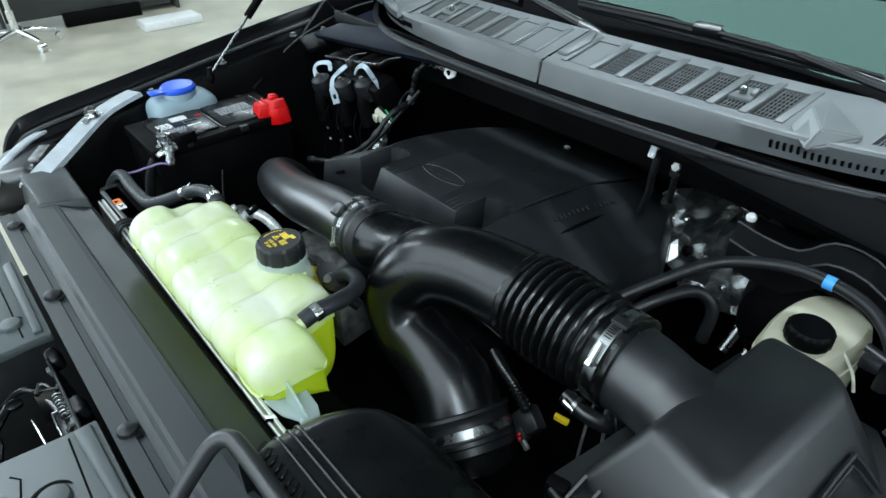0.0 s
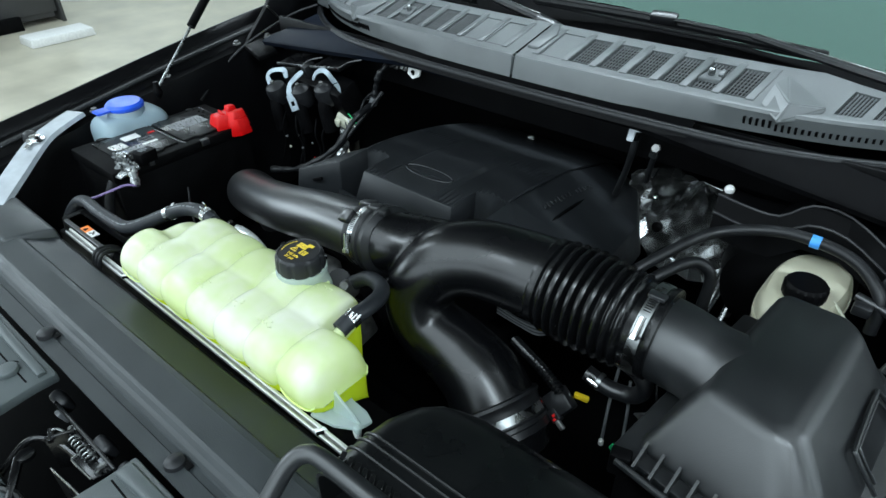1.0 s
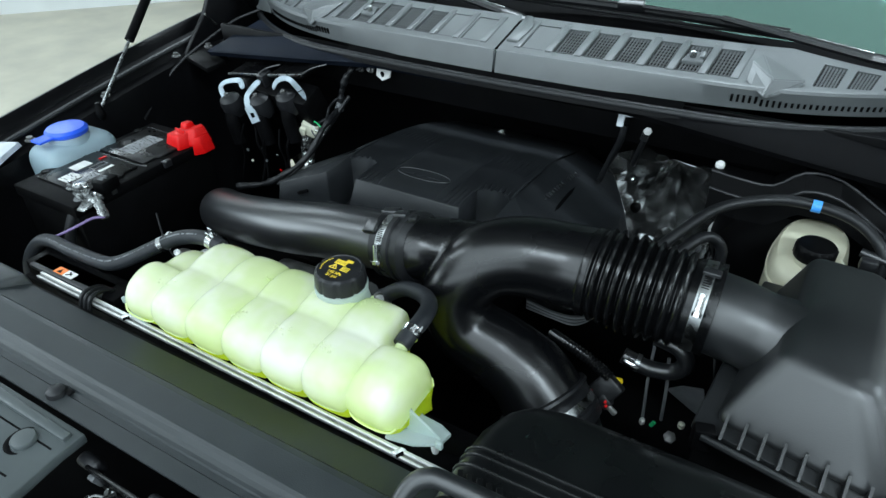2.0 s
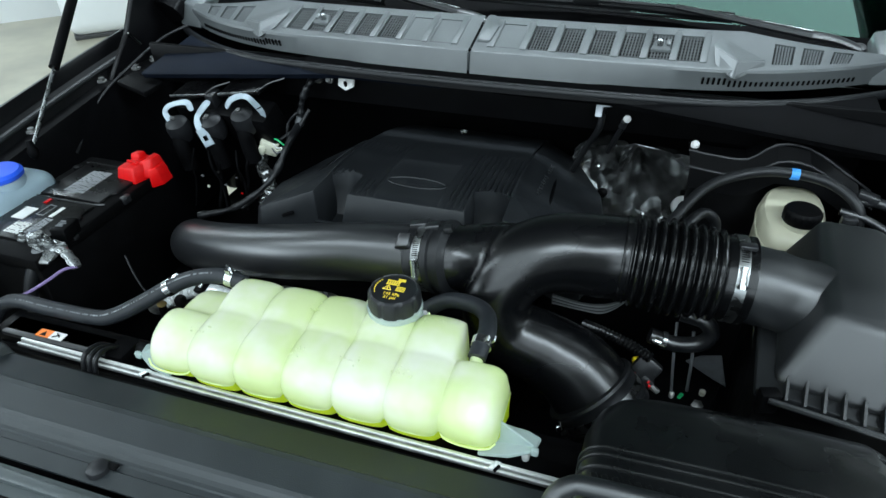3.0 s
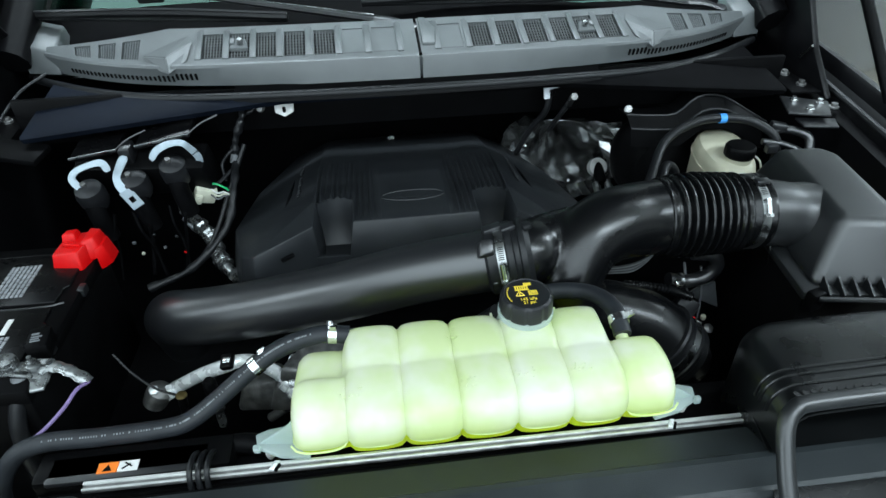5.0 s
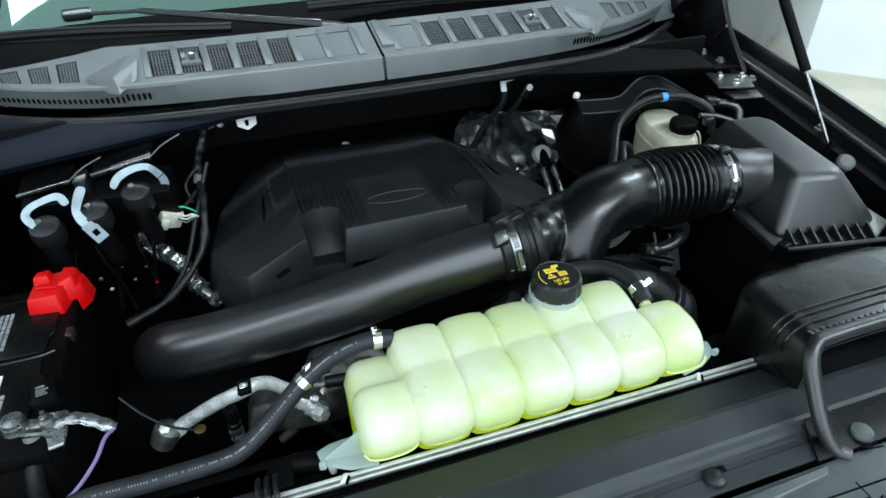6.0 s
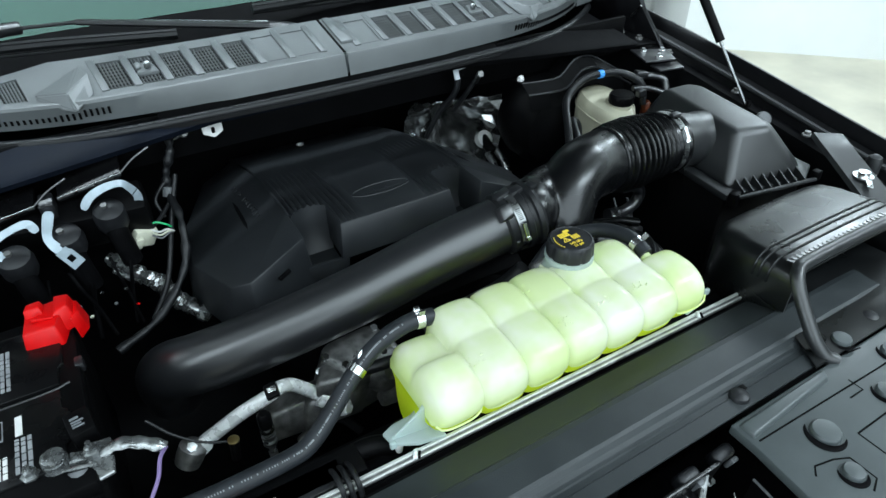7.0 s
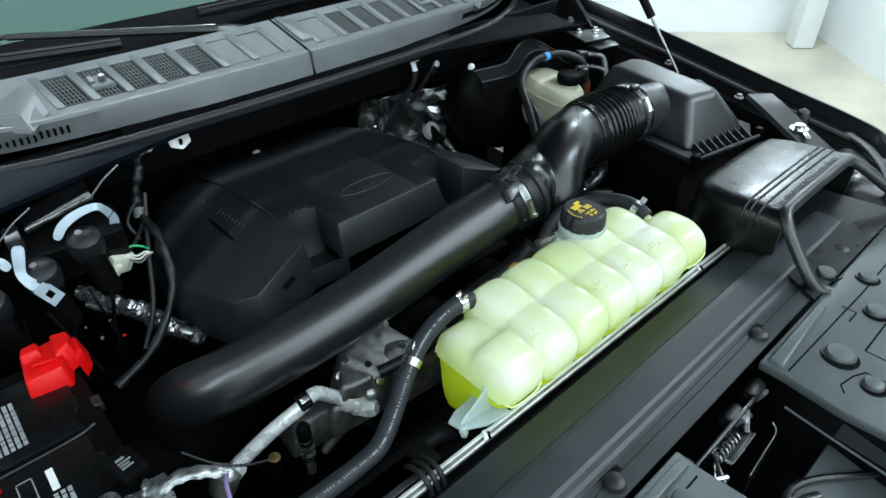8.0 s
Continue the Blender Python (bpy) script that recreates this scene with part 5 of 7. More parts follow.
# ---- air filter box and its inlet duct ----
def airbox():
    t = thing("air_filter_box", (0.60, 0.2, 0.75), "dark grey plastic air filter box with ribbed lid edge", "air filter box")
    low = [(0.494, 0.062), (0.650, 0.032), (0.692, 0.055), (0.705, 0.285), (0.665, 0.34), (0.532, 0.34)]
    top = [(0.540, 0.106), (0.607, 0.090), (0.626, 0.104), (0.640, 0.272), (0.622, 0.294), (0.555, 0.298)]
    part("lid", hull([(x, y, 1.052) for x, y in low], [(x, y, 1.138 + 0.055 * (y - 0.1)) for x, y in top], 0.018, 6), BOXGREY, t)
    part("rim", prism([(0.478, 0.052), (0.652, 0.018), (0.705, 0.045), (0.718, 0.295), (0.672, 0.355), (0.515, 0.355)], 1.040, 1.054, 0.004), BOXGREY, t)
    part("lower_box", prism([(0.485, 0.06), (0.652, 0.028), (0.700, 0.052), (0.712, 0.29), (0.668, 0.348), (0.52, 0.348)], 0.72, 1.042, 0.006), BLACK, t)
    part("inlet_neck", sweep([(0.452, 0.186, 1.103), (0.485, 0.185, 1.101), (0.515, 0.184, 1.096), (0.545, 0.184, 1.088)], lambda f: 0.0505 - 0.005 * f * f + 0.012 * max(0, f - 0.62) ** 1.5 * 4, 40, 8), BOXGREY, t, "round neck of the lid")
    # clip ribs along the front and side of the rim
    a, b = Vector((0.50, 0.046, 1.058)), Vector((0.650, 0.016, 1.058))
    for k in range(8):
        p = a.lerp(b, (k + 0.4) / 8)
        part("rim_rib", hull([p + Vector((-0.0015, -0.006, -0.012)), p + Vector((0.0015, -0.006, -0.012)), p + Vector((0.004, 0.020, -0.012)), p + Vector((0.001, 0.020, -0.012))], [p + Vector((-0.0015, -0.006, 0.0)), p + Vector((0.0015, -0.006, 0.0)), p + Vector((0.004, 0.020, 0.014)), p + Vector((0.001, 0.020, 0.014))], 0), BOXGREY, t)
    part("front_lip", sweep([a + Vector((-0.01, -0.009, -0.004)), b + Vector((0.01, -0.009, -0.004))], 0.004, 8, 0), BOXGREY, t)
    part("corner_clip", rbox((0.492, 0.046, 1.045), (0.022, 0.016, 0.03), 0.003, (0, 0, 15)), BLACK, t)
    part("corner_clip", rbox((0.668, 0.012, 1.058), (0.016, 0.014, 0.02), 0.003), BLACK, t)
    # outlined boss on the sloping side
    c = [Vector(p) for p in ((0.700, 0.150, 1.064), (0.674, 0.150, 1.098), (0.670, 0.160, 1.103), (0.671, 0.235, 1.106), (0.675, 0.248, 1.102), (0.702, 0.262, 1.068))]
    for d, rad in ((0.0, 0.0026), (0.011, 0.0018)):
        mid = sum(c, Vector()) / len(c)
        part("side_boss", sweep([p + (mid - p).normalized() * d for p in c], rad, 8, 6), BOXGREY, t, "rounded raised outline")
    return t


airbox()


def inlet_duct():
    t = thing("inlet_duct", (0.42, -0.12, 0.95), "black air inlet duct with a thick rounded mouth frame", "air duct")
    # rounded shell, drawn along the way in from the mouth
    def section(y):
        left = float(np.interp(y, (-0.188, -0.10, -0.06, -0.035, -0.015), (0.296, 0.299, 0.312, 0.337, 0.380)))
        top = float(np.interp(y, (-0.188, -0.13, -0.08, -0.05, -0.030, -0.015, -0.008), (1.118, 1.116, 1.110, 1.103, 1.088, 1.055, 1.000)))
        right, rc = 0.580, 0.024
        ring = [(left - 0.002, 0.93), (left, min(1.0, top - rc - 0.024)), (left, top - rc - 0.012)]
        ring += [(left + rc * (1 - math.cos(a)), top - rc + rc * math.sin(a)) for a in [math.pi / 2 * k / 6 for k in range(7)]]
        a0, a1 = left + rc, right - rc
        ring += [(a0 + (a1 - a0) * f, top + 0.002 * math.sin(math.pi * f)) for f in (0.2, 0.45, 0.75)]
        ring += [(right - rc * (1 - math.sin(a)), top - rc + rc * math.cos(a)) for a in [math.pi / 2 * k / 6 for k in range(7)]]
        return ring + [(right, top - rc - 0.012), (right, 0.93)]

    ys = [-0.188, -0.172, -0.155, -0.13, -0.10, -0.08, -0.065, -0.05, -0.040, -0.030, -0.022, -0.015, -0.008]
    part("duct_shell", sheet([[(x, y, z) for x, z in section(y)] for y in ys], 0.003), GLOSSY, t, "scuffed glossy black duct", angle=50)
    for y in (-0.128, -0.137, -0.150):
        ring = [Vector((x, y, z)) for x, z in section(y)[2:-2]]
        part("cross_ridge", sweep(ring, 0.0022, 8, 0), GLOSSY, t)
    bm = bmesh.new()
    for k in range(24):
        rbox((0.312 + k * 0.0095, -0.1665, 1.1195), (0.0055, 0.012, 0.0012), 0.0005, (0, 0, 25), bm, 1)
    part("tread", bm, GLOSSY, t, "slanted ridges along the duct")
    lip = [(0.290, -0.272, 1.040), (0.278, -0.262, 1.046), (0.272, -0.244, 1.066), (0.274, -0.218, 1.096), (0.279, -0.199, 1.118), (0.291, -0.188, 1.128), (0.315, -0.184, 1.130), (0.42, -0.184, 1.131), (0.50, -0.186, 1.131), (0.522, -0.192, 1.127), (0.54, -0.215, 1.11), (0.575, -0.262, 1.07), (0.585, -0.275, 1.055)]
    part("mouth_frame", sweep(lip, 0.0088, 14), BOXGREY, t, "thick rounded grey mouth frame")
    part("mouth_floor", sheet([[(0.25, -0.27, 1.047), (0.29, -0.19, 1.052), (0.30, -0.12, 1.055)], [(0.42, -0.27, 1.047), (0.42, -0.19, 1.05), (0.42, -0.12, 1.05)], [(0.575, -0.27, 1.047), (0.55, -0.19, 1.052), (0.54, -0.12, 1.055)]], 0.003), GLOSSY, t)


inlet_duct()


# ---- engine and its cover ----
COVER_MID = -0.038


def cover_crown(x, y):
    """Height of the domed engine cover, which falls away towards the firewall and its sides."""
    return 1.077 - 0.47 * max(0.0, y - 0.33) ** 2 - 0.35 * max(0.0, abs(x - COVER_MID) - 0.10) ** 2


def cover_teeth(a):
    """Depth of the sawtooth ribs at a distance from the cover's middle line."""
    f = (a - 0.066) / 0.0094
    return 0.0 if f < 0 or f > 10 else 0.0062 * abs((f % 1.0) * 2 - 1)


def engine():
    t = thing("engine", (0, 0.4, 0.63), "engine under a black plastic cover", "engine")
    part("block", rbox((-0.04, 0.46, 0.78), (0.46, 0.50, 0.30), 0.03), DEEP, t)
    # domed top with ribs behind two scoops
    half = [0.0, 0.02, 0.04, 0.055, 0.066] + [0.066 + 0.0047 * k for k in range(1, 8)] + [0.1003, 0.1012] + [0.066 + 0.0047 * k for k in range(8, 21)] + [0.162]
    xs = [COVER_MID - a for a in half[:0:-1]] + [COVER_MID + a for a in half]
    rows = []
    for x in xs:
        a = abs(x - COVER_MID)
        front = 0.2965 if a < 0.1005 else 0.362 + 0.013 * math.sin(math.pi * min(1.0, (a - 0.1005) / 0.0615))
        back = 0.83 - 1.1 * a * a
        row = []
        for k in range(25):
            v = (k / 24) ** 1.3
            y = front + (back - front) * v
            fade = min(1.0, max(0.0, (0.545 - y) / 0.10))
            lip = 0.003 * max(0.0, 1 - k / 1.5)
            row.append((x, y, cover_crown(x, y) - cover_teeth(a) * fade - lip))
        rows.append(row)
    c = part("cover_top", sheet(rows, 0.004), COVER, t, "black domed engine cover with ribs", angle=24)
    part("cover_front", hull([(-0.149, 0.275, 1.018), (0.073, 0.275, 1.018), (0.064, 0.36, 1.010), (-0.140, 0.36, 1.010)], [(-0.1395, 0.2945, 1.0735), (0.0635, 0.2945, 1.0735), (0.0635, 0.36, 1.0715), (-0.1395, 0.36, 1.0715)], 0.0020, 2), COVER, t, "upright front of the engine cover")
    part("cover_underside", prism([(-0.20, 0.37), (0.124, 0.37), (0.13, 0.70), (-0.21, 0.70)], 0.93, 1.0, 0.01), DEEP, t)
    for s in (-1, 1):
        def at(x, y, z):
            return (x if s < 0 else 2 * COVER_MID - x, y, z)

        rim = [(-0.298, 0.269, 1.037), (-0.2022, 0.292, 1.072), (-0.2012, 0.375, 1.0725), (-0.200, 0.56, 1.0495), (-0.200, 0.76, 0.990), (-0.272, 0.745, 0.962), (-0.338, 0.60, 0.962), (-0.358, 0.431, 0.987), (-0.324, 0.301, 1.017)]
        foot = [(-0.302, 0.256, 0.955), (-0.194, 0.284, 0.985), (-0.190, 0.375, 0.985), (-0.190, 0.56, 0.985), (-0.190, 0.76, 0.95), (-0.280, 0.755, 0.91), (-0.352, 0.61, 0.90), (-0.374, 0.432, 0.915), (-0.337, 0.288, 0.940)]
        own = bmesh.new()
        va, vb = [own.verts.new(at(*p)) for p in foot], [own.verts.new(at(*p)) for p in rim]
        n = len(rim)
        for k in range(n):
            own.faces.new((va[k], va[(k + 1) % n], vb[(k + 1) % n], vb[k]))
        own.faces.new(va[::-1])
        for f in ((0, 1, 2), (0, 2, 7, 8), (2, 3, 6, 7), (3, 4, 5, 6)):
            own.faces.new([vb[k] for k in f])
        bmesh.ops.recalc_face_normals(own, faces=own.faces)
        bmesh.ops.bevel(own, geom=own.edges[:], offset=0.0025, segments=2, affect="EDGES", profile=0.5)
        wing = part("cover_wing", own, COVER, t, "sloping wing of the engine cover")
        # dark pieces on the wing paint the shade in its slot, dimples and notch
        part("wing_slot_shade", sweep([at(-0.261, 0.361, 1.0385), at(-0.256, 0.47, 1.028), at(-0.250, 0.584, 1.0095)], 0.0035, 6), DEEP, wing)
        for x, y, z in ((-0.345, 0.372, 0.965), (-0.336, 0.332, 0.972)):
            part("wing_dimple", lathe([(0.004, -0.002), (0.004, 0.001), (0.001, 0.0012)], at(x, y, z), (0.9 * s, -0.3, 0.3), 10), DEEP, wing)
        part("wing_notch", rbox(at(-0.246, 0.2715, 1.030), (0.022, 0.006, 0.006), 0.0015, (0, 20 * s, -13 * s)), DEEP, wing)
        bm = bmesh.new()
        for k in range(14):
            f = (k + 0.5) / 14
            if k == 8:
                continue
            tall = 0.006 + 0.004 * ((k * 5) % 3) / 2
            y = 0.423 + 0.17 * f
            rbox(at(-0.2365 - 0.003 * f, y, 1.0495 - 0.017 * f - 0.012 * f * f), (tall, 0.008, 0.0022), 0.0007, (-7 - 6 * f, 31 * s, 0), bm, 1)
        part("raised_script", bm, COVER, wing, "raised unreadable moulded script")
        # scoop: a hollow ramp between the front and the wing
        grid = []
        for k in range(13):
            f = k / 12
            a = 0.1005 + 0.0635 * f
            bow = math.sin(math.pi * f)
            top = cover_crown(COVER_MID + a, 0.36) - cover_teeth(a) - 0.002
            col = [(0.363 + 0.013 * bow, top), (0.360 + 0.013 * bow, 1.060), (0.357 + 0.011 * bow, 1.040), (0.353 + 0.008 * bow, 1.015), (0.346, 0.995), (0.300, 0.988)]
            grid.append([(COVER_MID + s * a, y, z) for y, z in col])
        part("scoop", sheet(grid, 0.003), COVER, t, "hollow scoop in the cover")
        part("scoop_sill", hull([(COVER_MID + s * 0.100, 0.276, 0.985), (COVER_MID + s * 0.165, 0.284, 0.985), (COVER_MID + s * 0.165, 0.290, 0.985), (COVER_MID + s * 0.100, 0.282, 0.985)][::-s], [(COVER_MID + s * 0.100, 0.276, 1.020), (COVER_MID + s * 0.165, 0.284, 1.017), (COVER_MID + s * 0.165, 0.290, 1.017), (COVER_MID + s * 0.100, 0.282, 1.020)][::-s], 0.001), COVER, t)
    ring = [(-0.038 + 0.052 * math.cos(a), 0.357 + 0.017 * math.sin(a)) for a in [2 * math.pi * k / 40 for k in range(40)]]
    part("oval_badge", sweep([(x, y, cover_crown(x, y) + 0.0004) for x, y in ring], 0.0013, 6, 0, closed=True), COVER, c, "raised blank oval badge")
    part("badge_mark", bars([(-0.034, -0.018, -0.004, 0.007), (-0.012, 0.004, -0.004, 0.007), (0.010, 0.034, -0.003, 0.006)], (-0.038, 0.355, 1.0766), (1, 0, 0), (0, 1, -0.02), 0.0008), COVER, c)
    part("cover_stud", lathe([(0.008, -0.004), (0.008, 0.003), (0.005, 0.005), (0.001, 0.0052)], (-0.058, 0.726, cover_crown(-0.058, 0.726)), n=14), ALU, t, "small bright stud")


engine()


# ---- battery and its wiring ----
def battery():
    t = thing("battery", (-0.62, 0.15, 0.85), "black car battery with grey printed labels", "battery")
    x0, x1, y0, y1, zt = -0.705, -0.535, 0.020, 0.325, 1.050
    part("case", rbox(((x0 + x1) / 2, (y0 + y1) / 2, 0.94), (x1 - x0, y1 - y0, 0.20), 0.006), BLACK, t)
    part("lid", rbox(((x0 + x1) / 2, (y0 + y1) / 2, zt - 0.012), (x1 - x0 + 0.006, y1 - y0 + 0.006, 0.024), 0.005), BLACK, t)
    def panel(ya, yb):
        q = [(-0.684, ya), (-0.556, ya), (-0.556, ya + 0.03), (-0.549, ya + 0.036), (-0.549, yb - 0.036), (-0.556, yb - 0.03), (-0.556, yb), (-0.684, yb)]
        return part("top_panel", prism(q, zt - 0.002, zt + 0.004, 0.002), PANEL, t)

    a, b = panel(0.181, 0.300), panel(0.052, 0.170)
    z = zt + 0.0046
    rnd = random.Random(8)

    def print_block(parent, x, y, cols, length, mat):
        rows = []
        for k in range(cols):
            at = 0.0
            while at < length:
                w = rnd.uniform(0.004, 0.014)
                rows.append((at, min(length, at + w), k * 0.0062, 0.0042))
                at += w + 0.0022
        part("label_print", bars(rows, (x, y, z), (0, 1, 0), (-1, 0, 0)), mat, parent, "grey unreadable label print")

    print_block(a, -0.606, 0.198, 7, 0.074, GLABEL)
    print_block(b, -0.588, 0.064, 3, 0.050, GLABEL)
    print_block(b, -0.612, 0.064, 5, 0.030, WLABEL)
    part("barcode_label", rbox((-0.600, 0.134, z), (0.007, 0.030, 0.001), 0), WLABEL, b, "white barcode label")
    part("barcode_label", rbox((-0.652, 0.118, z), (0.024, 0.034, 0.001), 0), WLABEL, b, "white barcode label")
    part("label_outline", sweep([(-0.616, 0.120, z), (-0.616, 0.150, z), (-0.630, 0.150, z), (-0.630, 0.120, z), (-0.616, 0.120, z)], 0.0007, 4, 0), GLABEL, b)
    part("red_mark", rbox((-0.645, 0.160, z), (0.006, 0.014, 0.001), 0), RED, b)
    for y in (0.056, 0.175, 0.302):
        part("lid_edge", sweep([(-0.692, y, zt + 0.001), (-0.575, y, zt + 0.001), (-0.545, y + 0.006, zt + 0.001)], 0.0016, 6), SATIN, t)
    for y in (0.075, 0.15, 0.20, 0.28):
        part("vent_plug", lathe([(0.009, 0), (0.009, 0.003), (0.007, 0.0035), (0.001, 0.0035)], (-0.694, y, zt), n=14), BLACK, t)
    part("edge_notch", rbox((-0.533, 0.215, zt - 0.006), (0.010, 0.018, 0.014), 0.002), SATIN, t)
    part("edge_notch", rbox((-0.533, 0.095, zt - 0.006), (0.010, 0.012, 0.012), 0.002), SATIN, t)
    # red terminal cover
    c = Vector((-0.553, 0.291, 1.064))

    def lump(lower, upper, bevel=0.003):
        return hull([c + Vector((x, y * 1.4, z)) for x, y, z in lower], [c + Vector((x, y * 1.4, z)) for x, y, z in upper], bevel, 2)

    cover = part("terminal_cover", lump(((-0.036, -0.022, -0.018), (0.010, -0.026, -0.018), (0.020, 0.000, -0.018), (0.016, 0.024, -0.016), (-0.030, 0.026, -0.016)), ((-0.032, -0.016, 0.010), (0.006, -0.020, 0.014), (0.015, 0.000, 0.016), (0.012, 0.018, 0.017), (-0.026, 0.020, 0.012))), RED, t, "bright red plastic terminal cover")
    part("cover_lug", lump(((0.004, -0.014, -0.012), (0.030, -0.006, -0.012), (0.034, 0.022, -0.012), (0.008, 0.028, -0.012)), ((0.006, -0.006, 0.018), (0.024, 0.000, 0.022), (0.028, 0.016, 0.022), (0.010, 0.022, 0.020))), RED, cover)
    part("cover_lug", lump(((-0.028, 0.004, 0.006), (-0.004, 0.002, 0.008), (-0.002, 0.020, 0.008), (-0.024, 0.022, 0.006)), ((-0.026, 0.008, 0.022), (-0.007, 0.006, 0.024), (-0.005, 0.017, 0.024), (-0.022, 0.018, 0.022)), 0.0025), RED, cover)
    part("cover_skirt", lump(((0.026, -0.012, -0.030), (0.038, 0.002, -0.030), (0.040, 0.020, -0.028), (0.028, 0.024, -0.028)), ((0.022, -0.008, 0.004), (0.032, 0.000, 0.006), (0.034, 0.016, 0.008), (0.024, 0.020, 0.008)), 0.002), RED, cover)
    part("cover_ridge", rbox(c + Vector((-0.006, -0.010, 0.016)), (0.026, 0.004, 0.006), 0.0015, (20, 6, -6)), RED, cover)
    # negative clamp with its cable
    n = Vector((-0.568, 0.060, 1.053))
    part("negative_post", lathe([(0.010, -0.02), (0.0115, 0.004), (0.0125, 0.010), (0.0115, 0.0125), (0.006, 0.0135), (0.001, 0.0135)], n, n=24), TINNED, t)
    clamp = part("negative_clamp", lathe([(0.009, -0.008), (0.0145, -0.008), (0.0145, -0.002), (0.013, 0.0), (0.013, 0.006), (0.009, 0.006)], n, n=24), TINNED, t, "bright battery clamp")
    part("clamp_jaw", hull([n + Vector(p) for p in ((0.012, -0.012, -0.006), (0.046, -0.018, -0.006), (0.048, -0.004, -0.006), (0.014, 0.006, -0.006))], [n + Vector(p) for p in ((0.012, -0.011, 0.003), (0.045, -0.017, 0.003), (0.047, -0.005, 0.003), (0.014, 0.005, 0.003))], 0.002), TINNED, clamp)
    part("clamp_plate", hull([n + Vector(p) for p in ((0.026, -0.040, -0.012), (0.052, -0.036, -0.012), (0.056, 0.004, -0.004), (0.030, 0.006, -0.004))], [n + Vector(p) for p in ((0.027, -0.039, -0.008), (0.051, -0.035, -0.008), (0.055, 0.003, 0.005), (0.031, 0.005, 0.005))], 0.0015), TINNED, clamp)
    part("clamp_nut", lathe([(0.008, -0.012), (0.008, -0.002), (0.010, -0.001), (0.010, 0.001), (0.0065, 0.002), (0.0065, 0.008), (0.003, 0.009), (0.003, 0.014), (0.001, 0.014)], n + Vector((-0.024, -0.002, 0.0)), n=6), TINNED, clamp)
    part("clamp_rod", sweep([n + Vector((0.006, -0.018, 0.004)), n + Vector((0.038, -0.024, 0.002))], 0.0022, 8, 0), TINNED, clamp)
    part("clamp_bolt", lathe([(0.0085, 0), (0.0085, 0.005), (0.006, 0.006), (0.006, 0.011), (0.003, 0.012), (0.003, 0.018), (0.001, 0.018)], n + Vector((0.036, -0.010, 0.004)), n=8), TINNED, clamp)
    block = part("sensor_block", rbox(n + Vector((0.030, 0.030, 0.006)), (0.026, 0.038, 0.024), 0.003, (0, 0, 10)), BLACK, clamp, "black battery sensor block")
    part("block_print", bars([(0, 0.012, 0.0, 0.002), (0, 0.010, 0.004, 0.002), (0, 0.013, 0.008, 0.002), (0, 0.009, 0.013, 0.003)], n + Vector((0.024, 0.020, 0.0186)), (1, 0.17, 0), (-0.17, 1, 0), 0.0004), FAINT, block)
    strap = [n + Vector(p) for p in ((0.044, -0.012, 0.0), (0.060, -0.014, 0.006), (0.076, -0.020, 0.006), (0.090, -0.026, 0.001), (0.104, -0.032, -0.008))]
    part("braided_strap", sweep(strap, lambda f: 0.0078 + 0.0008 * math.sin(24 * f), 10, flat=0.6), TINNED, clamp, "flat braided metal strap")
    part("cable", sweep([n + Vector((0.020, -0.012, -0.004)), n + Vector((0.016, -0.030, -0.02)), n + Vector((0.010, -0.055, -0.07)), n + Vector((0.02, -0.075, -0.16))], 0.010, 12), RUBBER, t)
    part("cable_collar", sweep([n + Vector((0.019, -0.016, -0.006)), n + Vector((0.016, -0.032, -0.024))], 0.0112, 12, 0), GUIDE, t, "grey cable collar")
    wire = thing("ground_wire", (-0.575, -0.066, 0.95), "thin violet wire hanging from the battery clamp", "wire")
    part("strand", sweep([(-0.464, 0.028, 1.046), (-0.472, 0.012, 1.050), (-0.480, -0.012, 1.046), (-0.500, -0.036, 1.036), (-0.528, -0.052, 1.027), (-0.560, -0.062, 1.000), (-0.575, -0.066, 0.95)], 0.0022, 8), PURPLE, wire)


battery()


def washer_tank():
    t = thing("washer_tank", (-0.73, 0.15, 0.9), "pale washer fluid tank with a blue cap", "washer tank")
    part("neck_body", rbox((-0.735, 0.160, 1.008), (0.10, 0.15, 0.14), 0.03, seg=4), WASH, t)
    part("neck", lathe([(0.040, 1.04), (0.038, 1.082), (0.034, 1.090)], (-0.735, 0.160, 0), n=28), WASH, t)
    cap = part("cap", lathe([(0.036, 1.086), (0.039, 1.089), (0.039, 1.095), (0.034, 1.100), (0.012, 1.102), (0.001, 1.102)], (-0.735, 0.160, 0), n=32), BLUE, t, "blue flip cap")
    part("cap_tongue", rbox((-0.735, 0.110, 1.092), (0.03, 0.03, 0.006), 0.003), BLUE, cap)


washer_tank()


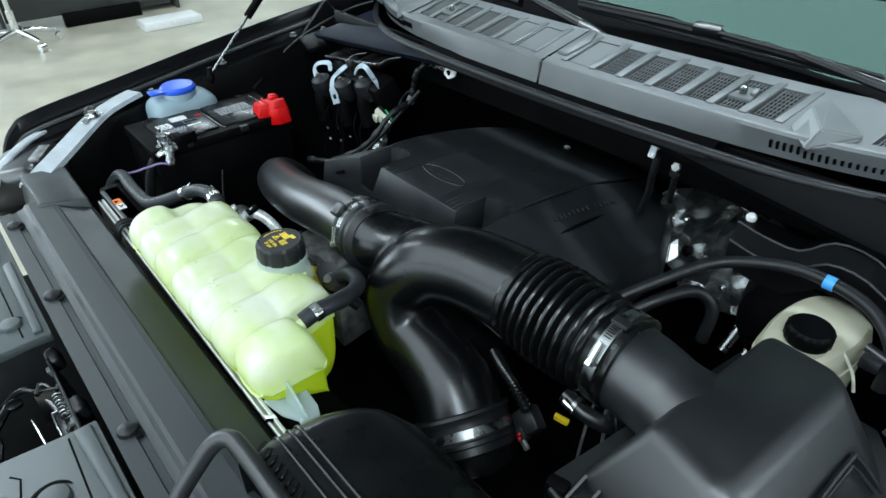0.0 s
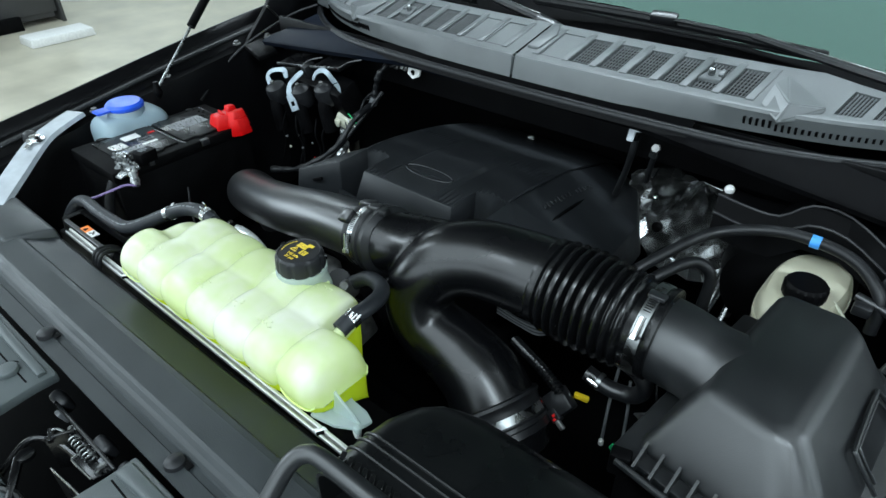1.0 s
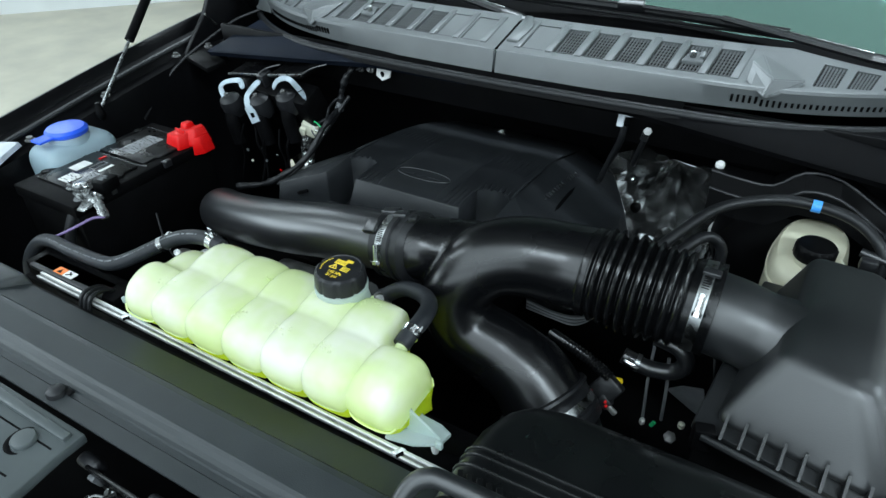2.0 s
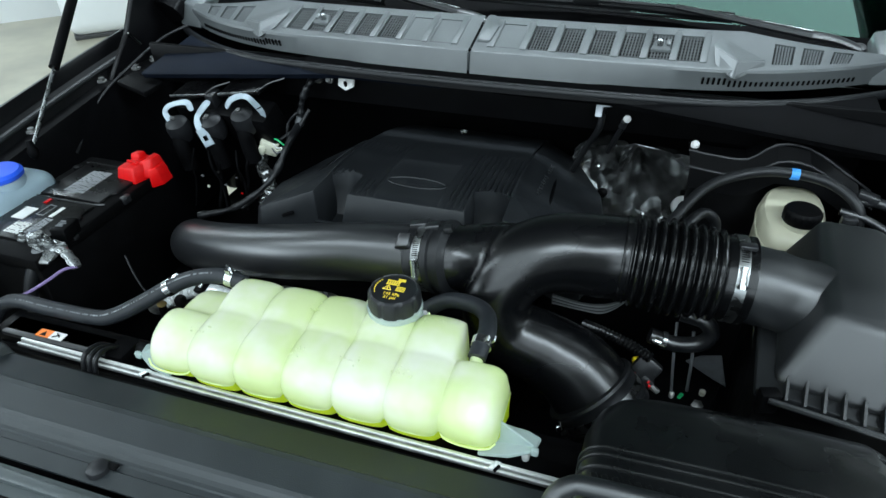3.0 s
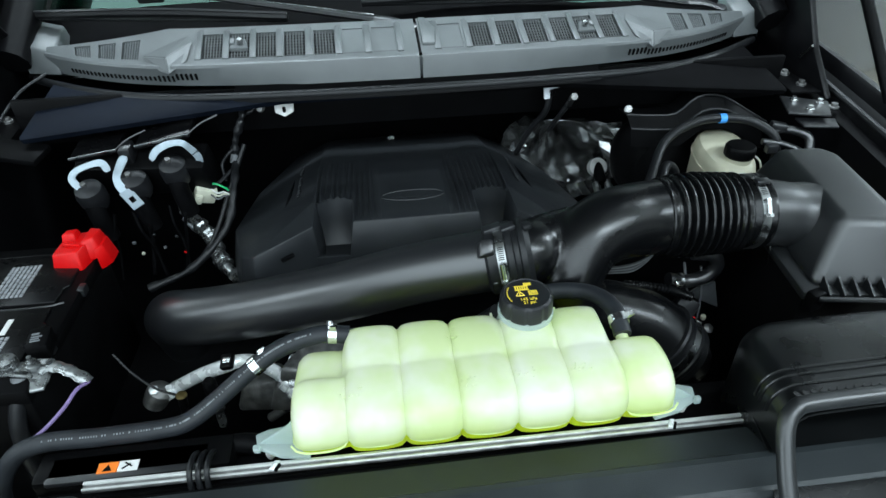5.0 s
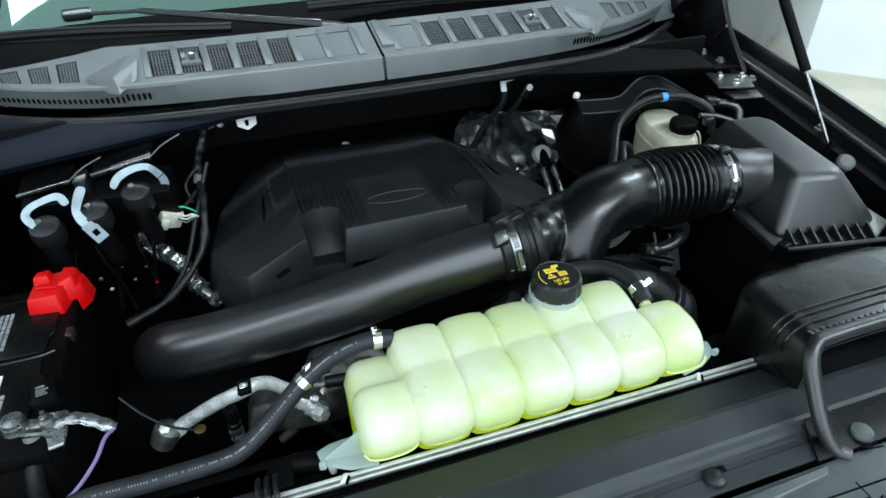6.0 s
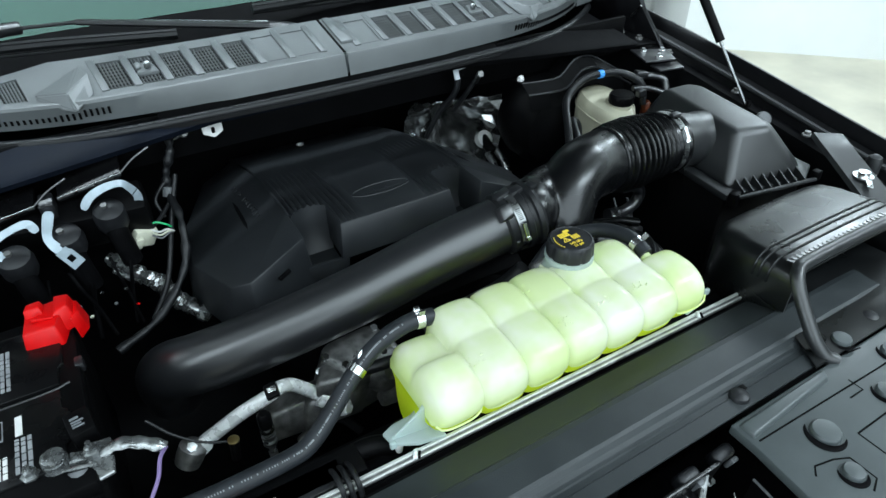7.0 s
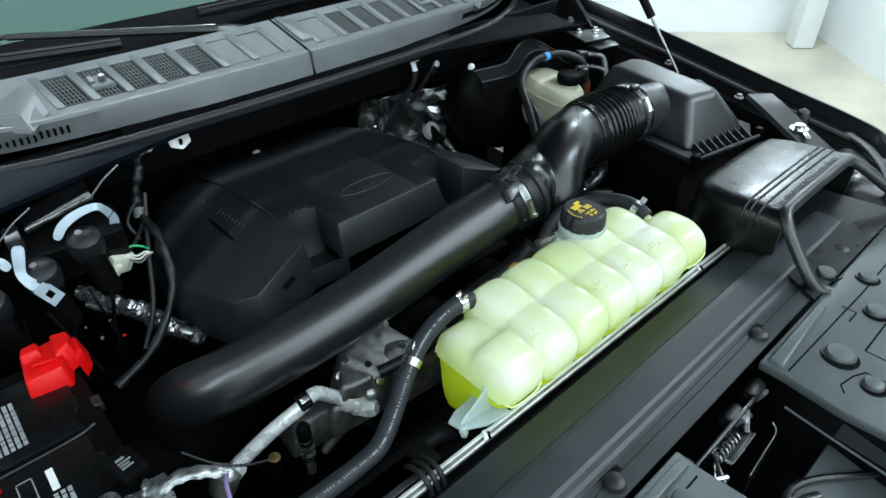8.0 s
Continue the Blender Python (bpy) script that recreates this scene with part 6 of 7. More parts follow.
def fuse_bracket():
    t = thing("relay_box", (-0.46, 0.47, 0.95), "black relay box with pale zinc hook brackets", "relay box")
    part("tray", rbox((-0.505, 0.520, 1.075), (0.23, 0.06, 0.08), 0.008, (25, 0, -6)), BLACK, t)
    for a, b in (((-0.617, 0.484, 1.125), (-0.540, 0.496, 1.131)), ((-0.508, 0.494, 1.136), (-0.414, 0.498, 1.150))):
        a, b = Vector(a), Vector(b)
        back = Vector((0.004, 0.055, 0.010))
        lid = part("lid", hull([a - Vector((0, 0, 0.010)), b - Vector((0, 0, 0.010)), b + back - Vector((0, 0, 0.010)), a + back - Vector((0, 0, 0.010))], [a, b, b + back, a + back], 0.003), PANEL, t, "smooth black relay lid")
        part("lid_edge", hull([a + Vector((0, -0.003, -0.004)), b + Vector((0, -0.003, -0.004)), b + Vector((0, 0, -0.004)), a + Vector((0, 0, -0.004))], [a + Vector((0, -0.003, 0.001)), b + Vector((0, -0.003, 0.001)), b + Vector((0, -0.0005, 0.001)), a + Vector((0, -0.0005, 0.001))], 0.0006), CLAMP, lid, "pale strip along the lid edge")
        part("lid_tail", sweep([b + Vector((0, -0.001, 0)), b + Vector((0.022, 0.006, 0.014)), b + Vector((0.050, 0.02, 0.022))], 0.0016, 6), SATIN, lid)
    part("hinge_gap", rbox((-0.524, 0.500, 1.122), (0.020, 0.03, 0.03), 0.003, (15, 0, -6)), SATIN, t)
    for x, y, z in ((-0.585, 0.435, 1.075), (-0.515, 0.452, 1.080), (-0.448, 0.466, 1.095)):
        r = part("relay", lathe([(0.020, -0.03), (0.024, -0.02), (0.025, 0.0), (0.022, 0.012), (0.012, 0.018), (0.004, 0.019)], (x, y + 0.012, z), (0, -0.35, 1), 20), BLACKCAP, t, "round black relay cap")
        part("relay_bolt", lathe([(0.005, 0), (0.005, 0.005), (0.001, 0.005)], (x - 0.004, y + 0.006, z + 0.018), (0, -0.35, 1), 6), CAST, r)
        part("relay_boot", sweep([(x, y + 0.008, z - 0.02), (x + 0.003, y + 0.004, z - 0.04), (x + 0.008, y + 0.008, z - 0.09)], 0.016, 12), DEEP, r)

    def strip(pts, w=0.0080):
        """A flat bracket bent in soft curves, its ends rounded off."""
        path = curve_points([Vector(p) for p in pts], 6)
        view = Vector((0.0, -0.75, 0.66))
        own = bmesh.new()
        sides = []
        n = len(path) - 1
        for i, p in enumerate(path):
            sd = (path[min(i + 1, n)] - path[max(i - 1, 0)]).normalized().cross(view).normalized()
            wide = w * (0.55 if i in (0, n) else 0.9 if i in (1, n - 1) else 1.0) * (1 + 0.10 * math.sin(9 * i / n))
            sides.append((p - sd * wide, p + sd * wide))
        for (a, b), (c, e) in zip(sides, sides[1:]):
            hull([a, b, e, c], [q - view * 0.002 for q in (a, b, e, c)], 0, bm=own)
        bmesh.ops.remove_doubles(own, verts=own.verts, dist=0.0004)
        return own

    part("hook_bracket", strip([(-0.592, 0.437, 1.086), (-0.603, 0.441, 1.106), (-0.594, 0.446, 1.119), (-0.568, 0.451, 1.127), (-0.552, 0.452, 1.127), (-0.545, 0.449, 1.113)], 0.0056), ZINC, t, "pale zinc hook bracket")
    hook = part("hook_bracket", strip([(-0.524, 0.481, 1.124), (-0.530, 0.466, 1.114), (-0.536, 0.450, 1.100), (-0.532, 0.442, 1.088), (-0.524, 0.438, 1.076)], 0.0068), ZINC, t, "pale zinc hook bracket")
    o, ux, view = Vector((-0.517, 0.4365, 1.063)), Vector((0.42, -0.05, -0.90)).normalized(), Vector((0.0, -0.75, 0.66))
    uy = ux.cross(view).normalized()
    for x0, y0, x1, y1 in ((-0.019, -0.0105, -0.005, 0.0105), (0.006, -0.0105, 0.017, 0.0105), (-0.005, -0.0105, 0.006, -0.0045), (-0.005, 0.0045, 0.006, 0.0105)):
        c = [o + ux * a + uy * b for a, b in ((x0, y0), (x1, y0), (x1, y1), (x0, y1))]
        part("hook_plate", hull(c, [v - view * 0.002 for v in c], 0), ZINC, hook)
    part("hook_bracket", strip([(-0.480, 0.472, 1.117), (-0.466, 0.472, 1.134), (-0.444, 0.468, 1.146), (-0.421, 0.463, 1.150), (-0.410, 0.467, 1.138), (-0.402, 0.476, 1.116), (-0.404, 0.482, 1.096)], 0.0058), ZINC, t, "pale zinc hook bracket")
    w = thing("cab_loom", (-0.36, 0.5, 0.95), "black wiring loom with a cream connector beside the relays", "wiring loom")
    part("loom", sweep([(-0.325, 0.575, 1.165), (-0.332, 0.54, 1.147), (-0.348, 0.538, 1.11), (-0.354, 0.53, 1.076), (-0.352, 0.47, 1.055), (-0.37, 0.42, 1.0), (-0.43, 0.37, 0.955), (-0.50, 0.34, 0.94)], lambda f: 0.0064 + 0.0011 * math.sin(40 * f) + 0.0009 * math.sin(97 * f), 10, 14), RUBBER, w)
    part("loom", sweep([(-0.335, 0.545, 1.10), (-0.365, 0.50, 1.04), (-0.40, 0.44, 0.97), (-0.44, 0.40, 0.93)], 0.0045, 10), RUBBER, w)
    part("loom_branch", sweep([(-0.328, 0.560, 1.155), (-0.312, 0.560, 1.158), (-0.300, 0.566, 1.168)], 0.0028, 8), RUBBER, w)
    part("loom_branch", sweep([(-0.350, 0.535, 1.10), (-0.366, 0.530, 1.088), (-0.378, 0.524, 1.070), (-0.372, 0.505, 1.048)], 0.0030, 8), RUBBER, w)
    part("loom_branch", sweep([(-0.353, 0.520, 1.070), (-0.380, 0.500, 1.052), (-0.398, 0.496, 1.040)], 0.0034, 8), RUBBER, w)
    part("tape_wrap", sweep([(-0.352, 0.537, 1.085), (-0.356, 0.532, 1.070)], 0.0095, 10, 0), GUIDE, w, "grey tape wrap")
    part("connector", rbox((-0.414, 0.500, 1.030), (0.038, 0.026, 0.034), 0.004, (20, 20, 20)), CREAM, w, "cream plastic connector")
    part("connector_lock", rbox((-0.424, 0.484, 1.026), (0.014, 0.010, 0.022), 0.003, (20, 20, 20)), CREAM, w)
    part("green_wire", sweep([(-0.403, 0.494, 1.047), (-0.390, 0.490, 1.052), (-0.377, 0.488, 1.046), (-0.368, 0.490, 1.036)], 0.0018, 6), GREEN, w)
    for k in range(3):
        part("pale_wire", sweep([(-0.400, 0.492 - k * 0.003, 1.040 - k * 0.004), (-0.388, 0.487 - k * 0.004, 1.034 - k * 0.004), (-0.376, 0.484 - k * 0.002, 1.037 - k * 0.003), (-0.366, 0.484, 1.030)], 0.0016, 6), (WLABEL, CREAM, GUIDE)[k], w)
    q = thing("relay_wiring", (-0.50, 0.44, 0.90), "thin dark wires with small clips below the relay box", "wiring")
    rnd = random.Random(8)
    for k in range(5):
        x, y = -0.560 + 0.030 * k, 0.446 + 0.005 * k
        d = rnd.uniform(-0.02, 0.02)
        part("wire", sweep([(x, y, 1.03), (x + d * 0.5, y - 0.012, 0.995), (x + d, y - 0.006, 0.955), (x + d * 1.6, y - 0.02, 0.90)], 0.0022 + 0.0008 * (k % 3), 8), DEEP, q)
    for k, (x, y, z, m) in enumerate(((-0.532, 0.418, 0.985, GUIDE), (-0.522, 0.416, 0.962, CREAM), (-0.497, 0.424, 0.995, CLAMP), (-0.484, 0.422, 0.968, GUIDE), (-0.464, 0.436, 0.980, CLAMP), (-0.455, 0.430, 0.948, RED))):
        part("clip", rbox((x, y, z), (0.006 - 0.0006 * k, 0.004, 0.005), 0.001, (20, 30 * k, 15 * k)), m, q)
    r = thing("refrigerant_line", (-0.42, 0.48, 0.85), "bright metal line with nuts behind the battery", "metal line")
    part("line", sweep([(-0.477, 0.549, 0.976), (-0.452, 0.521, 0.961), (-0.432, 0.497, 0.951), (-0.411, 0.468, 0.942), (-0.399, 0.430, 0.936), (-0.379, 0.397, 0.928), (-0.358, 0.384, 0.91)], 0.0100, 12), TINNED, r)
    part("line", sweep([(-0.474, 0.532, 0.958), (-0.455, 0.512, 0.948), (-0.440, 0.498, 0.943)], 0.0070, 10), TINNED, r)
    for p, q in (((-0.468, 0.539, 0.971), (0.6, -0.6, -0.35)), ((-0.441, 0.508, 0.955), (0.6, -0.65, -0.3)), ((-0.426, 0.489, 0.949), (0.6, -0.7, -0.2)), ((-0.366, 0.388, 0.918), (0.75, -0.45, -0.45))):
        part("nut", lathe([(0.011, -0.009), (0.0135, -0.007), (0.0150, 0.004), (0.011, 0.009)], p, q, 6), TINNED, r)
    path = curve_points([(-0.418, 0.480, 0.946), (-0.409, 0.462, 0.943), (-0.399, 0.430, 0.938), (-0.380, 0.399, 0.930)], 12)
    rnd = random.Random(3)
    rings = []
    for p, sd, u in frames_along(path):
        rr = 0.0145 + rnd.uniform(-0.002, 0.002)
        rings.append([p + (sd * math.cos(2 * math.pi * k / 14) + u * math.sin(2 * math.pi * k / 14)) * (rr + rnd.uniform(-0.0016, 0.0016)) for k in range(14)])
    bm = bmesh.new()
    ring_loft(bm, rings)
    part("foil_sleeve", bm, FOIL, r, "crinkled bright foil sleeve", angle=5)



fuse_bracket()


def brake_reservoir():
    t = thing("brake_reservoir", (0.55, 0.44, 0.95), "milky brake fluid reservoir with a black screw cap", "brake reservoir")
    def ring(scale, z):
        out = []
        for k in range(36):
            a = 2 * math.pi * k / 36
            ca, sa = math.cos(a), math.sin(a)
            x = 0.0505 * math.copysign(abs(ca) ** 0.72, ca) * scale
            y = 0.0830 * math.copysign(abs(sa) ** 0.78, sa) * scale
            out.append(Vector((0.5645 + x * (1 - 0.9 * max(0, -y)) + 0.10 * y, 0.447 + y, z + 0.085 * y)))
        return out

    bm = bmesh.new()
    ring_loft(bm, [ring(0.90, 0.960), ring(0.97, 0.972), ring(0.985, 1.000), ring(0.985, 1.040)])
    part("bottle", bm, MILK, t)
    bm = bmesh.new()
    ring_loft(bm, [ring(0.985, 1.044), ring(0.975, 1.054), ring(0.93, 1.064), ring(0.84, 1.071), ring(0.60, 1.0745)])
    part("upper_body", bm, MILK, t)
    bm = bmesh.new()
    ring_loft(bm, [ring(0.99, 1.0395), ring(1.025, 1.0405), ring(1.025, 1.0435), ring(0.99, 1.0445)])
    part("weld_seam", bm, MILK, t)
    part("neck", lathe([(0.024, 1.06), (0.024, 1.078), (0.021, 1.080)], (0.566, 0.408, 0), n=28), MILK, t)
    part("cap", lathe([(0.0250, 1.076), (0.0265, 1.079), (0.0265, 1.094), (0.0235, 1.098), (0.001, 1.0985)], (0.566, 0.408, 0), n=72, wave=lambda a, j: 1 + (0.025 if math.cos(18 * a) > 0.3 and 0 < j < 3 else 0)), BLACK, t, "black ribbed screw cap")
    part("level_wire", sweep([(0.60, 0.43, 1.07), (0.62, 0.42, 1.055), (0.63, 0.42, 1.03)], 0.002, 6), CREAM, t)
    s = thing("brake_servo", (0.50, 0.50, 0.9), "round black brake servo on the firewall", "brake servo")
    part("shell", lathe([(0.05, -0.09), (0.085, -0.07), (0.10, -0.02), (0.10, 0.02), (0.085, 0.06)], (0.52, 0.62, 0.965), (0, 1, 0), 40), BLACK, s)
    part("green_tab", rbox((0.478, 0.553, 0.987), (0.016, 0.004, 0.012), 0.001), GREEN, s)


brake_reservoir()


def brake_bracket():
    t = thing("module_bracket", (0.5, 0.53, 1.05), "black stamped bracket above the brake reservoir", "bracket")
    ridge = [(0.40, 0.545, 1.108), (0.445, 0.530, 1.110), (0.493, 0.530, 1.111), (0.530, 0.530, 1.142), (0.579, 0.530, 1.141), (0.640, 0.525, 1.108), (0.682, 0.520, 1.084)]
    lower = [(x + 0.004, y - 0.022, z - 0.020) for x, y, z in ridge]
    foot = [(x + 0.006, y - 0.030, z - 0.055) for x, y, z in ridge]
    back = [(x, y + 0.045, z - 0.004) for x, y, z in ridge]
    rows = []
    for k in range(len(ridge) - 1):
        for f in (0.0, 0.5):
            rows.append([Vector(line[k]).lerp(Vector(line[k + 1]), f) for line in (back, ridge, lower, foot)])
    part("plate", sheet(rows, 0.003), BLACK, t, angle=15)
    part("edge_rib", sweep(ridge, 0.0024, 6, 3), BLACKCAP, t)
    part("edge_rib", sweep(lower, 0.0024, 6, 3), BLACKCAP, t)
    part("white_knob", lathe([(0.006, -0.006), (0.0075, 0.0), (0.0075, 0.004), (0.0055, 0.007), (0.001, 0.0075)], (0.409, 0.563, 1.110), (0, -0.5, 1), 16), WLABEL, t, "round white plastic knob")
    v = thing("vacuum_hose", (0.5, 0.45, 1.0), "thick black vacuum hose with a blue tape band", "hose")
    pts = [(0.34, 0.30, 1.04), (0.38, 0.36, 1.075), (0.43, 0.43, 1.105), (0.50, 0.465, 1.121), (0.56, 0.468, 1.124), (0.61, 0.455, 1.118), (0.645, 0.43, 1.095), (0.65, 0.42, 1.05)]
    part("tube", sweep(pts, 0.0080, 14), RUBBER, v)
    part("tape_band", lathe([(0.0082, -0.006), (0.0090, -0.006), (0.0090, 0.006), (0.0082, 0.006)], (0.553, 0.468, 1.1235), (1, 0.0, 0.0), 20), LBLUE, v, "light blue tape band")
    w = thing("vacuum_hose", (0.42, 0.38, 1.0), "short black hose looping beside the brake servo", "hose")
    part("tube", sweep([(0.36, 0.30, 1.02), (0.395, 0.35, 1.06), (0.425, 0.40, 1.07), (0.45, 0.41, 1.05), (0.452, 0.40, 1.0)], 0.0085, 14), RUBBER, w)


brake_bracket()


def heat_shield():
    t = thing("heat_shield", (0.31, 0.74, 0.80), "crumpled silver foil heat shield behind the engine", "heat shield")
    rnd = random.Random(12)
    # folds fan out from the clip that gathers the foil at its upper edge
    apex = Vector((0.315, 0.775, 1.000))
    rays = 26
    angles = [radians(168) + radians(196) * k / (rays - 1) for k in range(rays)]
    rows = []
    for k, a in enumerate(angles):
        f = k / (rays - 1)
        reach = float(np.interp(f, (0, 0.18, 0.45, 0.75, 0.9, 1.0), (0.115, 0.13, 0.185, 0.21, 0.17, 0.145)))
        fold = (1 if k % 2 else -1) * rnd.uniform(0.3, 1.0)
        row = []
        for j in range(9):
            u = j / 8
            p = apex + Vector((math.cos(a), 0, math.sin(a))) * (reach * u)
            depth = 0.020 * fold * math.sin(math.pi * min(1.0, u * 0.9)) + rnd.uniform(-0.011, 0.011) * (u > 0.15)
            row.append(p + Vector((rnd.uniform(-0.007, 0.007) * (u > 0), -0.06 * u * u - depth, rnd.uniform(-0.007, 0.007) * (u > 0))))
        rows.append(row)
    part("foil", sheet(rows, 0.001), FOIL, t, angle=8)
    part("grommet", lathe([(0.011, -0.004), (0.011, 0.003), (0.004, 0.006)], (0.262, 0.715, 0.905), (-0.2, -0.9, 0.3), 14), BLACK, t)
    # small bright steel knobs paint glints on the foil's folds
    for x, y, z in ((0.352, 0.700, 0.875), (0.245, 0.72, 0.965)):
        part("fold_glint", lathe([(0.002, -0.004), (0.007, 0.0), (0.006, 0.005), (0.002, 0.008)], (x, y, z), (0.1, -0.8, 0.5), 8), STEEL, t)


heat_shield()


# ---- pipes and small parts in front of the engine ----
def aircon_pipe():
    t = thing("aircon_pipe", (-0.33, 0.12, 0.85), "bright aluminium air conditioning pipe with crimped ends", "pipe")
    part("tube", sweep([(-0.425, 0.142, 0.900), (-0.412, 0.140, 0.908), (-0.372, 0.130, 0.936), (-0.335, 0.120, 0.957), (-0.318, 0.126, 0.958), (-0.300, 0.137, 0.944), (-0.283, 0.144, 0.921), (-0.262, 0.141, 0.898)], 0.0100, 14), ALU, t)
    part("ferrule", lathe([(0.013, -0.020), (0.0165, -0.018), (0.016, -0.008), (0.014, -0.007), (0.014, -0.001), (0.016, 0.0), (0.016, 0.006), (0.014, 0.007), (0.014, 0.013), (0.011, 0.015)], (-0.247, 0.128, 0.885), (0.030, -0.027, -0.026), 18), ALU, t)
    part("end_block", lathe([(0.008, -0.020), (0.017, -0.018), (0.019, -0.004), (0.019, 0.010), (0.014, 0.016), (0.006, 0.018)], (-0.449, 0.136, 0.895), (0.5, 0.1, 0.8), 20), CAST, t)
    part("block_nut", lathe([(0.010, -0.012), (0.0125, -0.010), (0.0125, 0.004), (0.010, 0.008)], (-0.430, 0.138, 0.898), (0.8, 0.05, 0.5), 6), ALU, t)
    part("block_bolt", lathe([(0.007, 0), (0.007, 0.006), (0.004, 0.007), (0.001, 0.007)], (-0.446, 0.124, 0.917), (0.2, -0.5, 0.8), 6), ALU, t)
    part("saddle", rbox((-0.329, 0.116, 0.969), (0.018, 0.022, 0.010), 0.002, (20, -15, -10)), BLACK, t)
    part("saddle_tag", rbox((-0.329, 0.114, 0.9745), (0.012, 0.008, 0.002), 0.0005, (20, -15, -10)), STEEL, t)
    part("hex_nut", lathe([(0.008, -0.011), (0.0125, -0.010), (0.0125, 0.006), (0.009, 0.010)], (-0.235, 0.108, 0.884), (0.35, -0.5, 0.2), 6), ALU, t, "bright hexagon nut")
    v = thing("service_valve", (-0.351, 0.087, 0.87), "small black-capped service valve", "valve")
    part("stem", lathe([(0.006, 0.87), (0.006, 0.925), (0.009, 0.927), (0.009, 0.942), (0.007, 0.944)], (-0.351, 0.087, 0), n=14), TINNED, v)
    for z in (0.905, 0.918, 0.931):
        part("ring", lathe([(0.0055, z), (0.0098, z + 0.001), (0.0098, z + 0.006), (0.0055, z + 0.007)], (-0.351, 0.087, 0), n=14), CLAMP if z < 0.92 else BLACK, v)
    part("cap", lathe([(0.0095, 0.942), (0.0095, 0.962), (0.006, 0.967), (0.001, 0.967)], (-0.351, 0.087, 0), n=14), BLACK, v)
    c = thing("sensor_cable", (-0.40, 0.09, 0.85), "thin black corrugated sensor cable with a brass-ringed plug", "cable")
    pts = curve_points([(-0.484, 0.131, 0.991), (-0.46, 0.115, 0.965), (-0.43, 0.100, 0.946), (-0.397, 0.089, 0.938)], 12)
    bm = bmesh.new()
    rings = []
    for i, (p, sd, u) in enumerate(frames_along(pts)):
        r = 0.0022 if i % 2 else 0.0016
        rings.append([p + sd * r * math.cos(2 * math.pi * k / 8) + u * r * math.sin(2 * math.pi * k / 8) for k in range(8)])
    ring_loft(bm, rings)
    part("conduit", bm, RUBBER, c)
    part("plug", lathe([(0.006, -0.03), (0.0065, 0.0), (0.005, 0.008)], (-0.395, 0.089, 0.932), (0.1, 0, 1), 12), BLACK, c)
    part("plug_ring", lathe([(0.0062, 0), (0.0078, 0.001), (0.0078, 0.003), (0.0062, 0.004)], (-0.395, 0.089, 0.937), (0.1, 0, 1), 14), BRASS, c)
    p = thing("coolant_pump", (-0.17, 0.18, 0.80), "cast grey pump housing below the intake pipe", "pump")
    part("housing", rbox((-0.185, 0.165, 0.885), (0.12, 0.09, 0.10), 0.02, (10, 15, 20), seg=3), CAST, p)
    part("snout", lathe([(0.034, -0.02), (0.036, 0.0), (0.03, 0.012), (0.018, 0.02), (0.012, 0.03)], (-0.16, 0.125, 0.91), (0.1, -0.8, 0.5), 20), CAST, p)
    part("flange", hull([(-0.27, 0.13, 0.90), (-0.22, 0.11, 0.90), (-0.20, 0.15, 0.90), (-0.25, 0.17, 0.90)], [(-0.265, 0.135, 0.925), (-0.22, 0.115, 0.935), (-0.205, 0.15, 0.935), (-0.245, 0.165, 0.93)], 0.006), CAST, p)
    for dx, dy in ((0.03, -0.035), (-0.03, -0.03), (0.04, 0.02), (-0.05, 0.0)):
        part("bolt", lathe([(0.006, 0), (0.006, 0.006), (0.001, 0.006)], (-0.185 + dx, 0.165 + dy, 0.937), (0, -0.3, 1), 6), STEEL, p)
    h = thing("rubber_hose", (-0.30, 0.06, 0.85), "pale tipped thin black hose in front of the engine", "hose")
    part("tube", sweep([(-0.300, 0.150, 0.800), (-0.273, 0.147, 0.822), (-0.24, 0.135, 0.835), (-0.21, 0.12, 0.80)], 0.007, 10), RUBBER, h)
    part("tip", sweep([(-0.300, 0.150, 0.800), (-0.273, 0.147, 0.823)], 0.008, 10, 0), CAST, h)


aircon_pipe()


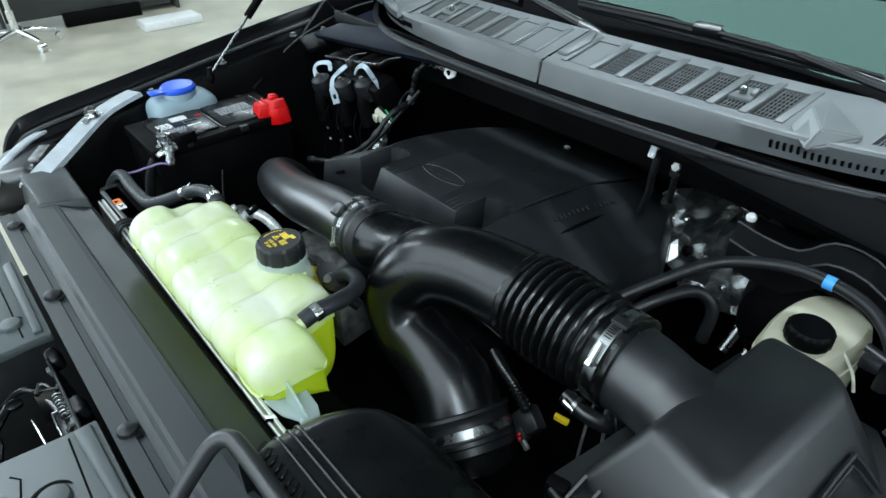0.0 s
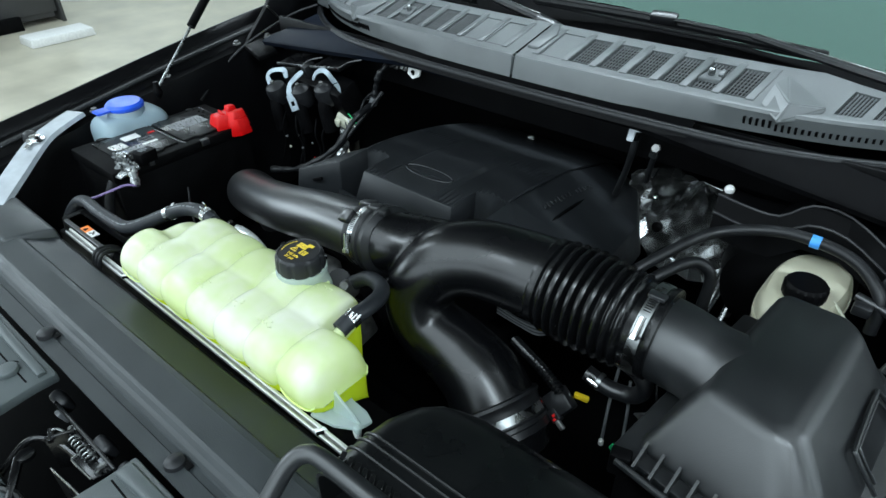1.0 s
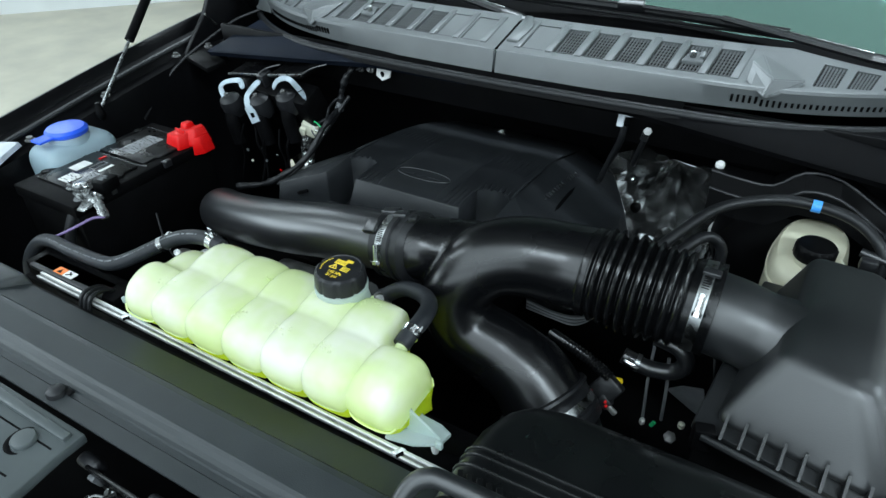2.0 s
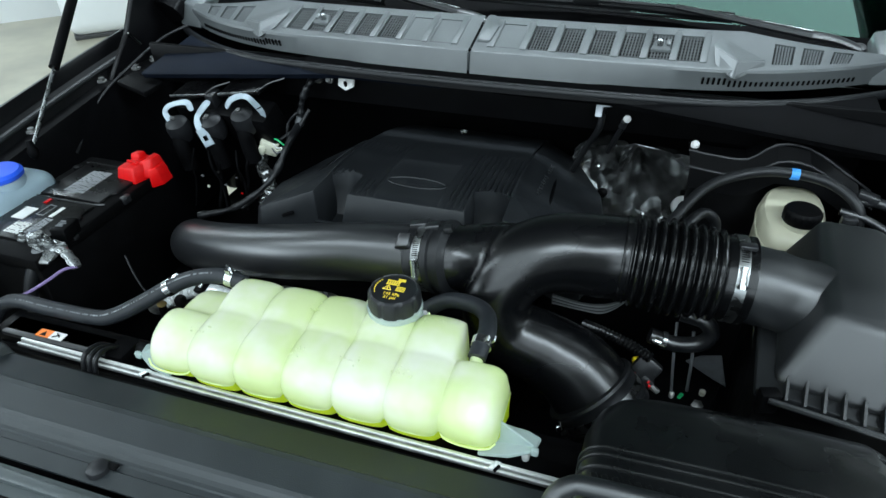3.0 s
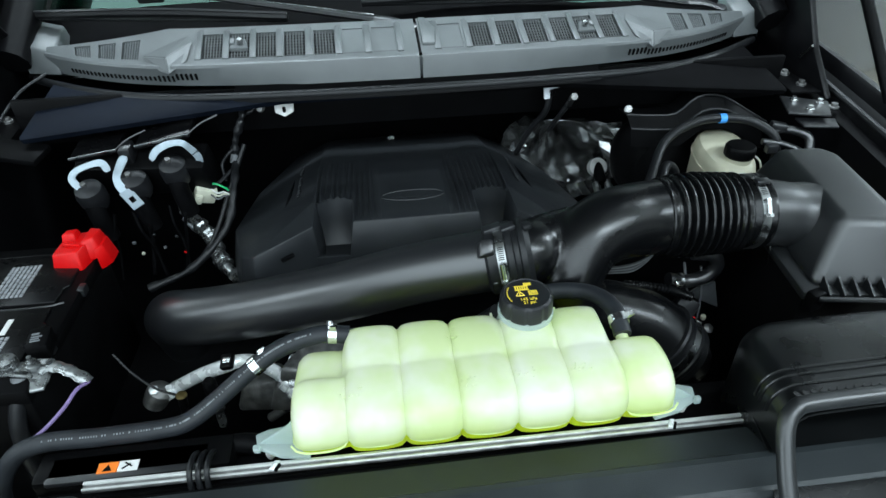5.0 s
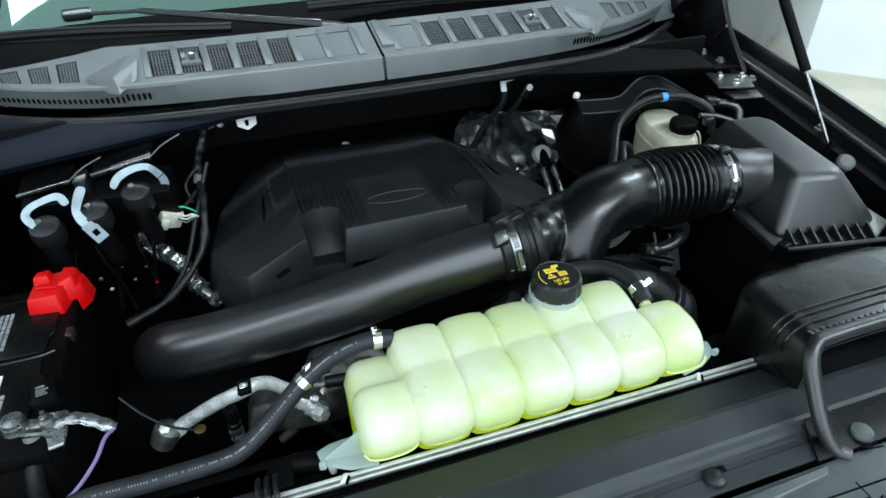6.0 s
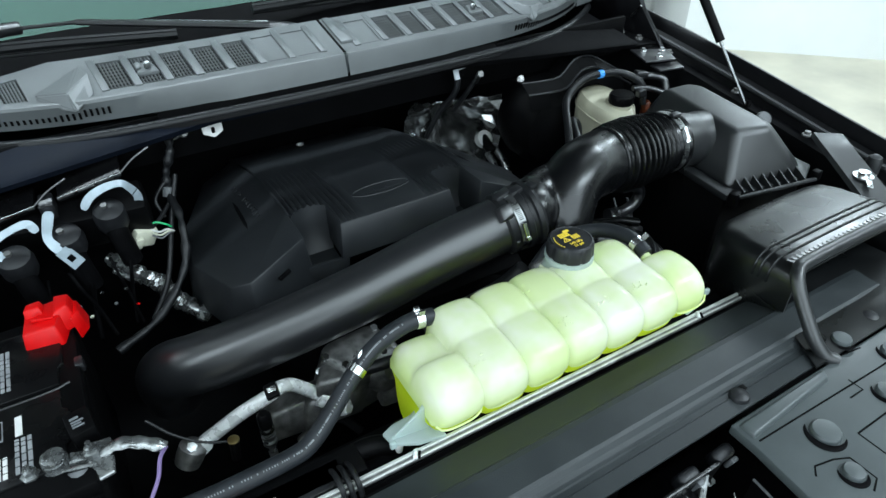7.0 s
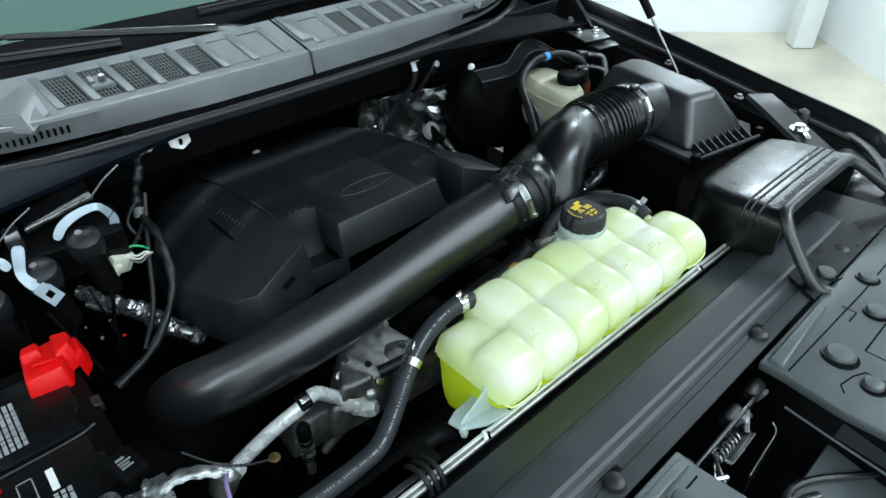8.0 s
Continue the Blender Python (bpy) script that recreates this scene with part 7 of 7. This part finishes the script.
def harness():
    h = thing("wiring_harness", (0.33, 0.16, 0.85), "ribbed black harness with red and yellow connector clips", "wiring harness")
    path = curve_points([(0.275, 0.176, 0.992), (0.303, 0.162, 0.997), (0.338, 0.150, 0.995), (0.372, 0.139, 0.986)], 14)
    rings = []
    for i, (p, s, u) in enumerate(frames_along(path)):
        r = 0.0085 if i % 2 else 0.0066
        rings.append([p + s * r * math.cos(2 * math.pi * k / 12) + u * r * math.sin(2 * math.pi * k / 12) for k in range(12)])
    bm = bmesh.new()
    ring_loft(bm, rings)
    part("loom", bm, BELLOWS, h)
    part("connector", rbox((0.369, 0.147, 0.958), (0.034, 0.022, 0.034), 0.004, (-35, 25, -20)), RUBBER, h)
    part("latch", rbox((0.384, 0.126, 0.943), (0.014, 0.006, 0.008), 0.002, (-30, 30, -10)), CAST, h)
    part("yellow_clip", rbox((0.366, 0.224, 0.898), (0.022, 0.008, 0.009), 0.002, (0, 10, 20)), YELLOW, h)
    for k in range(6):
        lift = 0.0030 * (k - 2.5)
        part("wire", sweep([(0.225, 0.203, 1.006 + lift), (0.267, 0.200, 1.004 + lift * 0.8), (0.300, 0.199, 1.008 + lift), (0.326, 0.201, 1.028 + lift * 0.3), (0.336, 0.212, 1.045)], 0.0016, 6), HOSE if k % 2 else GUIDE, h)
    for x, z in ((0.353, 0.967), (0.355, 0.960), (0.362, 0.944), (0.374, 0.956), (0.376, 0.949)):
        part("red_clip", rbox((x, 0.124, z), (0.0034, 0.003, 0.0042), 0.0008, (-35, 25, 0)), RED, h)
    part("plug", rbox((0.372, 0.134, 0.946), (0.018, 0.014, 0.016), 0.003, (-30, 25, -20)), BLACKCAP, h)
    part("plug", rbox((0.356, 0.133, 0.935), (0.014, 0.012, 0.022), 0.003, (-30, 10, -10)), BLACKCAP, h)
    e = thing("breather_hose", (0.42, 0.2, 0.88), "black breather hose elbow below the bellows", "hose")
    part("tube", sweep([(0.371, 0.215, 0.961), (0.406, 0.215, 0.953), (0.440, 0.215, 0.962), (0.452, 0.216, 0.983), (0.440, 0.219, 1.001), (0.408, 0.225, 1.004)], 0.0115, 14), SATIN, e)
    part("nozzle_tip", lathe([(0.004, -0.012), (0.008, -0.002), (0.008, 0.006), (0.004, 0.010)], (0.384, 0.206, 0.958), (-0.8, 0.1, 0.2), 12), STEEL, e)
    part("spring_band", lathe([(0.0118, -0.003), (0.0130, -0.003), (0.0130, 0.003), (0.0118, 0.003)], (0.392, 0.215, 0.956), (1, 0, -0.15), 20), CLAMP, e)
    w = thing("pale_wire_pair", (0.42, 0.21, 0.83), "two pale sleeved wires hanging below the bellows", "wire")
    part("sleeve", sweep([(0.407, 0.238, 0.975), (0.411, 0.215, 0.93), (0.419, 0.192, 0.868)], 0.0022, 8), GUIDE, w)
    part("sleeve", sweep([(0.430, 0.224, 0.975), (0.437, 0.217, 0.93), (0.442, 0.210, 0.868)], 0.0024, 8), GUIDE, w)
    part("green_end", rbox((0.433, 0.199, 0.866), (0.006, 0.005, 0.012), 0.002, (0, 20, 0)), GREEN, w)
    part("bead", lathe([(0.002, -0.006), (0.004, -0.003), (0.004, 0.004), (0.002, 0.006)], (0.419, 0.191, 0.872), n=10), WLABEL, w)
    b = thing("engine_bracket", (0.48, 0.27, 0.78), "worn grey metal bracket low beside the engine", "bracket")
    part("tab", hull([(0.436, 0.250, 0.890), (0.481, 0.250, 0.864), (0.504, 0.250, 0.852), (0.484, 0.250, 0.914), (0.456, 0.250, 0.906)], [(0.436, 0.254, 0.890), (0.481, 0.254, 0.864), (0.504, 0.254, 0.852), (0.484, 0.254, 0.914), (0.456, 0.254, 0.906)], 0.001), GUIDE, b, "flat grey worn tab")
    part("bead", lathe([(0.002, -0.006), (0.005, -0.003), (0.005, 0.004), (0.002, 0.006)], (0.470, 0.235, 0.845), n=10), CREAM, b)
    part("bolt", lathe([(0.009, 0), (0.009, 0.006), (0.004, 0.008)], (0.46, 0.20, 0.85), (0, -0.5, 1), 6), CAST, b)
    part("rod", sweep([(0.482, 0.15, 1.064), (0.489, 0.15, 1.028)], 0.0010, 6, 0), STEEL, b)


harness()


# ---- brackets and small parts at the rim of the bay ----
def firewall_clips():
    for x, y, z, mat, lab in ((-0.254, 0.562, 1.160, WLABEL, "white six-sided plastic clip on the crossmember"), (0.250, 0.556, 1.162, STRAP, "pale bracket clip on the crossmember")):
        t = thing("harness_clip", (x, y + 0.02, z - 0.02), lab, "clip", "clips on the crossmember")
        hexa = [(x + 0.020 * math.cos(a), z + 0.016 * math.sin(a)) for a in [math.pi / 6 + k * math.pi / 3 for k in range(6)]]
        if x > 0:
            hexa = [(x - 0.018, z - 0.014), (x - 0.006, z - 0.014), (x - 0.006, z + 0.002), (x + 0.018, z + 0.006), (x + 0.018, z + 0.018), (x - 0.018, z + 0.018)]
        part("plate", hull([(a, y - 0.001 + 0.4 * (b - z), b) for a, b in hexa], [(a, y + 0.004 + 0.4 * (b - z), b) for a, b in hexa], 0.0015, 1), mat, t)
        part("stud", rbox((x, y - 0.004, z - 0.003), (0.006, 0.006, 0.012), 0.002, (25, 0, 0)), BLACK, t)
    t = thing("ground_cable", (0.28, 0.57, 1.05), "black ground cables bolted under the cowl", "cable")
    part("cable", sweep([(0.245, 0.560, 1.150), (0.240, 0.565, 1.115), (0.22, 0.60, 1.06), (0.20, 0.62, 1.0)], 0.006, 10), RUBBER, t)
    part("cable", sweep([(0.284, 0.556, 1.135), (0.276, 0.570, 1.110), (0.262, 0.60, 1.06)], 0.005, 10), RUBBER, t)
    part("lug", rbox((0.284, 0.548, 1.143), (0.012, 0.006, 0.026), 0.002, (20, 15, 0)), CLAMP, t)
    part("bolt", lathe([(0.007, 0), (0.007, 0.006), (0.001, 0.006)], (0.288, 0.546, 1.152), (0, -1, 0.4), 6), CAST, t)
    for x, z in ((-0.325, 1.150), (-0.300, 1.152)):
        b = thing("stud_bolt", (x, 0.57, z - 0.01), "small dull bolt in the crossmember", "bolt", "bolts in the crossmember")
        part("head", lathe([(0.008, 0), (0.008, 0.006), (0.005, 0.008), (0.005, 0.014), (0.001, 0.014)], (x, 0.586, z), (0, -1, 0.3), 10), CAST, b)


firewall_clips()


def front_straps():
    for s, pts in ((1, [(0.775, 0.070, 1.090), (0.745, 0.030, 1.088), (0.707, -0.046, 1.070), (0.680, -0.095, 1.060), (0.650, -0.140, 1.050)]), (-1, [(-0.810, 0.085, 1.082), (-0.785, 0.035, 1.078), (-0.755, -0.022, 1.068), (-0.66, -0.110, 1.055), (-0.560, -0.195, 1.046)])):
        t = thing("fender_brace", (pts[2][0], pts[2][1], pts[2][2] - 0.03), "painted steel brace bolted to the fender, pale on the left side", "brace", "fender braces")
        path = curve_points(pts, 6)
        rows = []
        for i, p in enumerate(path):
            d = (path[min(i + 1, len(path) - 1)] - path[max(i - 1, 0)]).normalized()
            sd = d.cross(Vector((0, 0, 1))).normalized()
            w = 0.024 if s < 0 else 0.030
            rows.append([p - sd * w - Vector((0, 0, 0.008)), p - sd * (w - 0.004), p + sd * (w - 0.004), p + sd * w - Vector((0, 0, 0.008))])
        # left strap and rim take the pale paint, right ones the dull black
        part("strap", sheet(rows, 0.003), STRAP if s < 0 else EDGE, t)
        b = part("bolt", lathe([(0.017, 0.0), (0.017, 0.003), (0.010, 0.004), (0.010, 0.010), (0.004, 0.011)], Vector(pts[2]) + Vector((0, 0, 0.001)), (0, 0, 1), 20), STEEL, t)
        part("slot_plate", rbox(Vector(pts[2]) + Vector((s * -0.012, -0.018, 0.0015)), (0.04, 0.010, 0.003), 0.001, (0, 0, 35 * s)), STEEL, b)
        k = thing("rubber_buffer", (s * 0.80, -0.02, 1.04), "round rubber hood buffer on the fender", "buffer", "hood buffers")
        part("dome", lathe([(0.014, -0.02), (0.014, 0.0), (0.011, 0.010), (0.005, 0.014), (0.001, 0.0145)], (s * 0.79, -0.02, 1.065), n=20), EDGE, k)
        h = thing("headlamp", (s * 0.74, -0.19, 0.9), "back of the headlamp with a pale housing", "headlamp", "headlamps")
        part("housing", rbox((s * 0.735, -0.185, 0.985), (0.20, 0.12, 0.09), 0.025, (8, s * 6, s * 25), seg=3), SATIN, h)
        part("rim", sweep([(s * 0.84, -0.10, 1.035), (s * 0.79, -0.16, 1.035), (s * 0.71, -0.22, 1.030), (s * 0.63, -0.25, 1.025)], 0.010, 10, flat=0.6), STRAP if s < 0 else EDGE, h, "pale headlamp rim" if s < 0 else "dull black headlamp rim")
        part("tab", rbox((s * 0.70, -0.15, 1.04), (0.07, 0.022, 0.010), 0.003, (0, 0, s * 30)), CAST, h)


front_straps()


def windscreen_sticker():
    t = thing("windscreen_sticker", (0.78, 0.93, 1.285), "small white sticker with green and red bars", "sticker")
    o, ux, uy = Vector((0.672, 0.878, 1.268)), Vector((0.955, 0.29, -0.01)).normalized(), Vector((-0.24, 0.80, 0.56)).normalized()
    nz = ux.cross(uy)
    q = [o + ux * a + uy * b for a, b in ((0, 0), (0.055, 0), (0.055, 0.07), (0, 0.07))]
    card = part("card", hull([p for p in q], [p + nz * 0.0008 for p in q], 0), WLABEL, t)
    part("green_bar", bars([(0.004, 0.05, 0.05, 0.014), (0.004, 0.03, 0.040, 0.005)], o + nz * 0.001, ux, uy, 0.0004), GREEN, card)
    part("red_bar", bars([(0.030, 0.051, 0.006, 0.006), (0.030, 0.051, 0.018, 0.006)], o + nz * 0.001, ux, uy, 0.0004), RED, card)
    print_text("10", 0.022, o + nz * 0.0012 + ux * 0.014 + uy * 0.012, (34, 0, 17), GREEN, card, "number_print")


windscreen_sticker()


def corner_parts():
    t = thing("fender_plate", (0.72, 0.47, 1.09), "dark steel plate bolted at the corner of the bay", "plate")
    part("plate", prism([(0.672, 0.452), (0.742, 0.430), (0.775, 0.49), (0.70, 0.53)], 1.130, 1.134, 0.001), SATIN, t)
    part("lower_plate", prism([(0.685, 0.418), (0.745, 0.405), (0.76, 0.44), (0.69, 0.455)], 1.118, 1.122, 0.001), SATIN, t)
    for x, y in ((0.715, 0.455), (0.75, 0.48), (0.71, 0.50)):
        part("bolt", lathe([(0.008, 0), (0.008, 0.005), (0.005, 0.006), (0.005, 0.011), (0.001, 0.011)], (x, y, 1.133), n=8), STEEL, t)
    c = thing("corner_loom", (0.65, 0.45, 1.04), "knotted black wiring with clips in the bay corner", "wiring loom")
    part("loom", sweep([(0.64, 0.45, 1.10), (0.675, 0.44, 1.105), (0.705, 0.42, 1.095), (0.70, 0.40, 1.06)], 0.008, 10), SATIN, c)
    part("loom", sweep([(0.62, 0.43, 1.09), (0.66, 0.42, 1.085), (0.69, 0.40, 1.07), (0.68, 0.38, 1.03)], 0.006, 10), SATIN, c)
    part("clip", rbox((0.655, 0.445, 1.112), (0.03, 0.018, 0.012), 0.003, (0, 10, -15)), SATIN, c)
    part("clip", rbox((0.632, 0.415, 1.082), (0.022, 0.014, 0.016), 0.003), SATIN, c)
    part("amber_fluid_cap", lathe([(0.010, 0), (0.011, 0.01), (0.010, 0.035), (0.006, 0.04)], (0.700, 0.453, 0.995), n=14), AMBER, c, "amber plastic plug")
    r = thing("steering_joint", (0.43, 0.73, 0.80), "bright ringed steering joint low by the firewall", "joint")
    part("collar", lathe([(0.014, -0.010), (0.022, -0.009), (0.022, 0.009), (0.014, 0.010)], (0.431, 0.731, 0.889), (0.1, -0.8, 0.6), 24), WLABEL, r, "white collar")
    part("shaft", sweep([(0.431, 0.76, 0.905), (0.431, 0.731, 0.889), (0.432, 0.69, 0.868)], 0.014, 14), BLACK, r)
    part("yoke", sweep([(0.446, 0.695, 0.872), (0.448, 0.655, 0.845), (0.445, 0.62, 0.81)], 0.009, 12), CLAMP, r)
    part("yoke", sweep([(0.418, 0.690, 0.870), (0.416, 0.655, 0.848), (0.410, 0.62, 0.81)], 0.009, 12), CLAMP, r)
    g = thing("release_cable", (-0.60, 0.55, 1.1), "thin dark hood cable running to the corner of the bay", "cable")
    part("cable", sweep([(-0.700, 0.690, 1.203), (-0.736, 0.640, 1.186), (-0.752, 0.548, 1.156), (-0.785, 0.491, 1.117), (-0.795, 0.440, 1.080), (-0.780, 0.360, 1.030)], 0.0030, 8), RUBBER, g)
    part("corner_bracket", rbox((-0.70, 0.50, 1.135), (0.09, 0.05, 0.012), 0.003, (10, 5, -15)), BLACK, g)
    b = thing("wing_stop", (0.774, 0.206, 1.03), "round pale rubber stop on the inner fender", "stop")
    part("stop_pad", lathe([(0.012, -0.03), (0.014, -0.004), (0.016, 0.0), (0.016, 0.008), (0.012, 0.012), (0.001, 0.0125)], (0.774, 0.206, 1.064), (-0.3, -0.5, 0.8), 20), GUIDE, b)
    f = thing("floor_clutter", (0.3, 0.1, 0.63), "dark pulleys and hoses deep in the bay", "engine parts")
    for x, y, z, rad in ((0.10, 0.20, 0.86, 0.06), (-0.06, 0.19, 0.84, 0.08), (-0.17, 0.20, 0.78, 0.05)):
        part("pulley", lathe([(rad * 0.3, -0.02), (rad, -0.018), (rad * 0.92, -0.008), (rad * 0.92, 0.008), (rad, 0.018), (rad * 0.3, 0.02)], (x, y, z), (0, 1, 0), 32), DEEP, f)
    part("hose", sweep([(0.05, 0.06, 1.06), (0.02, 0.08, 1.02), (-0.03, 0.10, 0.99), (-0.08, 0.12, 0.95)], 0.016, 12), RUBBER, f)
    part("fitting", lathe([(0.012, -0.015), (0.014, 0.0), (0.010, 0.012), (0.006, 0.02)], (0.075, 0.055, 1.06), (0.3, -0.6, 0.7), 12), CAST, f)
    part("fitting", lathe([(0.010, -0.02), (0.012, 0.0), (0.008, 0.015)], (0.015, 0.06, 1.035), (-0.3, -0.6, 0.7), 10), YPRINT, f, "brass fitting")
    rnd = random.Random(21)
    for k in range(12):
        x, y, z = rnd.uniform(-0.30, 0.02), rnd.uniform(0.09, 0.20), rnd.uniform(0.86, 0.945)
        part("bolt_head", lathe([(0.007, 0), (0.007, 0.005), (0.004, 0.006), (0.001, 0.006)], (x, y, z), (rnd.uniform(-0.4, 0.4), -0.6, 0.7), 6), CLAMP, f)
    for x, y, z, w in ((-0.245, 0.15, 0.885, 0.05), (-0.12, 0.12, 0.90, 0.06), (-0.05, 0.11, 0.93, 0.04), (0.0, 0.10, 0.95, 0.05), (-0.30, 0.17, 0.87, 0.05)):
        part("casting", hull([(x - w, y - 0.02, z - 0.05), (x + w, y - 0.03, z - 0.05), (x + w * 0.8, y + 0.04, z - 0.05), (x - w * 0.9, y + 0.05, z - 0.05)], [(x - w * 0.7, y - 0.01, z), (x + w * 0.6, y - 0.018, z + 0.012), (x + w * 0.5, y + 0.03, z + 0.006), (x - w * 0.6, y + 0.035, z)], 0.008, 2), CAST, f, "dull cast metal lug")
    part("hose", sweep([(-0.22, 0.10, 0.955), (-0.17, 0.085, 0.965), (-0.12, 0.09, 0.955), (-0.08, 0.12, 0.92)], 0.009, 10), RUBBER, f)
    part("hose", sweep([(-0.06, 0.075, 1.0), (-0.02, 0.07, 1.015), (0.03, 0.075, 1.01), (0.06, 0.10, 0.98)], 0.008, 10), RUBBER, f)
    part("plug", rbox((-0.035, 0.075, 1.02), (0.022, 0.016, 0.014), 0.003, (20, 15, 10)), SATIN, f)
    part("fan_shroud", rbox((0.0, -0.045, 0.86), (0.86, 0.05, 0.26), 0.02), DEEP, f)


corner_parts()
